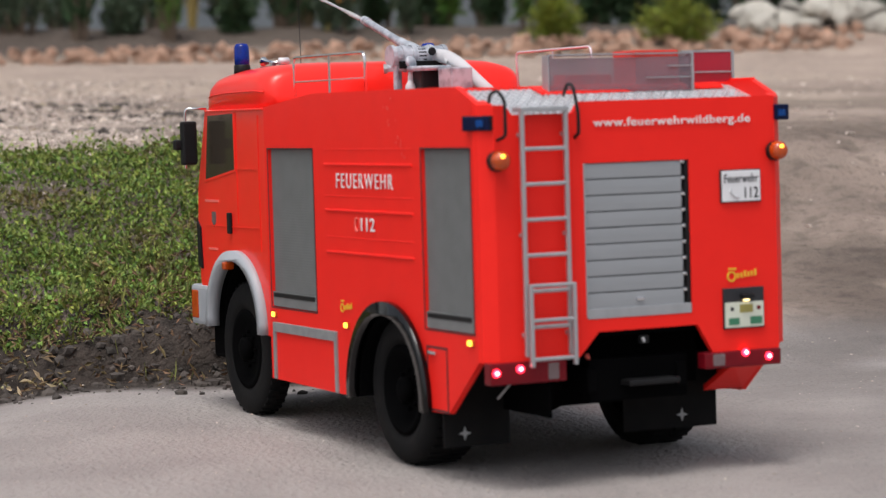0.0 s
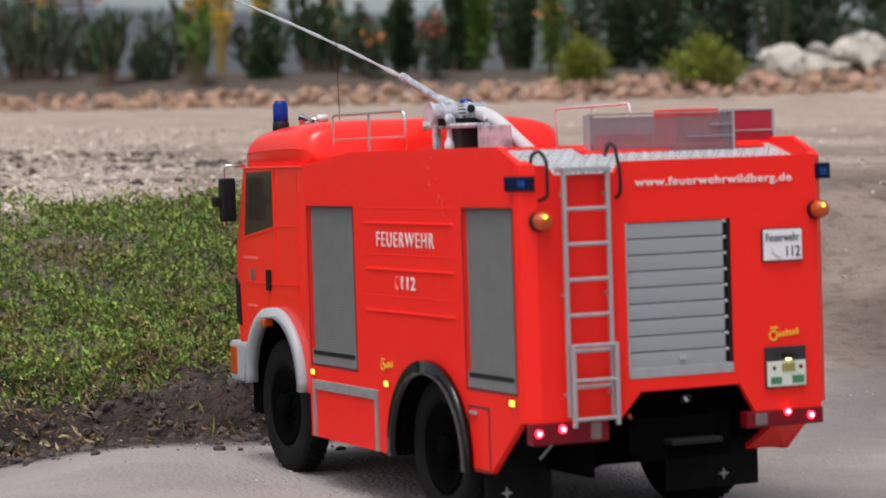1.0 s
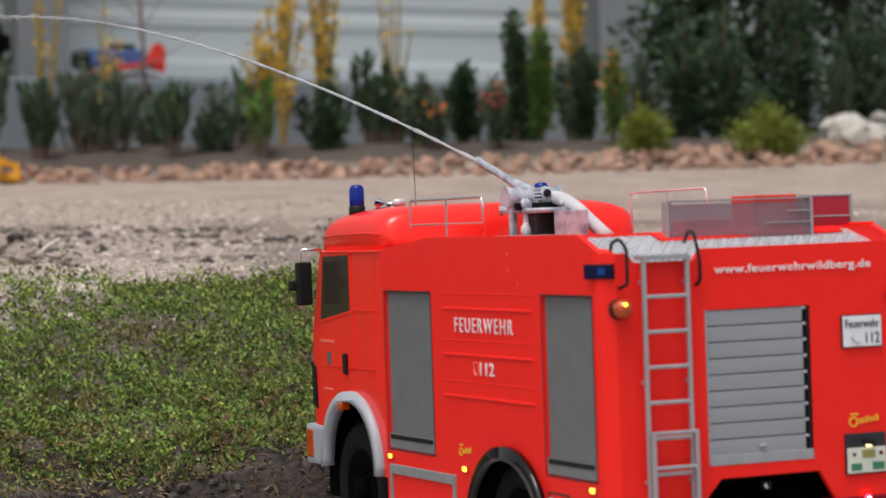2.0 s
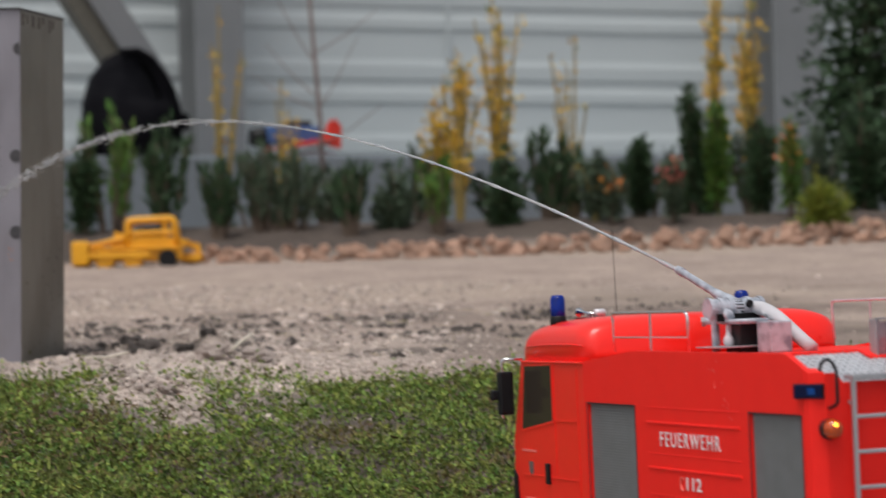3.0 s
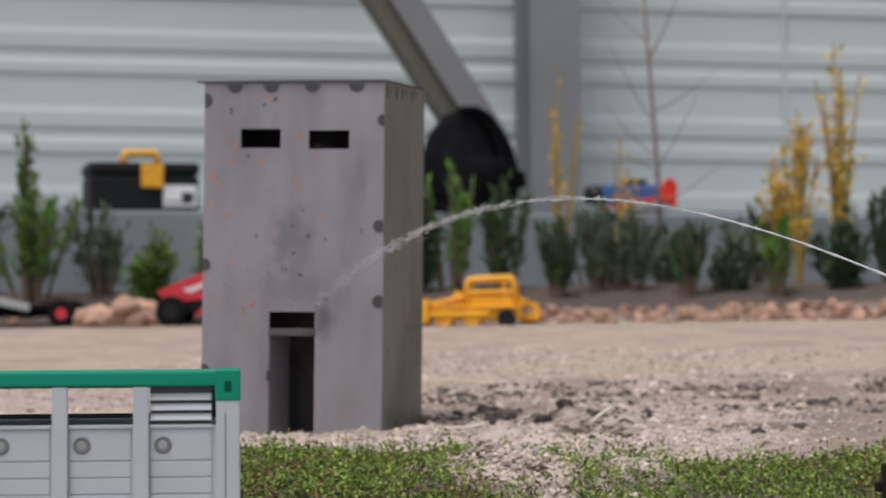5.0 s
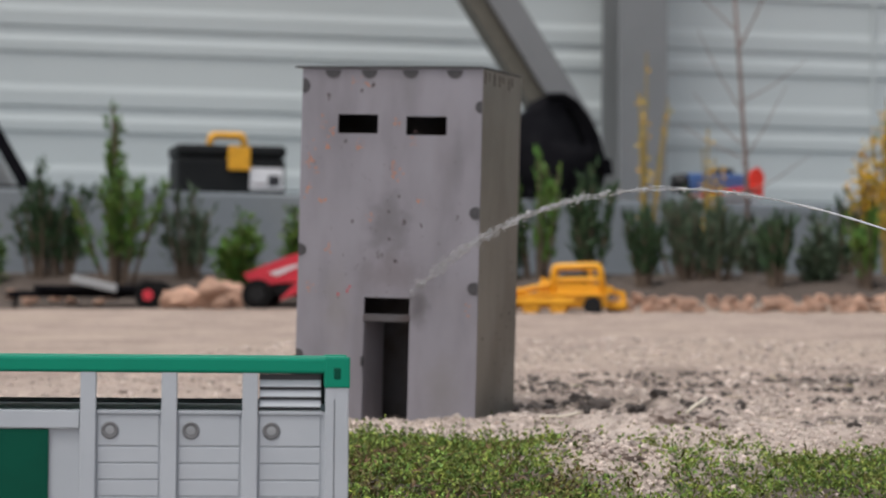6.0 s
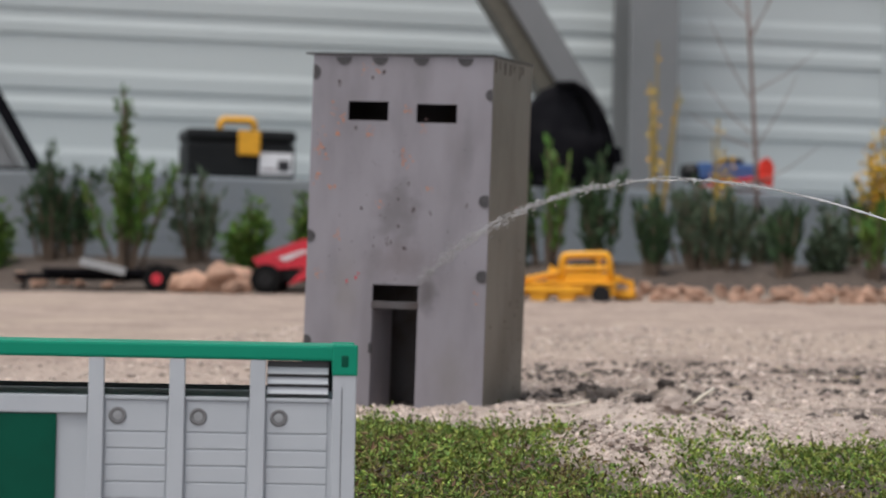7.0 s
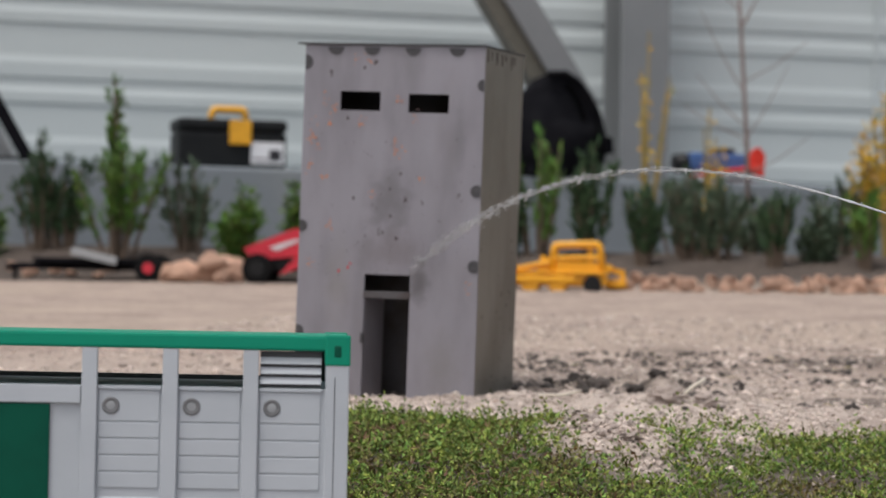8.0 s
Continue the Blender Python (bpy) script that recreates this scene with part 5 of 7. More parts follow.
        part("mirror", box(*sorted((xm - s * 0.0055, xm + s * 0.0045)), 0.3930, 0.3990, 0.1640, 0.1915, 0.0016), BLACK, br)
        part("small_mirror", box(*sorted((xm - s * 0.0100, xm - s * 0.004)), 0.3955, 0.4000, 0.1735, 0.1800, 0.0014), BLACK, br)
    part("windscreen", plate(rect(0.012, W - 0.012, 0.006, 0.048), [], lambda u, v, w: (u, 0.4086 + 0.0004 - v * 0.312 + w, 0.148 + v * 0.95 + w * 0.3), 0.0006), TINT, cb, "tinted windscreen")
    bu = part("bumper", box(-0.0010, W + 0.0010, 0.3910, 0.4240, 0.0620, 0.0875, 0.0025), FENDER, t, "silver front bumper")
    part("bumper_lamp", box(-0.0016, 0.004, 0.4100, 0.4215, 0.0660, 0.0840, 0.001), AMBER, bu)
    part("bumper_lamp", box(W - 0.004, W + 0.0016, 0.4100, 0.4215, 0.0660, 0.0840, 0.001), AMBER, bu)
    part("front_skirt", box(0.012, W - 0.012, 0.385, 0.420, 0.040, 0.062, 0.003), CHASSIS, t)

    # beacons and roof fittings
    for x, y, z in ((0.0165, 0.3650, 0.2170), (W - 0.0410, 0.3500, 0.2150)):
        bs = part("beacon", lathe([(0.0052, 0), (0.0052, 0.008), (0.0044, 0.009)], Matrix.Translation((x, y, z)), 20), BLACK, t, "blue rotating beacon, unlit", True)
        part("lens", lathe([(0.0046, 0.0075), (0.0048, 0.0125), (0.0046, 0.0195), (0.0036, 0.0215), (0.001, 0.0220)], Matrix.Translation((x, y, z)), 20), BLUE, bs, smooth=True)
    ho = part("air_horn", lathe([(0.0010, -0.0160), (0.0011, -0.0060), (0.0016, -0.0020), (0.0028, 0.0010), (0.0031, 0.0018), (0.0026, 0.0019), (0.0012, -0.0010)], Matrix.Translation((0.0315, 0.3640, 0.2272)) @ pose(0, 0, 0, -86, 0, 8), 18), CHROME, t, "chrome air horn lying on the cab roof", True)
    part("foot", box(0.0300, 0.0335, 0.3500, 0.3540, 0.2200, 0.2268, 0.0005), CHROME, ho)
    part("compressor", lathe([(0.0008, -0.004), (0.0024, -0.003), (0.0024, 0.003), (0.0008, 0.004)], Matrix.Translation((0.0360, 0.3440, 0.2268)) @ pose(0, 0, 0, 0, 90, 0), 14), SILVER, ho, smooth=True)
    part("horn_base", box(0.0280, 0.0400, 0.3400, 0.3640, 0.2225, 0.2242, 0.0005), RED_LENS, ho)
    part("antenna", cyl((0.045, 0.338, 0.219), (0.045, 0.340, 0.278), 0.00022, 0.00018, 6), BLACK, t)
    rl = part("roof_rail", tube(rounded([(0.010, 0.2633, 0.204), (0.010, 0.2655, 0.2268), (0.010, 0.162, 0.2268), (0.010, 0.1612, 0.204)], 0.004), 0.0008), CHROME, t, "thin chrome roof rail", True)
    part("rail_post", cyl((0.010, 0.212, 0.204), (0.010, 0.212, 0.2266), 0.0007, seg=8), CHROME, rl)
    part("rail_bar", cyl((0.010, 0.1616, 0.2125), (0.010, 0.2640, 0.2125), 0.0005, seg=8), CHROME, rl)
    rl = part("roof_rail", tube(rounded([(W - 0.012, 0.282, 0.204), (W - 0.012, 0.284, 0.2280), (W - 0.012, 0.188, 0.2285), (W - 0.012, 0.187, 0.204)], 0.004), 0.0008), CLEAR, t, "thin clear roof rail", True)
    part("rail_post", cyl((W - 0.012, 0.236, 0.204), (W - 0.012, 0.236, 0.2280), 0.0006, seg=8), CLEAR, rl)

    # water monitor
    mx = 0.089
    mo = part("water_monitor", box(mx - 0.009, mx + 0.009, 0.2380, 0.2580, 0.2000, 0.2175, 0.001), BLACK, t, "grey roof water monitor with a long barrel")
    part("control_box", box(mx - 0.002, mx + 0.012, 0.2120, 0.2300, 0.2000, 0.2185, 0.0010), MONITOR, mo)
    part("turntable", lathe([(0.013, 0), (0.0135, 0.0015), (0.013, 0.003)], Matrix.Translation((mx, 0.246, 0.2172)), 24), MONITOR, mo, smooth=True)
    b = cyl((mx - 0.0165, 0.262, 0.2265), (mx + 0.0165, 0.262, 0.2265), 0.0060, seg=18, bevel=0.001)
    b = cyl((mx, 0.262, 0.218), (mx, 0.262, 0.2265), 0.0058, seg=18, bm=b)
    part("swivel", b, MONITOR, mo, smooth=False)
    part("elbow", tube(rounded([(mx + 0.003, 0.262, 0.2265), (mx + 0.002, 0.267, 0.2290), (mx, 0.276, 0.2320)], 0.003), 0.0044, 12), MONITOR, mo, smooth=True)
    for x in (mx - 0.0172, mx - 0.0105, mx - 0.004, mx + 0.008, mx + 0.0165):
        part("flange", cyl((x - 0.0012, 0.262, 0.2265), (x + 0.0012, 0.262, 0.2265), 0.0068, seg=16), MONITOR, mo)
    part("hand_wheel", lathe([(0.0034, -0.0012), (0.0042, 0), (0.0034, 0.0012)], Matrix.Translation((mx - 0.010, 0.250, 0.2225)) @ pose(0, 0, 0, 70, 0, 20), 14), MONITOR, mo, smooth=True)
    part("valve", cyl((mx - 0.0105, 0.250, 0.2050), (mx - 0.0085, 0.253, 0.2215), 0.0022, 0.0017, 12), HOSE_WHITE, mo)
    part("valve_knob", lathe([(0.001, -0.004), (0.0034, -0.001), (0.0030, 0.002), (0.001, 0.005)], Matrix.Translation((mx - 0.0112, 0.249, 0.2070)), 14), HOSE_WHITE, mo, smooth=True)
    for x, y in ((mx - 0.0155, 0.260), (mx - 0.0105, 0.266)):
        part("pipe", cyl((x, y, 0.2010), (x, y, 0.2220), 0.0016, seg=8), MONITOR, mo)
    part("pipe", cyl((mx - 0.0215, 0.264, 0.2192), (mx - 0.006, 0.258, 0.2200), 0.0021, seg=12), MONITOR, mo)
    for k in (0.0, 0.35, 0.7):
        q = Vector((mx - 0.0215, 0.264, 0.2192)).lerp(Vector((mx - 0.006, 0.258, 0.2200)), k)
        part("coupling", cyl(q, q + Vector((0.0020, -0.0008, 0.0001)), 0.0029, seg=8), ALU_DULL, mo)
    part("tray", box(mx - 0.026, mx + 0.020, 0.2340, 0.2640, 0.2034, 0.2044, 0.0004), ALU, mo)
    part("joint_ring", cyl((mx - 0.0015, 0.262, 0.2265), (mx + 0.0035, 0.262, 0.2265), 0.0060, seg=16), BLACK, mo)
    part("bolt_plate", box(mx - 0.015, mx + 0.013, 0.2545, 0.2565, 0.2190, 0.2235, 0.0005), RUBBER, mo)
    part("gauge", lathe([(0.0022, 0), (0.0026, 0.001), (0.0020, 0.0024)], Matrix.Translation((mx + 0.006, 0.255, 0.2290)) @ pose(0, 0, 0, 90), 14), BLACK, mo)
    p0, p1 = Vector((mx, 0.272, 0.2315)), Vector((mx, 0.3395, 0.25152))
    ba = part("barrel", cyl(p0, p0.lerp(p1, 0.22), 0.0034, 0.0030, 16), MONITOR, mo, "pale grey barrel")
    part("barrel_tube", cyl(p0.lerp(p1, 0.22), p0.lerp(p1, 0.93), 0.0025, 0.0023, 16), MONITOR, ba)
    part("nozzle", cyl(p0.lerp(p1, 0.90), p1, 0.0029, 0.0026, 16), MONITOR, ba)
    b = tube(rounded([(mx + 0.010, 0.266, 0.226), (mx + 0.013, 0.252, 0.2265), (mx + 0.017, 0.238, 0.220), (mx + 0.021, 0.224, 0.2095), (mx + 0.025, 0.212, 0.201)], 0.008), 0.0042, 12)
    part("supply_hose", b, HOSE_WHITE, mo, "white flat canvas hose", True)

    # crate of aluminium on the rear deck, with red gear
    cr = part("roof_crate", plate(rect(0.0600, 0.1455, 0.2000, 0.2206), [rect(0.062, 0.1435, 0.2185, 0.2195)], lambda u, v, w: (u, 0.040 + w, v), 0.0015), CRATE, t, "low roof crate with tinted clear panels")
    for x, z in ((0.118, 0.2075), (0.131, 0.2135), (0.060, 0.2202)):
        part("crate_rib", box(x, 0.1455, 0.0390, 0.0399, z - 0.0003, z + 0.0003), ALU, cr)
    part("crate_end", box(0.1455, 0.1468, 0.0385, 0.070, 0.2000, 0.2206, 0.0005), ALU, cr)
    part("crate_end", box(0.0593, 0.0599, 0.0390, 0.046, 0.2000, 0.2200, 0.0005), ALU, cr)
    part("side_panel", box(0.1475, 0.1785, 0.0520, 0.0535, 0.2030, 0.2212, 0.0004), CRATE_RED, cr)
    part("panel_frame", box(0.1780, 0.1795, 0.0510, 0.0545, 0.2010, 0.2216, 0.0003), ALU, cr)
    part("panel_frame", box(0.1475, 0.1785, 0.0515, 0.0540, 0.2205, 0.2216, 0.0003), ALU, cr)
    part("panel_frame", box(0.1475, 0.1785, 0.0508, 0.0522, 0.2095, 0.2103, 0.0002), ALU, cr)
    part("crate_load", box(0.116, 0.143, 0.048, 0.072, 0.2010, 0.2222, 0.001), TOY_ORANGE, cr, "bright red gear in the crate")
    part("crate_load", box(0.076, 0.104, 0.052, 0.066, 0.2010, 0.2100, 0.001), TOY_ORANGE, cr)
    part("locker_lid", box(0.148, 0.171, 0.060, 0.120, 0.2000, 0.2085, 0.0015), RED, cr)
    return t


build_truck()


# ---- sheet steel tower ----
def build_tower():
    w, d, h, k = 0.1925, 0.222, 0.3785, 0.0022
    t = thing("steel_tower", pose(-0.7305, 2.612, 0.1665, 0, 0.95, 2.3), "small grey sheet steel tower with dark weld spots and rust specks", "model tower")
    # local: front right corner at the origin, x to the right, so the front runs from -w to 0
    win = [rect(-w + 0.0395, -w + 0.0823, h - 0.0682, h - 0.0482), rect(-w + 0.1125, -w + 0.1555, h - 0.0695, h - 0.0500)]
    door = rect(-w + 0.0725, -w + 0.1210, -0.004 + 0.001, 0.105)
    slot = rect(-w + 0.0722, -w + 0.1208, 0.1220, 0.1395)
    front = part("front_wall", plate(rect(-w, 0, -0.015, h), [*win, rect(-w + 0.0725, -w + 0.1210, -0.0148, 0.1145), slot], lambda u, v, q: (u, q, v), k), STEEL, t)
    right = part("side_wall", plate([(k + 0.0004, -0.015), (d, -0.015), (d, h + 0.012), (k + 0.0004, h)], [], lambda u, v, q: (-q, u, v), k), SHADED_STEEL, t, "olive-stained steel side, toned darker for shade")
    part("side_wall", plate([(k + 0.0004, -0.015), (d, -0.015), (d, h + 0.012), (k + 0.0004, h)], [], lambda u, v, q: (-w + q, u, v), k), STEEL, t)
    part("back_wall", plate(rect(-w + 0.003, -0.003, -0.015, h + 0.011), [], lambda u, v, q: (u, d - q, v), k), STEEL, t)
    part("roof", plate(rect(-w - 0.008, 0.001, -0.003, d + 0.006), [], lambda u, v, q: (u, v, h + 0.0006 + v * 0.055 + q), 0.0014), ROOF_STEEL, t, "thin overhanging roof sheet")
    # added floor and mid-depth sheet, interior shade put into their dark colours
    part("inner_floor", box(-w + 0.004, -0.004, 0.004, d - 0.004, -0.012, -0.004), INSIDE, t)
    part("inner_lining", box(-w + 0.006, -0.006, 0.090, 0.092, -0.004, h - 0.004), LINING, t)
    # door leaf swung inwards
    part("door_leaf", box(0, 0.040, 0, 0.0016, -0.012, 0.1140, 0.0004, None, Matrix.Translation((-w + 0.0735, 0.0035, 0)) @ pose(0, 0, 0, 0, 0, 74)), STEEL, t, "steel door standing half open")
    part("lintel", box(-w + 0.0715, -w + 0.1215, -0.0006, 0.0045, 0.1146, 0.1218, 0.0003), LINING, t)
    part("hinge", cyl((-w + 0.0715, -0.001, 0.068), (-w + 0.0715, -0.001, 0.078), 0.0018, seg=8), WELD, t)
    # weld spots, half discs at the seams
    def weld(u, v, a0, a1, r=0.0078):
        part("weld_spot", plate([(u, v), *arc(u, v, r, a0, a1, 12)], [], lambda p, q, z: (p, -0.0003 - z, q), 0.0006), WELD, front)
    for u in (0.033, 0.072, 0.116, 0.163):
        weld(-w + u, h - 0.002, 180, 360, 0.0084)
    weld(-w + 0.0005, h - 0.018, -90, 90)
    def disc(u, v, r):
        part("weld_spot", plate([(min(-0.0002, max(-w + 0.0002, p)), q) for p, q in arc(u, v, r, 0, 360, 18)[:-1]], [], lambda p, q, z: (p, -0.0003 - z, q), 0.0007), WELD, front)
    for v, in_, r in ((h - 0.040, 0.001, 0.0062), (h - 0.150, 0.0042, 0.0066), (h - 0.228, 0.0044, 0.0066), (h - 0.376, 0.0046, 0.0068)):
        disc(-in_, v, r)
    for v in (h - 0.190, h - 0.300):
        disc(-w + 0.002, v, 0.0062)
    rng = random.Random(12)
    for k2 in range(7):
        y0, z0 = 0.012 + k2 * 0.026 + rng.uniform(-0.006, 0.006), h - 0.002 + k2 * 0.0013
        part("weld_drip", box(-0.0002, 0.0005, y0, y0 + rng.uniform(0.002, 0.005), z0 - rng.uniform(0.006, 0.016), z0, 0.0002), SOOT, front)
    # flecks: loose clusters of pale orange rust, dark and dull red chips
    def fleck(bm, u, v, s, tall=1.25):
        q = [(u + s * rng.uniform(0.4, 1.25) * math.cos(a), v + tall * s * rng.uniform(0.4, 1.25) * math.sin(a)) for a in (j * 0.898 for j in range(7))]
        return plate(q, [], lambda p, r, z: (p, -0.0002 - z, r), 0.00015, bm)
    b = None
    for u, v in ((0.034, 0.312), (0.012, 0.296), (0.028, 0.300), (0.061, 0.300), (0.105, 0.322), (0.120, 0.302), (0.104, 0.268), (0.131, 0.240), (0.076, 0.222), (0.018, 0.272), (0.026, 0.240), (0.008, 0.250), (0.032, 0.190), (0.014, 0.150),
                 (0.182, 0.126), (0.058, 0.366), (0.070, 0.364), (0.010, 0.278), (0.022, 0.322), (0.100, 0.277)):
        for k2 in range(rng.randint(5, 11)):
            b = fleck(b, -w + u + rng.gauss(0, 0.0026), v + rng.gauss(0, 0.0034), rng.uniform(0.0003, 0.00125))
    rs = part("rust_specks", b, RUST, front, "small orange rust specks")
    rs["kind"] = "stuff"
    c = None
    for u, v in ((0.108, 0.244), (0.058, 0.218), (0.097, 0.228), (0.111, 0.219), (0.132, 0.214), (0.097, 0.200), (0.085, 0.184), (0.090, 0.183), (0.104, 0.178), (0.071, 0.181), (0.052, 0.181), (0.014, 0.280), (0.030, 0.349), (0.124, 0.313), (0.050, 0.301),
                 (0.168, 0.224), (0.064, 0.356), (0.077, 0.362)):
        for k2 in range(rng.randint(1, 3)):
            c = fleck(c, -w + u + rng.gauss(0, 0.0011), v + rng.gauss(0, 0.0012), rng.uniform(0.0006, 0.0016), 1.6)
    for i in range(70):
        c = fleck(c, -w + rng.uniform(0.006, 0.186), rng.uniform(0.135, h - 0.08), rng.uniform(0.00025, 0.0007))
    rs = part("dark_specks", c, SOOT, front, "small dark specks")
    rs["kind"] = "stuff"
    c = None
    for u, v in ((0.056, 0.150), (0.044, 0.142), (0.054, 0.146)):
        c = fleck(c, -w + u, v, 0.0014, 1.5)
    rs = part("red_specks", c, TOY_RED, front, "dull red paint chips")
    rs["kind"] = "stuff"
    c = None
    for i in range(55):
        u, v = rng.uniform(0.01, d - 0.01), abs(rng.gauss(0, 0.10)) % (h - 0.04) + 0.004
        s = rng.uniform(0.0005, 0.0017)
        q = [(u + 1.6 * s * rng.uniform(0.5, 1.3) * math.cos(a), v + s * rng.uniform(0.5, 1.3) * math.sin(a)) for a in (j * 1.047 for j in range(6))]
        c = plate(q, [], lambda p, r, z: (0.0002 + z, p, r), 0.00015, c)
    rs = part("dark_specks", c, SOOT, right, "small dark specks")
    rs["kind"] = "stuff"
    return t


build_tower()


# ---- white and green model container ----
def build_container():
    L, D, H = 0.433, 0.174, 0.186
    t = thing("model_container", pose(-0.486, 1.3125, 0.0695, 0, 0, 17.0), "white model container with green roof edge, louvres and green end panels", "container")
    part("body", box(-L + 0.002, -0.002, 0.004, D - 0.002, 0.004, H - 0.0285), BOX_WHITE, t)
    # the window band under the roof is open right through
    # rear inner wall of the white box, its shade painted as grey
    part("back_wall", plate(rect(-L + 0.012, -0.012, H - 0.0285, H - 0.0080), [rect(-L + 0.022, -0.030, H - 0.0258, H - 0.0108)], lambda u, v, w: (u, D - 0.003 - w, v), 0.002), BOX_SHADE, t, "rear window frame, greyed for shade")
    part("roof", box(-L, 0, 0, D, H - 0.0082, H, 0.0014), BOX_GREEN, t, "green roof edge")
    part("base", box(-L, 0, 0, D, -0.004, 0.010, 0.0012), BOX_GREEN, t)
    for x in (-0.0125, -L):
        for y in (0, D - 0.0125):
            part("corner_post", box(x, x + 0.0125, y, y + 0.0125, 0.010, H - 0.0083, 0.0008), BOX_WHITE, t)
            cc = part("corner_casting", box(x - 0.0006, x + 0.0131, y - 0.0006, y + 0.0131, H - 0.0160, H + 0.0006, 0.0012), BOX_GREEN, t)
            part("casting_hole", box(x + 0.0042, x + 0.0084, y - 0.0009, y + 0.001, H - 0.0115, H - 0.0050, 0.001), BOX_DEEP, cc)
    bays = [(-0.0125 - 0.0425 * (i + 1) - 0.0012, -0.0125 - 0.0425 * i - 0.0012) for i in range(3)]
    for x0, x1 in bays:
        part("bay_post", box(x0, x0 + 0.0082, 0.0004, 0.006, 0.010, H - 0.0083, 0.0006), BOX_WHITE, t)
        for zt in ((H - 0.0085, H - 0.0838) if x1 > -0.02 else (H - 0.0838,)):
            lv = part("louvre", box(x0 + 0.0090, x1 - 0.0012, 0.0042, 0.0046, zt - 0.0190, zt), LOUVRE_DARK, t, "louvred vent with dark gaps")
            for k in range(3):
                part("louvre_blade", box(x0 + 0.0090, x1 - 0.0012, -0.0020, 0.0020, -0.0004, 0.0004, 0.0002, None, Matrix.Translation((0, 0.0034, zt - 0.0052 - 0.0053 * k)) @ pose(0, 0, 0, 62)), BOX_WHITE, lv)
        part("window_sill", box(x0 + 0.0085, x1 - 0.0005, 0.0024, 0.0060, H - 0.0302, H - 0.0282, 0.0003), BOX_WHITE, t)
        part("upper_panel", box(x0 + 0.0090, x1 - 0.0012, 0.0033, 0.0045, H - 0.0470, H - 0.0304, 0.0005), BOX_WHITE, t)
        for k in range(4):
            z = H - 0.0518 - 0.0088 * k
            part("panel_groove", box(x0 + 0.0090, x1 - 0.0012, 0.0033, 0.0045, z - 0.0041, z + 0.0041, 0.0005), BOX_WHITE, t)
        for k in range(8):
            z = H - 0.1095 - 0.0078 * k
            part("panel_groove", box(x0 + 0.0090, x1 - 0.0012, 0.0030, 0.0045, z - 0.0036, z + 0.0036, 0.0004), BOX_WHITE, t)
        cx, cz = x0 + 0.0155, H - 0.0388
        rg = part("ring_vent", lathe([(0.0034, 0), (0.0044, 0.0006), (0.0046, 0.0012), (0.0038, 0.0015), (0.0028, 0.0008)], Matrix.Translation((cx, 0.0040, cz)) @ pose(0, 0, 0, 90), 24), RING, t, "round grey vent ring", True)
        part("ring_core", lathe([(0.0005, 0), (0.0026, 0), (0.0024, 0.0006), (0.0005, 0.0007)], Matrix.Translation((cx, 0.0036, cz)) @ pose(0, 0, 0, 90), 18), ALU_DULL, rg)
    part("post_seam", box(-0.0078, -0.0074, -0.0002, 0.0004, 0.030, H - 0.0220), LOUVRE_DARK, t)
    xg = bays[-1][0]
    part("band_sill", box(xg - 0.075, xg - 0.0005, 0.0014, 0.0060, H - 0.0380, H - 0.0284, 0.0006), BOX_WHITE, t)
    part("end_panel", box(xg - 0.0750, xg - 0.0165, 0.0020, 0.0046, 0.012, H - 0.0385, 0.0006), BOX_DEEP, t, "deep green panel")
    part("bay_post", box(xg - 0.084, xg - 0.0755, 0.0004, 0.006, 0.010, H - 0.0083, 0.0006), BOX_WHITE, t)
    for k in range(5):
        part("side_rib", box(-0.0030, -0.0008, 0.016 + k * 0.030, 0.038 + k * 0.030, 0.014, H - 0.029, 0.0006), BOX_WHITE, t)
    return t


build_container()


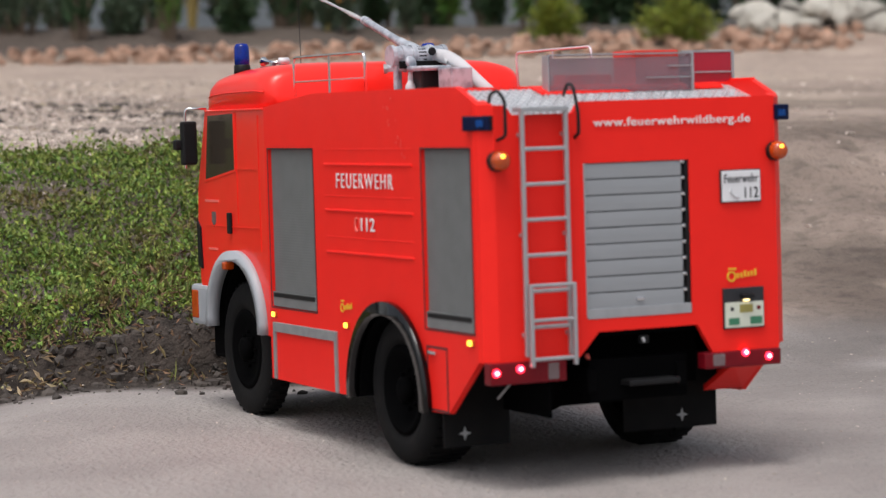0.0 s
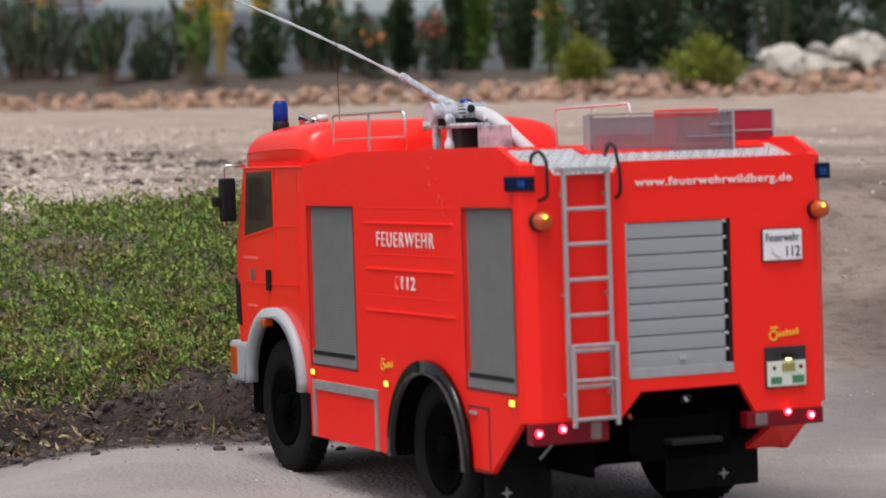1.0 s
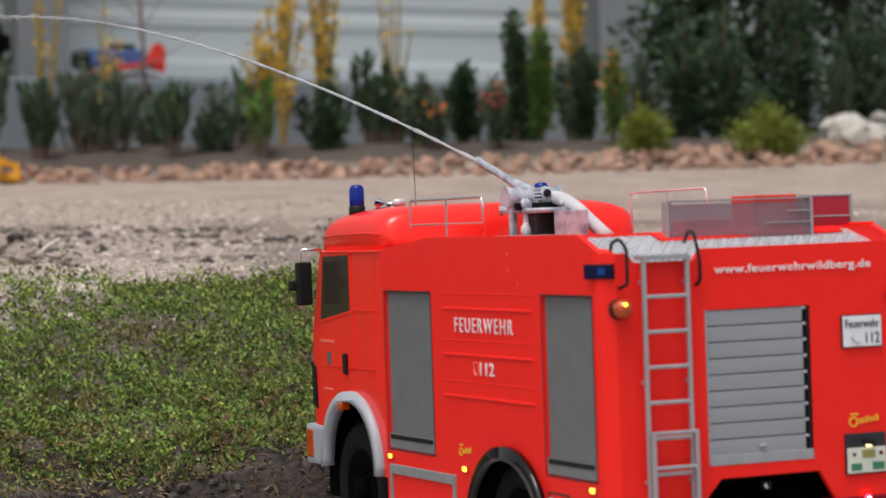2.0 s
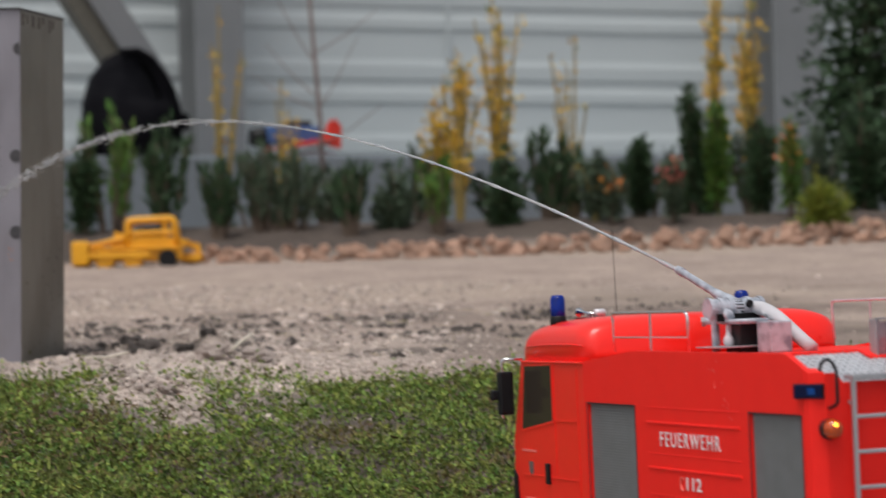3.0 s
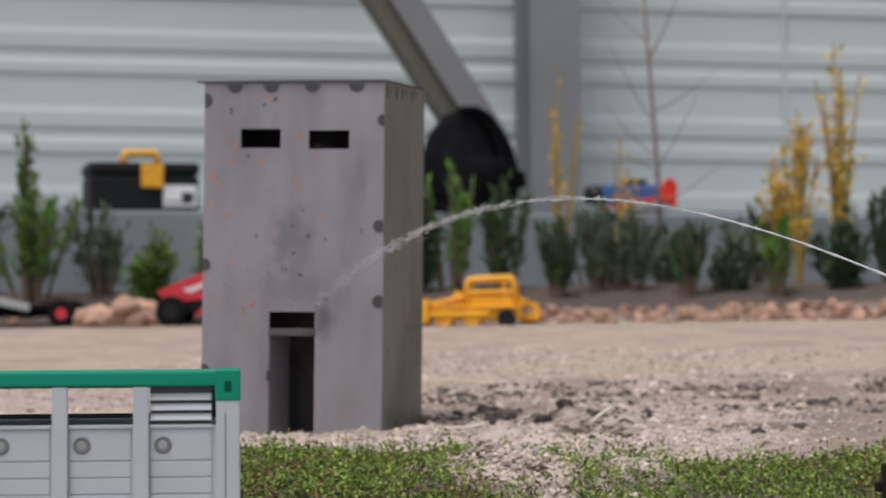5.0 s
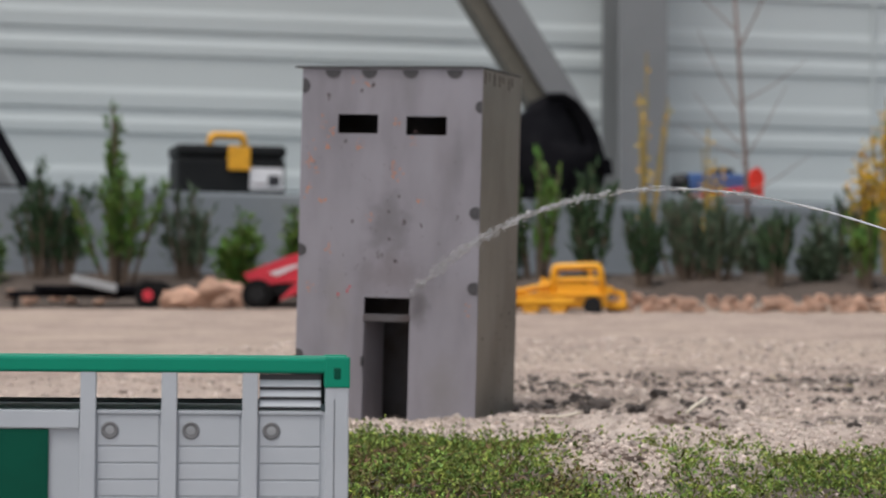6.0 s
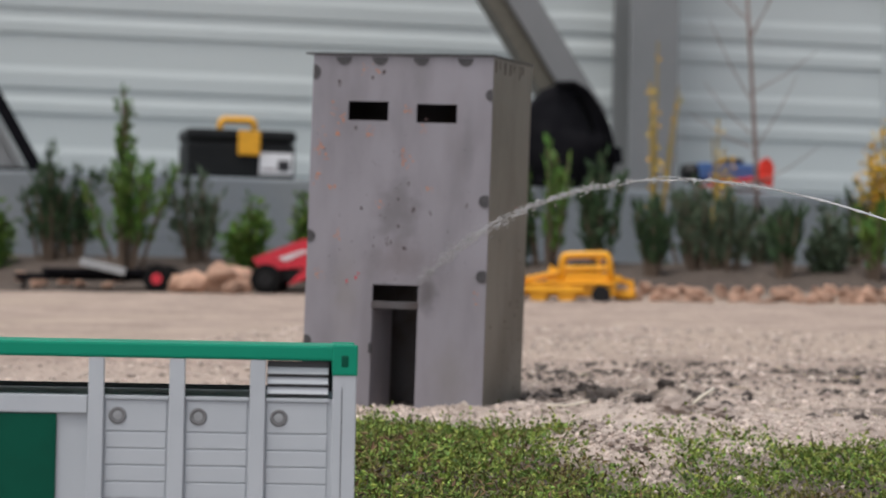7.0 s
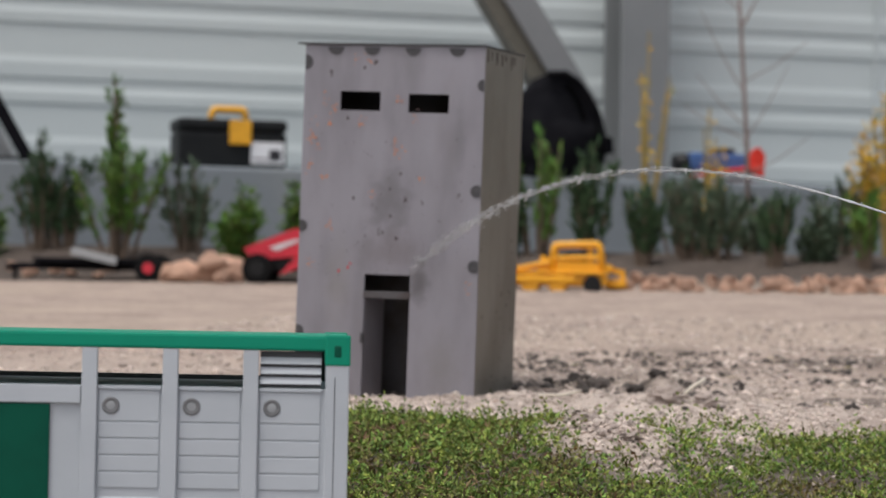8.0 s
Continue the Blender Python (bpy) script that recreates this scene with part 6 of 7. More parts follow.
# ---- the jet of water, from the nozzle to the tower ----
def build_jet():
    p0, p1 = Vector((-0.0554, 1.6485, 0.2563)), Vector((-0.7985, 2.6072, 0.3122))
    at = lambda u: p0.lerp(p1, u) + Vector((0, 0, 4 * 0.1063 * u * (1 - u) * (1 + 0.35 * (u - 0.5))))
    rng = np.random.default_rng(9)
    t = thing("water_jet", Matrix.Translation((0, 0, 0)), "thin arched jet of clear water breaking into drops", "water jet")
    for c, ob in enumerate(("stream", "strand")):
        pts, n = [], 260
        b = bmesh.new()
        rings = []
        end = 0.60 if c == 0 else 0.80
        for i in range(n + 1):
            u = -0.008 + (end + 0.008) * i / n
            p = at(u)
            spread = 0.0003 + 0.0042 * max(u, 0.0) ** 1.6
            off = Vector((noise.noise((u * 9 + 5 * c, 0, c)), noise.noise((u * 11, 3, c)), noise.noise((u * 10, 7, c)))) * spread * (0.6 + c)
            r = (0.0016 - 0.0016 * u) * (0.75 + 0.45 * noise.noise((u * 70, c, 0)) + 0.25 * noise.noise((u * 190, c, 5)))
            if c == 1:
                r = 0.0008 * max(0.12, 0.2 + 1.3 * noise.noise((u * 45, 8, 0)))
            d = (at(u + 0.002) - p).normalized()
            s = d.cross(Vector((0, 0, 1))).normalized()
            q = s.cross(d)
            rings.append([b.verts.new(p + off + (s * math.cos(a) + q * math.sin(a)) * max(0.00025, r)) for a in (j * math.pi / 3 for j in range(6))])
        for a, e in zip(rings, rings[1:]):
            for j in range(6):
                b.faces.new((a[j], a[(j + 1) % 6], e[(j + 1) % 6], e[j]))
        b.faces.new(rings[0][::-1])
        b.faces.new(rings[-1])
        part(ob, b, SPRAY if c == 0 else WATER, t, smooth=True)
    b = bmesh.new()
    for i in range(210):
        u = 0.42 + 0.565 * rng.random() ** 0.9
        p = at(u) + Vector(rng.normal(size=3)) * (0.0006 + 0.0034 * u ** 3)
        d = (at(u + 0.01) - at(u - 0.01)).to_track_quat("Z", "Y").to_matrix().to_4x4()
        r = 0.00022 + 0.0004 * rng.random()
        bmesh.ops.create_icosphere(b, subdivisions=1, radius=r, matrix=Matrix.Translation(p) @ d @ Matrix.Diagonal((1, 1, rng.uniform(4, 14), 1)))
    ob = part("broken_stream", b, WATER, t, smooth=True)
    ob["kind"] = "stuff"
    b = bmesh.new()
    for i in range(420):
        u = 0.25 + 0.74 * rng.random() ** 0.55
        p = at(u) + Vector(rng.normal(size=3)) * (0.0008 + 0.0055 * u ** 3)
        r = 0.00022 + 0.0005 * rng.random() ** 2
        d = (at(u + 0.01) - at(u - 0.01)).to_track_quat("Z", "Y").to_matrix().to_4x4()
        bmesh.ops.create_icosphere(b, subdivisions=1, radius=r, matrix=Matrix.Translation(p) @ d @ Matrix.Diagonal((1, 1, 3.4, 1)))
    ob = part("drops", b, WATER, t, smooth=True)
    ob["kind"] = "stuff"
    # aerated streaks before the tower
    b = bmesh.new()
    for i in range(300):
        u = 0.62 + 0.375 * rng.random() ** 0.8
        p = at(u) + Vector(rng.normal(size=3)) * (0.0010 + 0.0050 * max(0, u - 0.6))
        d = (at(u + 0.01) - at(u - 0.01)).to_track_quat("Z", "Y").to_matrix().to_4x4()
        bmesh.ops.create_icosphere(b, subdivisions=1, radius=0.00026 + 0.0005 * rng.random() + (0.0001 if u > 0.85 else 0), matrix=Matrix.Translation(p) @ d @ Matrix.Diagonal((1, 1, rng.uniform(4, 16), 1)))
    ob = part("spray", b, SPRAY, t, "whitish spray", True)
    ob["kind"] = "stuff"


build_jet()


# ---- the planted bed, ledge and hall behind ----
def ledge_y(x):
    return 7.685 + 0.532 * (x + 2.0)


def at_ledge(x, back=0.0, z=0.0):
    return Matrix.Translation((x, ledge_y(x) + back, z)) @ pose(0, 0, 0, 0, 0, 28.0)


def build_hall():
    m = at_ledge(0, 0)
    b = box(-9, 6, 0, 0.9, -0.2, 0.69, 0.01)
    ob = finish("ledge", b, LEDGE)
    ob.matrix_world = m
    tagged(ob, "long grey concrete ledge behind the plant bed", "ledge", kind="structure")
    # cladding: broad shallow flats, each pair of grooves with a slightly sunk strip between
    step, z, prof = 0.258, 0.145, []
    while z < 4.6:
        prof += [(0.0, z + 0.004), (0.0, z + 0.035), (0.005, z + 0.054), (0.006, z + 0.078), (0.0, z + 0.086), (0.0, z + 0.130), (0.005, z + 0.155), (0.007, z + 0.253)]
        z += step
    b = bmesh.new()
    a = [b.verts.new((-9, y, zz)) for y, zz in prof]
    c = [b.verts.new((7, y, zz)) for y, zz in prof]
    for i in range(len(prof) - 1):
        b.faces.new((a[i], c[i], c[i + 1], a[i + 1]))
    bk = [b.verts.new(p) for p in ((-9, 0.12, 0.149), (7, 0.12, 0.149), (7, 0.12, z), (-9, 0.12, z))]
    b.faces.new(bk)
    wall = finish("wall_north", b, WALL)
    wall.matrix_world = at_ledge(0, 0.9)
    tagged(wall, "pale grey hall wall of horizontally grooved metal cladding", "wall", kind="structure")
    # rolled steel columns: a front flange, the web and a rear flange
    for x, w, dp in ((-1.575, 0.166, 0.20), (0.36, 0.20, 0.20), (-4.6, 0.20, 0.20), (3.2, 0.20, 0.20)):
        b = box(0, w, 0, 0.014, 0.4, 4.3, 0.002)
        b = box(w * 0.5 - 0.008, w * 0.5 + 0.008, 0.0145, dp - 0.0145, 0.4, 4.3, 0, b)
        b = box(0, w, dp - 0.014, dp, 0.4, 4.3, 0.002, b)
        col = finish("column", b, COLUMN)
        col.matrix_world = at_ledge(x - w / 2, 0.60)
        tagged(col, "galvanised steel column in front of the hall wall", "column", kind="structure")
    # upright cover strip over a joint of the cladding
    for x in (-0.90, 1.9):
        ob = finish("trim", box(0, 0.016, -0.004, -0.0005, 0.69, 4.3, 0.0015), WALL)
        ob.matrix_world = at_ledge(x, 0.9)
        tagged(ob, "narrow grey cover strip on the cladding", "trim", kind="structure")


build_hall()


def build_arm(x):
    """A grey excavator arm that comes down to a black bucket on the ledge."""
    t = thing("excavator_arm", at_ledge(x, 0.10, 0.69), "grey excavator arm with a worn black bucket on the ledge", "excavator arm")
    lean = -0.66
    bar = lambda u0, u1: [(u0, 0.24), (u1, 0.24), (u1 + lean * 1.3, 1.54), (u0 + lean * 1.3, 1.54)]
    b = plate(bar(0.055, 0.160), [], lambda u, v, w: (u, 0.05 + w, v), 0.10)
    arm = part("arm", b, BRACE, t)
    part("edge_plate", plate(bar(-0.012, 0.053), [], lambda u, v, w: (u, 0.07 + w, v), 0.09), BRACE_EDGE, arm, "dark olive lower edge")
    shell = [(-0.070, 0.306), (-0.017, 0.328), (0.020, 0.322), (0.055, 0.298), (0.090, 0.255), (0.122, 0.203), (0.140, 0.140), (0.146, 0.075), (0.130, 0.0), (-0.120, 0.0), (-0.150, 0.080), (-0.145, 0.168), (-0.120, 0.246)]
    slit = [(0.004, 0.292), (0.034, 0.284), (0.062, 0.245), (0.082, 0.195), (0.086, 0.165), (0.066, 0.172), (0.052, 0.210), (0.030, 0.250)]
    b = plate(shell, [slit], lambda u, v, w: (u, -0.07 + w, v), 0.09)
    bmesh.ops.bevel(b, geom=[e for e in b.edges if e.calc_face_angle(0) > 1.2], offset=0.008, segments=2, affect="EDGES")
    bu = part("bucket", b, BUCKET, t, "worn black bucket", True)
    b = tube([(u, -0.076, v) for u, v in [(-0.045, 0.318), (0.010, 0.322), (0.050, 0.300), (0.086, 0.255), (0.116, 0.203), (0.134, 0.140), (0.138, 0.075)]], 0.009, 8)
    part("bucket_rim", b, BUCKET, bu, smooth=True)
    part("linkage", plate([(0.128, 0.140), (0.178, 0.132), (0.184, 0.085), (0.138, 0.075)], [], lambda u, v, w: (u, -0.03 + w, v), 0.08), BUCKET, bu)
    for k in range(5):
        part("tooth", cyl((-0.10 + 0.05 * k, -0.085, 0.03), (-0.10 + 0.05 * k, -0.10, 0.002), 0.014, 0.006, 8), BUCKET, bu)
    return t


build_arm(-1.762)


def build_hopper():
    """The sloping black edge of a grey steel hopper that reaches into the picture on the ledge."""
    t = thing("steel_hopper", at_ledge(-3.228, 0.06, 0.69), "grey steel hopper with a sloping black edge on the ledge", "hopper")
    part("edge_beam", plate([(0.045, 0.012), (0.085, 0.012), (-0.265, 0.612), (-0.305, 0.612)], [], lambda u, v, w: (u, w, v), 0.05), BUCKET, t, "black sloping edge beam")
    part("rim", plate([(0.020, 0.0), (0.043, 0.0), (-0.307, 0.60), (-0.330, 0.60)], [], lambda u, v, w: (u, 0.008 + w, v), 0.04), COLUMN, t)
    part("side_plate", plate([(-0.45, 0.0), (0.018, 0.0), (-0.332, 0.60), (-0.45, 0.60)], [], lambda u, v, w: (u, 0.02 + w, v), 0.02), BRACE, t)
    part("foot", box(-0.30, 0.09, 0.0, 0.06, 0.0, 0.012, 0.002), BUCKET, t)


build_hopper()


# ---- shrubs ----
def shrub(x, y, z, h, w, mat, style="bush", seed=1, label="", density=1.0, bloom=None, name="shrub"):
    rng = np.random.default_rng(seed)
    t = thing(name, pose(x, y, z, 0, 0, 0), label, "shrub" if name == "shrub" else name.replace("_", " "), "shrubs in the bed")
    b = None
    base, way = [], []
    stems = {"fan": 11, "bush": 9, "upright": 8, "sprout": 4, "ball": 9, "wisps": 12, "bare": 6}[style]
    for i in range(stems):
        a = rng.uniform(0, 6.28)
        lean = {"fan": 1.15, "bush": 0.8, "upright": 0.9, "sprout": 0.9, "ball": 1.0, "wisps": 0.75, "bare": 0.9}[style] * rng.random() ** 0.6
        top = h * (rng.uniform(0.6, 0.95) if i else 1.0) * (1 - 0.35 * lean * (style in ("bush", "ball")))
        e = Vector((math.cos(a) * lean * w * 0.5, math.sin(a) * lean * w * 0.5, top))
        if i == 0:
            e = Vector((rng.normal() * 0.06 * w, 0, h))
        mid = Vector((e.x * (0.3 if style != "ball" else 0.6), e.y * 0.3, top * 0.5)) + Vector(rng.normal(size=3)) * 0.03 * w
        foot = 0.3 if style == "fan" else 0.08
        pts = [Vector((e.x * foot, e.y * foot, -0.015)), mid + Vector((e.x * 0.3, 0, 0)) * (style == "fan"), e]
        curve = [pts[0] * (1 - k) ** 2 + pts[1] * 2 * k * (1 - k) + pts[2] * k * k for k in (j / 7 for j in range(8))]
        part("stem", tube(curve, 0.004 + 0.010 * h * (style == "sprout") * (i == 0) + 0.002, 5, None, 0.35), YELLOW_BARK if style in ("bare", "wisps") else BARK, t)
        n = int({"fan": 34, "bush": 110, "upright": 120, "sprout": 60, "ball": 170, "wisps": 50, "bare": 22}[style] * density)
        u = rng.uniform(0.12 if style not in ("sprout", "fan") else 0.26, 1.0, n) ** (0.75 if style in ("upright", "wisps", "sprout") else 1.0)
        for k in u:
            p = pts[0] * (1 - k) ** 2 + pts[1] * 2 * k * (1 - k) + pts[2] * k * k
            r = w * {"fan": 0.05, "bush": 0.17, "upright": 0.13, "sprout": 0.10, "ball": 0.2, "wisps": 0.06, "bare": 0.035}[style] * (1.0 - 0.35 * k)
            o = rng.normal(size=3) * r * np.array([0.8, 0.8, 0.7])
            base.append(np.array(p) + o)
            way.append((o / max(r, 1e-4)) * (0.35 if style == "fan" else 1.0) + (np.array(e) / h if style == "fan" else 0) + np.array([0, 0, 0.8]) + rng.normal(size=3) * 0.3)
    base, way = np.array(base), np.array(way)
    base[:, 2] = np.maximum(base[:, 2], 0.0)
    n = len(base)
    s = {"fan": 0.036, "bush": 0.024, "upright": 0.022, "sprout": 0.026, "ball": 0.016, "wisps": 0.024, "bare": 0.014}[style]
    green = rng.random(n) < (0.22 if bloom is BLOSSOM else 1.1)
    full, tips, n = base, way, int(green.sum())
    base, way = base[green], way[green]
    leaves("foliage", base, way, s * rng.uniform(0.7, 1.3, n), s * (0.5 if style != "fan" else 0.3) * rng.uniform(0.7, 1.3, n), mat, t, rng)
    if bloom:
        base, way, n = full, tips, len(full)
        k = (rng.random(n) < (0.8 if bloom is BLOSSOM else 0.55)) & (base[:, 2] > h * (0.22 if bloom is BLOSSOM else 0.6))
        many = 3 if bloom is BLOSSOM and style != "bare" else 1
        at = np.repeat(base[k], many, 0)
        leaves("blossom", at + rng.normal(size=at.shape) * 0.008, np.repeat(way[k], many, 0) + rng.normal(size=at.shape) * 0.5, 0.013, 0.011, bloom, t, rng)
    return t


DARK_TXT, FRESH_TXT = "dark green upright shrub growing in the bed", "fresh green young shrub growing in the bed"
for i, (x, y, z, h, w, m, st, tx, dn) in enumerate([
    (-3.03, 6.5, 0.40, 0.21, 0.13, LEAF_FRESH, "bush", FRESH_TXT, 1.0), (-2.905, 6.6, 0.41, 0.31, 0.15, LEAF_DARK, "fan", DARK_TXT, 1.3), (-2.845, 6.62, 0.41, 0.26, 0.13, LEAF_DARK, "fan", DARK_TXT, 0.9),
    (-2.655, 6.5, 0.41, 0.46, 0.08, LEAF_FRESH, "sprout", "young shrub with one tall leafy sprout in the bed", 1.1), (-2.62, 6.45, 0.41, 0.27, 0.22, LEAF_FRESH, "fan", FRESH_TXT, 1.6),
    (-2.47, 6.6, 0.41, 0.25, 0.19, LEAF_GREY, "fan", "thin wispy grey-green shrub in the bed", 1.0), (-2.263, 6.4, 0.38, 0.19, 0.13, LEAF_FRESH, "bush", "compact fresh green bush in the bed", 1.0),
    (-2.17, 6.6, 0.39, 0.21, 0.09, LEAF_FRESH, "bush", FRESH_TXT, 0.8), (-1.53, 6.62, 0.41, 0.34, 0.14, LEAF_FRESH, "fan", FRESH_TXT, 1.0), (-1.60, 6.60, 0.41, 0.26, 0.10, LEAF_DARK, "upright", DARK_TXT, 1.0),
    (-1.388, 6.6, 0.40, 0.30, 0.15, LEAF_DARK, "fan", DARK_TXT, 2.2), (-1.231, 6.5, 0.40, 0.18, 0.09, LEAF_DARK, "fan", DARK_TXT, 1.3), (-1.13, 6.6, 0.40, 0.22, 0.15, LEAF_GREY, "fan", "wispy grey-green shrub in the bed", 0.8),
    (-1.06, 6.6, 0.40, 0.20, 0.12, LEAF_GREY, "fan", "thin wispy grey-green shrub in the bed", 1.4), (-0.90, 6.5, 0.40, 0.17, 0.10, LEAF_DARK, "fan", DARK_TXT, 1.0), (-0.80, 6.6, 0.40, 0.17, 0.12, LEAF_GREY, "bush", "grey-green bush in the bed", 0.8),
    (-0.67, 6.5, 0.40, 0.18, 0.12, LEAF_FRESH, "fan", FRESH_TXT, 0.8), (-0.52, 6.6, 0.41, 0.19, 0.10, LEAF_DARK, "bush", "dark green bush in the bed", 0.9), (-0.41, 6.7, 0.42, 0.23, 0.15, LEAF_DARK, "fan", DARK_TXT, 1.5), (-0.29, 6.6, 0.42, 0.17, 0.10, LEAF_GREY, "wisps", "thin wispy grey-green shrub in the bed", 1.2),
    (-0.175, 6.7, 0.42, 0.21, 0.09, LEAF_DARK, "upright", DARK_TXT, 1.4), (-0.045, 6.7, 0.42, 0.34, 0.07, LEAF_DARK, "upright", DARK_TXT, 1.2), (0.02, 6.7, 0.42, 0.30, 0.08, LEAF_FRESH, "upright", FRESH_TXT, 1.2), (0.128, 6.7, 0.42, 0.24, 0.09, LEAF_DARK, "upright", DARK_TXT, 1.3),
    (0.264, 6.4, 0.39, 0.10, 0.14, LEAF_YELLOW, "ball", "low round yellow-green bush in the bed", 1.2), (0.565, 6.4, 0.39, 0.10, 0.16, LEAF_YELLOW, "ball", "low round yellow-green bush in the bed", 1.2), (0.40, 6.9, 0.42, 0.33, 0.13, LEAF_DARK, "bush", "dark green bush in the bed", 1.2), (0.50, 6.85, 0.42, 0.36, 0.15, LEAF_DARK, "bush", "dark green bush in the bed", 1.2),
    (0.70, 7.1, 0.42, 0.62, 0.24, LEAF_DARK, "bush", "tall dark green conifer-like shrub in the bed", 2.0), (0.90, 7.1, 0.42, 0.55, 0.26, LEAF_DARK, "bush", "tall dark green conifer-like shrub in the bed", 2.0), (1.15, 7.1, 0.42, 0.6, 0.3, LEAF_DARK, "bush", "tall dark green conifer-like shrub in the bed", 2.0), (1.4, 7.0, 0.42, 0.5, 0.3, LEAF_DARK, "bush", "tall dark green conifer-like shrub in the bed", 1.5)]):
    shrub(x, y, z, h, w, m, st, 40 + i, tx, dn)
rs = random.Random(17)
xx = -1.2
while xx < 1.5:
    shrub(xx, 6.86 + 0.1 * rs.random() + 0.12 * xx * (xx > 0), 0.42, rs.uniform(0.15, 0.25), rs.uniform(0.11, 0.16), LEAF_DARK if rs.random() < 0.6 else LEAF_GREY, rs.choice(("bush", "fan", "fan")), 200 + int(xx * 50) % 97,
          "dark shrub in the back row of the bed", rs.uniform(0.55, 0.9) + 0.4 * (xx > -0.3))
    xx += rs.uniform(0.13, 0.24)


def garden_tree(x, y, h, w, seed):
    rng = np.random.default_rng(seed)
    z = 0.42
    t = thing("garden_tree", pose(x, y, z), "dark leafy young tree behind the bed", "tree", "trees by the bed")
    part("trunk", tube([(0, 0, -0.03), (0.01, 0, h * 0.4), (-0.01, 0, h * 0.9)], 0.022, 8, None, 0.4), BARK, t, smooth=True)
    base, way = [], []
    for i in range(26):
        a, k = rng.uniform(0, 6.28), rng.uniform(0.18, 0.95)
        r = w * 0.5 * rng.uniform(0.35, 1.0) * (1.1 - 0.5 * k)
        s0, e = Vector((0, 0, h * k * 0.85)), Vector((math.cos(a) * r, math.sin(a) * r, h * k + 0.08))
        part("limb", tube([s0, s0.lerp(e, 0.5) + Vector((0, 0, -0.01)), e], 0.007, 5, None, 0.3), BARK, t)
        for q in range(95):
            u = rng.random() ** 0.6
            o = rng.normal(size=3) * 0.055
            base.append(np.array(s0.lerp(e, u)) + o)
            way.append(o * 10 + np.array([0, 0, 0.3]) + rng.normal(size=3) * 0.4)
    base, way = np.array(base), np.array(way)
    leaves("crown", base, way, 0.034 * rng.uniform(0.7, 1.3, len(base)), 0.019, LEAF_DARK, t, rng)


for k, (x, y, h, w) in enumerate([(0.62, 7.25, 0.95, 0.34), (0.86, 7.35, 1.15, 0.4), (1.14, 7.3, 1.0, 0.42), (1.42, 7.3, 1.1, 0.42), (0.45, 7.4, 0.8, 0.25)]):
    garden_tree(x, y, h, w, 500 + k)
shrub(-0.66, 6.9, 0.42, 0.48, 0.17, LEAF_YELLOW, "wisps", 90, "tall forsythia with yellow blossom in the bed", 0.32, BLOSSOM, "forsythia")
shrub(-0.55, 6.9, 0.42, 0.65, 0.17, LEAF_YELLOW, "wisps", 91, "tall forsythia with yellow blossom in the bed", 0.32, BLOSSOM, "forsythia")
shrub(-0.72, 6.95, 0.42, 0.34, 0.14, LEAF_YELLOW, "wisps", 92, "forsythia with sparse yellow blossom in the bed", 0.5, BLOSSOM, "forsythia")
shrub(-1.30, 6.95, 0.42, 0.62, 0.18, LEAF_YELLOW, "bare", 97, "thin bare forsythia twigs with few blossoms", 1.0, BLOSSOM, "forsythia")
shrub(-1.12, 6.8, 0.42, 0.40, 0.16, LEAF_YELLOW, "bare", 98, "thin bare forsythia twigs with few blossoms", 1.0, BLOSSOM, "forsythia")
shrub(-0.36, 6.95, 0.42, 0.50, 0.16, LEAF_YELLOW, "bare", 93, "thin forsythia twigs with few blossoms in the bed", 1.0, BLOSSOM, "forsythia")
shrub(0.197, 6.6, 0.42, 0.24, 0.07, LEAF_FRESH, "upright", 94, "shrub with orange blossom at its top", 0.5, ORANGE_BLOOM, "flowering_shrub")
shrub(-0.094, 6.55, 0.42, 0.14, 0.05, LEAF_GREY, "upright", 95, "small shrub with salmon blossom", 0.5, PINK_BLOOM, "flowering_shrub")
shrub(-0.245, 6.55, 0.42, 0.12, 0.06, LEAF_GREY, "upright", 96, "small shrub with orange blossom", 0.4, ORANGE_BLOOM, "flowering_shrub")


def sapling(x, y, z, h, seed):
    rng = random.Random(seed)
    t = thing("sapling", pose(x, y, z), "thin leafless sapling with bare brown twigs", "sapling")
    part("trunk", tube([(0.03, 0, -0.02), (0.02, 0, h * 0.3), (0, 0, h * 0.6), (-0.03, 0, h)], 0.0075, 7, None, 0.5), PALE_BARK, t, smooth=True)
    for i in range(9):
        z0 = h * rng.uniform(0.22, 0.7)
        s = rng.choice((-1, 1))
        x0 = 0.02 - 0.04 * z0 / h
        e = Vector((x0 + s * rng.uniform(0.08, 0.2), rng.uniform(-0.05, 0.05), z0 + rng.uniform(0.08, 0.22)))
        part("twig", tube([(x0, 0, z0), Vector((x0, 0, z0)).lerp(e, 0.5) + Vector((0, 0, -0.01)), e], 0.0022, 5, None, 0.4), PALE_BARK, t)
    return t


sapling(-1.055, 6.95, 0.42, 1.0, 4)
shrub(0.02, 6.95, 0.42, 0.66, 0.10, LEAF_YELLOW, "wisps", 101, "tall forsythia with yellow blossom in the bed", 0.35, BLOSSOM, "forsythia")
shrub(0.11, 6.95, 0.42, 0.60, 0.09, LEAF_YELLOW, "wisps", 102, "tall forsythia with yellow blossom in the bed", 0.35, BLOSSOM, "forsythia")

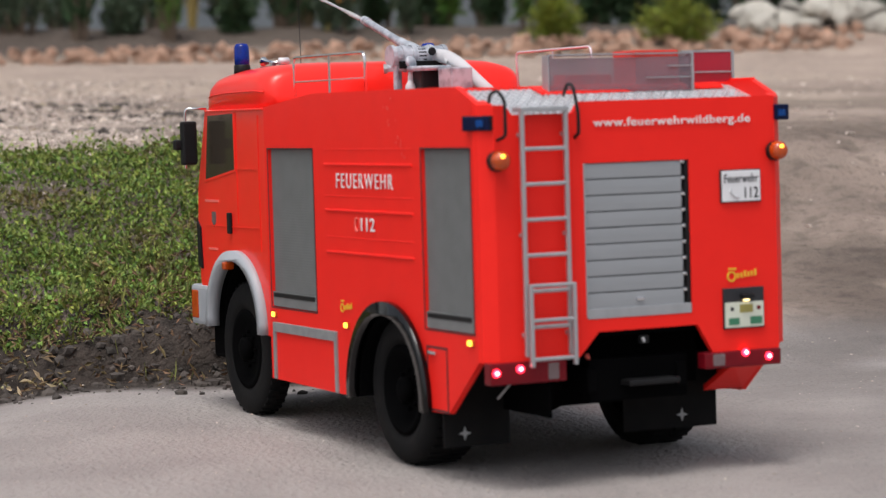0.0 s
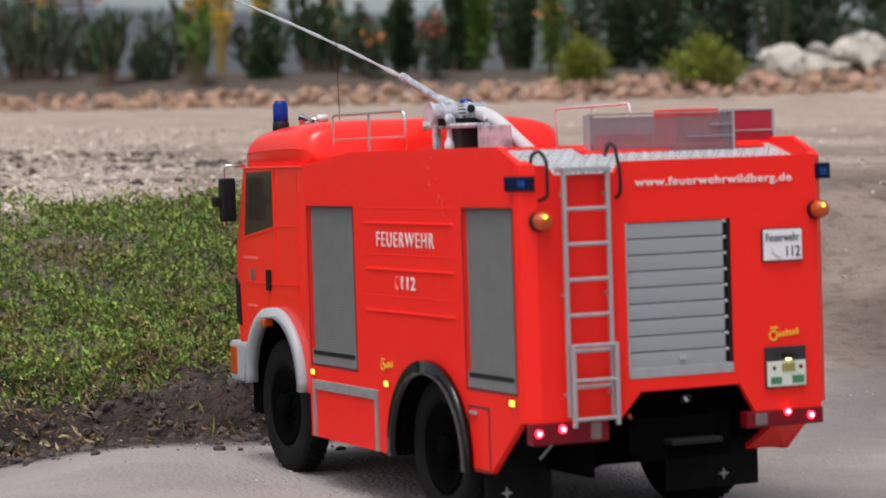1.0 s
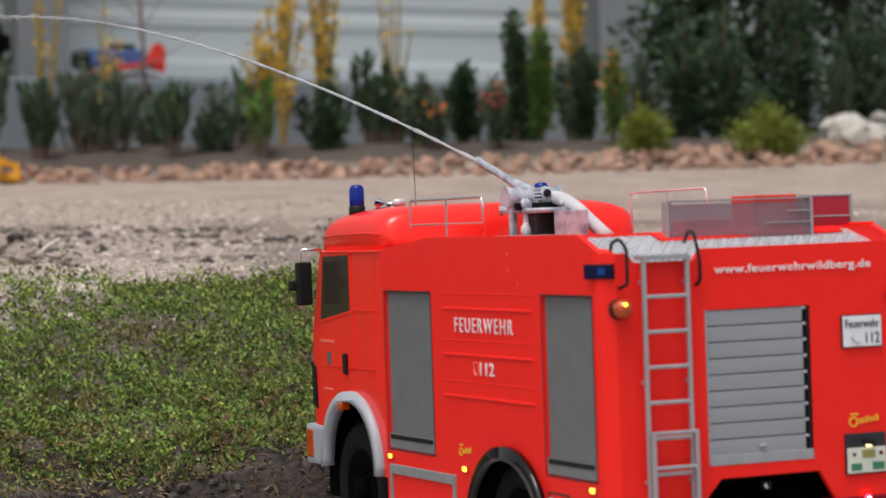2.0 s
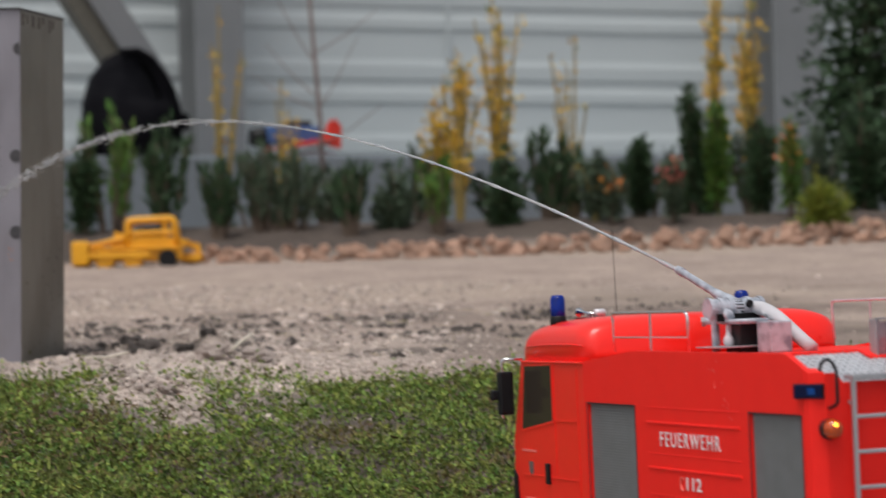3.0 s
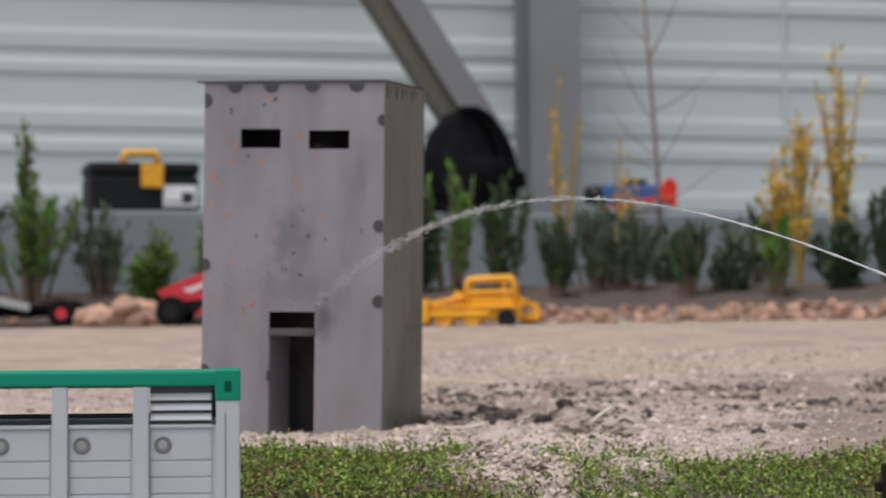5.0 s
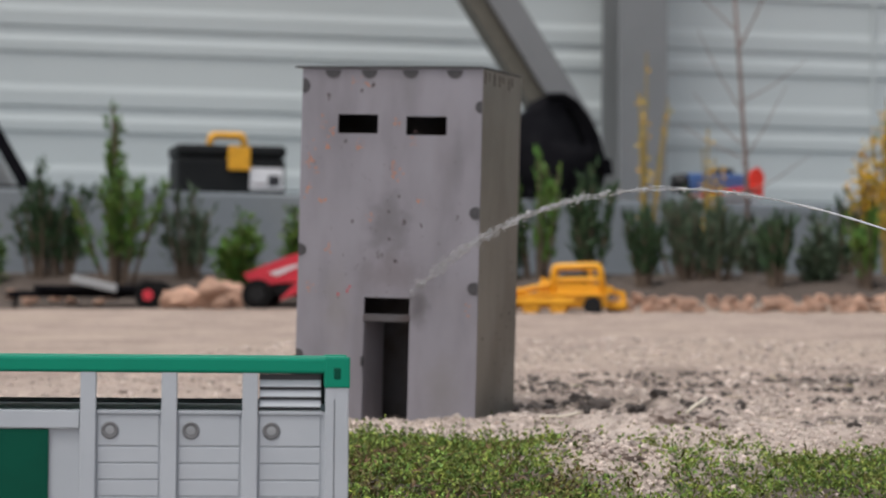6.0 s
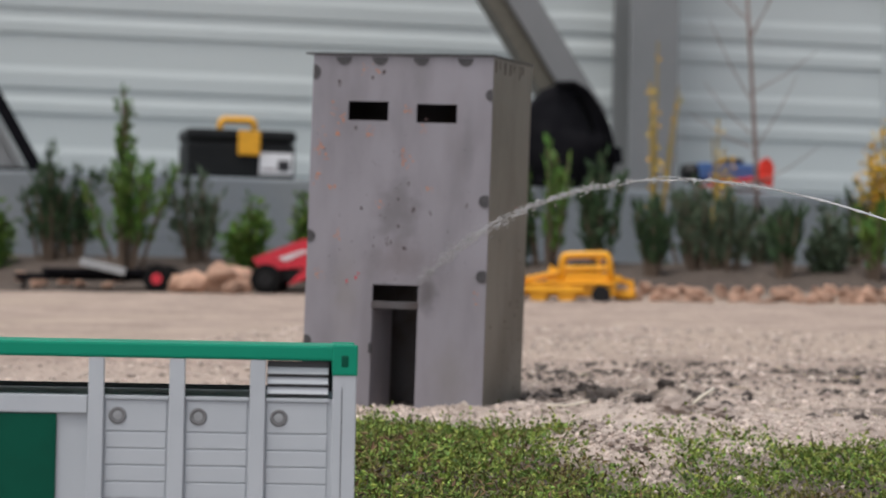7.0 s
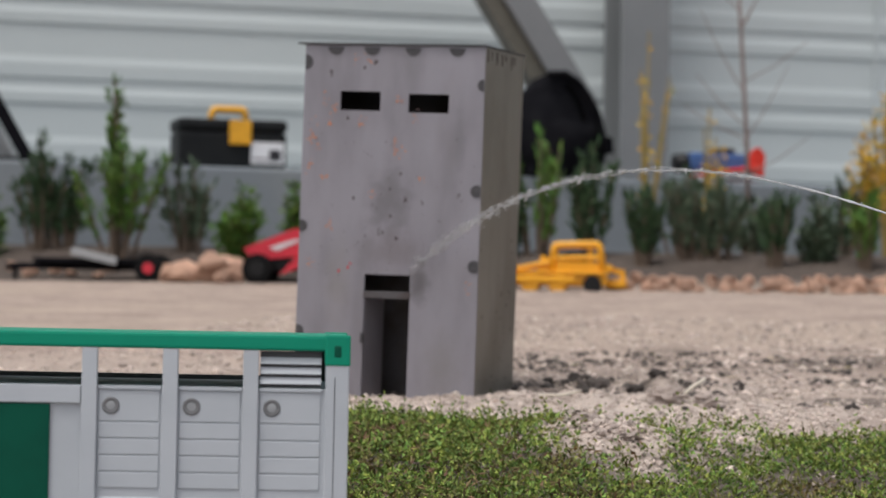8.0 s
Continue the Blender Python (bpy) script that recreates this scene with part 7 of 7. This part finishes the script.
# ---- stones edging the bed ----
SHAPES, PALE = [], []
for k in range(8):
    rng = np.random.default_rng(60 + k)
    b = bmesh.new()
    for _ in range(15):
        p = rng.normal(size=3)
        b.verts.new(p / np.linalg.norm(p) * rng.uniform(0.8, 1.1))
    bmesh.ops.convex_hull(b, input=b.verts[:])
    bmesh.ops.delete(b, geom=[v for v in b.verts if not v.link_faces], context="VERTS")
    bmesh.ops.bevel(b, geom=b.edges[:], offset=0.05, segments=1, affect="EDGES")
    me = bpy.data.meshes.new("stone")
    b.to_mesh(me)
    b.free()
    me.materials.append(STONE)
    SHAPES.append(me)
    pale = me.copy()
    pale.materials[0] = WHITE_ROCK
    PALE.append(pale)


def stone(x, y, s, seed, mat, label, flat=0.7, name="stone"):
    rr = random.Random(seed)
    me = SHAPES[seed % 8]
    if mat is not STONE:
        me = PALE[seed % 8]
    ob = new(name, me)
    z = float(height(np.array([x]), np.array([y]))[0])
    ob.matrix_world = pose(x, y, z + s * 0.3, rr.uniform(-12, 12), rr.uniform(-12, 12), rr.uniform(0, 360)) @ Matrix.Diagonal((s, s * 0.85, s * flat, 1))
    return tagged(ob, label, "stone", "stones edging the bed")


rr = random.Random(2)
xx, i = -1.24, 0
while xx < 1.0:
    y = 6.05 + 0.14 * (xx + 1.2)
    for row, (dy, dz, lo, hi) in enumerate(((0.0, 0.0, 0.013, 0.026), (0.05, 0.009, 0.015, 0.027), (0.10, 0.016, 0.014, 0.026))):
        st = stone(xx + rr.uniform(-0.02, 0.02), y + dy + rr.uniform(-0.02, 0.03), rr.uniform(lo, hi), i + 3 * row, STONE, "tan broken sandstone edging the plant bed", rr.uniform(0.6, 0.95))
        st.location.z += dz
    xx += rr.uniform(0.018, 0.030)
    i += 1
for k in range(15):
    st = stone(-2.352 + 0.17 * rr.random(), 6.08 + 0.10 * rr.random(), rr.uniform(0.03, 0.05), 200 + k, STONE, "tan sandstone in a small heap by the bed", 0.85)
    st.location.z += 0.012 * (k % 3)
for k in range(14):
    stone(-3.1 + 0.65 * rr.random(), 6.2 + 0.15 * rr.random(), rr.uniform(0.018, 0.034), 240 + k, STONE, "tan sandstone edging the plant bed")
for k in range(46):
    a, q = rr.uniform(0, 6.28), rr.random() ** 0.5
    st = stone(0.93 + 0.21 * q * math.cos(a), 6.6 + 0.12 * q * math.sin(a), rr.uniform(0.03, 0.05), 300 + k, WHITE_ROCK, "whitish rock in a loose heap", 0.8, "white_rock")
    st.location.z += 0.075 * (1 - q)
    st["group"] = "heap of white rocks"


# ---- things lying on the ledge and in front of the bed ----
def build_toolbox():
    t = thing("toolbox", at_ledge(-2.653, 0.12, 0.69) @ Matrix.Diagonal((0.88, 1, 0.97, 1)), "black plastic toolbox with yellow handle and latch on the ledge", "toolbox")
    part("case", box(-0.187, 0.187, 0, 0.19, 0.0, 0.115, 0.012), TOOL_BLACK, t)
    part("lid", box(-0.190, 0.190, -0.004, 0.194, 0.117, 0.155, 0.014), TOOL_BLACK, t)
    b = tube(rounded([(-0.062, 0.095, 0.150), (-0.056, 0.095, 0.190), (0.056, 0.095, 0.190), (0.062, 0.095, 0.150)], 0.015), 0.012, 8)
    part("handle", b, AMBER_PLASTIC, t, "yellow carrying handle", True)
    part("latch", box(-0.015, 0.062, -0.016, -0.002, 0.075, 0.150, 0.005), AMBER_PLASTIC, t, "yellow latch")
    lb = part("sticker", box(0.062, 0.176, -0.0045, -0.001, 0.018, 0.085, 0.001), WHITE, t, "white printed sticker")
    part("print_patch", box(0.125, 0.165, -0.0060, -0.0040, 0.028, 0.062), INK, lb)
    part("print_patch", box(0.070, 0.120, -0.0060, -0.0040, 0.030, 0.036), GREY_LENS, lb)


build_toolbox()


def build_lamp_case():
    t = thing("grey_case", at_ledge(-2.405, 0.13, 0.69), "small grey plastic case with a black foot on the ledge", "case")
    part("case_body", box(-0.034, 0.036, 0, 0.08, 0.02, 0.115, 0.008), SILVER, t)
    part("case_foot", box(-0.020, 0.040, -0.01, 0.06, 0.0, 0.022, 0.006), BLACK, t)
    part("case_cap", box(-0.036, 0.020, -0.004, 0.084, 0.095, 0.120, 0.006), BLACK, t)


build_lamp_case()


def build_plane():
    t = thing("toy_aeroplane", at_ledge(-1.272, 0.10, 0.69), "blue and red toy aeroplane standing on the ledge", "toy aeroplane")
    part("fuselage", box(-0.105, 0.085, 0.02, 0.09, 0.045, 0.100, 0.012), TOY_BLUE, t)
    part("engine_cowl", lathe([(0.012, 0), (0.030, 0.01), (0.034, 0.04), (0.026, 0.075)], Matrix.Translation((-0.075, 0.055, 0.065)) @ pose(0, 0, 0, 0, -90), 18), BLACK, t, smooth=True)
    part("wing", box(-0.06, 0.12, -0.06, 0.18, 0.032, 0.046, 0.006, None, pose(0, 0, 0, 0, -9, 0)), TOY_ORANGE, t, "red wing")
    part("canopy", box(-0.03, 0.05, 0.03, 0.08, 0.098, 0.118, 0.008), TINT, t)
    part("tail_fin", plate([(0.085, 0.045), (0.150, 0.030), (0.155, 0.10), (0.135, 0.125), (0.115, 0.115)], [], lambda u, v, w: (u, 0.045 + w, v), 0.02), TOY_ORANGE, t, "red tail fin")
    part("float", box(-0.09, 0.12, 0.0, 0.03, 0.0, 0.022, 0.008), SILVER, t)
    part("float", box(-0.09, 0.12, 0.08, 0.11, 0.0, 0.022, 0.008), SILVER, t)
    for x in (-0.05, 0.06):
        part("strut", cyl((x, 0.015, 0.02), (x, 0.035, 0.05), 0.004), SILVER, t)
        part("strut", cyl((x, 0.095, 0.02), (x, 0.075, 0.05), 0.004), SILVER, t)


build_plane()


def build_scraper():
    """The yellow toy earth mover before the bed."""
    t = thing("toy_dozer", pose(-1.325, 6.00, 0.325, 0, 0, 10), "yellow toy earth mover standing before the bed", "toy vehicle")
    part("chassis", box(-0.125, 0.095, -0.03, 0.08, 0.012, 0.045, 0.006), YELLOW, t)
    part("bonnet", plate([(-0.07, 0.045), (0.10, 0.045), (0.108, 0.062), (0.06, 0.070), (-0.03, 0.072), (-0.06, 0.085)], [], lambda u, v, w: (u, -0.025 + w, v), 0.10), YELLOW, t)
    cg = part("roll_cage", tube(rounded([(-0.035, -0.025, 0.04), (-0.030, -0.025, 0.108), (0.075, -0.025, 0.112), (0.085, -0.025, 0.045)], 0.012), 0.008, 8), YELLOW, t, "yellow roll bar", True)
    part("cage_bar", tube(rounded([(-0.035, 0.07, 0.04), (-0.030, 0.07, 0.108), (0.075, 0.07, 0.112), (0.085, 0.07, 0.045)], 0.012), 0.008, 8), YELLOW, cg, smooth=True)
    for q in (-0.028, 0.074):
        part("cross_bar", cyl((q, -0.025, 0.108), (q, 0.07, 0.108), 0.007, seg=8), YELLOW, cg)
    part("side_bar", cyl((-0.032, -0.025, 0.078), (0.080, -0.025, 0.080), 0.006, seg=8), YELLOW, cg)
    part("seat", box(-0.01, 0.05, 0, 0.05, 0.07, 0.095, 0.008), BLACK, t)
    part("blade", box(-0.160, -0.120, -0.06, 0.11, 0.004, 0.062, 0.008), YELLOW, t, "yellow blade")
    part("blade_arm", box(-0.13, 0.02, -0.05, -0.036, 0.02, 0.035, 0.004), YELLOW, t)
    for y in (-0.030, 0.078):
        part("hydraulic_rod", cyl((-0.125, y, 0.050), (-0.04, y, 0.068), 0.005, seg=8), YELLOW, t)
        part("track_guard", box(-0.115, 0.09, y - 0.012, y + 0.012, 0.040, 0.047, 0.003), YELLOW, t)
    part("exhaust", cyl((-0.055, 0.02, 0.075), (-0.055, 0.02, 0.108), 0.005, seg=10), BLACK, t)
    part("headrest", box(0.048, 0.058, 0.005, 0.045, 0.07, 0.104, 0.004), YELLOW, t)
    part("ripper", plate([(0.10, 0.060), (0.135, 0.052), (0.140, 0.012), (0.128, 0.012), (0.122, 0.042), (0.10, 0.046)], [], lambda u, v, w: (u, 0.01 + w, v), 0.03), YELLOW, t, "yellow rear ripper")
    part("rear_hitch", box(0.095, 0.135, 0.0, 0.05, 0.010, 0.030, 0.005), YELLOW, t)
    for x in (-0.085, -0.02, 0.06):
        for y in (-0.034, 0.084):
            part("wheel", cyl((x, y - 0.010, 0.017), (x, y + 0.010, 0.017), 0.022, seg=16, bevel=0.003), BLACK if x > 0 else YELLOW, t)


build_scraper()


def build_mower():
    t = thing("toy_tractor", pose(-2.06, 6.22, 0.335, 0, 0, 8), "red toy tractor with black tyres parked by the bed", "toy vehicle")
    part("bonnet", plate([(-0.125, 0.085), (0.0, 0.135), (0.12, 0.150), (0.12, 0.08), (-0.10, 0.055)], [], lambda u, v, w: (u, -0.04 + w, v), 0.09), TOY_RED, t, "red bonnet")
    part("bonnet_stripe", plate([(-0.06, 0.088), (0.0, 0.108), (0.03, 0.110), (0.0, 0.098), (-0.04, 0.080)], [], lambda u, v, w: (u, -0.042 + w, v), 0.002), SILVER, t)
    part("frame", box(-0.10, 0.12, -0.03, 0.04, 0.03, 0.062, 0.006), BLACK, t)
    part("fender", plate([(-0.03, 0.02), (0.02, 0.075), (0.08, 0.08), (0.05, 0.05)], [], lambda u, v, w: (u, -0.062 + w, v), 0.02), TOY_RED, t)
    for x, r in ((-0.085, 0.038), (0.075, 0.052)):
        for y in (-0.055, 0.055):
            wh = part("wheel", cyl((x, y - 0.016, r - 0.004), (x, y + 0.016, r - 0.004), r, seg=20, bevel=0.006), RUBBER, t)
            part("rim", cyl((x, y - 0.018, r - 0.004), (x, y + 0.018, r - 0.004), r * 0.5, seg=16), BLACK, wh)


build_mower()


def build_trailer():
    t = thing("toy_trailer", pose(-2.45, 6.12, 0.332, 0, 0, 6), "dark toy trailer with a red-hubbed wheel and a long drawbar", "toy trailer")
    wh = part("wheel", cyl((0.04, -0.012, 0.034), (0.04, 0.012, 0.034), 0.036, seg=22, bevel=0.006), RUBBER, t, "black tyre with red hub")
    part("hub", cyl((0.04, -0.0145, 0.034), (0.04, 0.0145, 0.034), 0.014, seg=16), TOY_RED, wh)
    w2 = part("wheel", cyl((0.04, 0.088, 0.034), (0.04, 0.112, 0.034), 0.036, seg=22, bevel=0.006), RUBBER, t)
    part("hub", cyl((0.04, 0.0855, 0.034), (0.04, 0.1145, 0.034), 0.014, seg=16), TOY_RED, w2)
    part("axle", cyl((0.04, -0.01, 0.034), (0.04, 0.11, 0.034), 0.006), BLACK, t)
    part("drawbar", box(-0.34, 0.05, 0.035, 0.065, 0.028, 0.044, 0.004), BUCKET, t)
    part("load_bed", box(-0.26, 0.0, 0.0, 0.10, 0.044, 0.058, 0.004), BUCKET, t)
    part("pale_board", box(-0.17, -0.05, -0.012, -0.004, 0.03, 0.050, 0.002, None, pose(0, 0, 0, 0, 12, 0)), ALU_DULL, t)
    part("prop", cyl((-0.32, 0.05, 0.0), (-0.32, 0.05, 0.03), 0.006), BUCKET, t)


build_trailer()
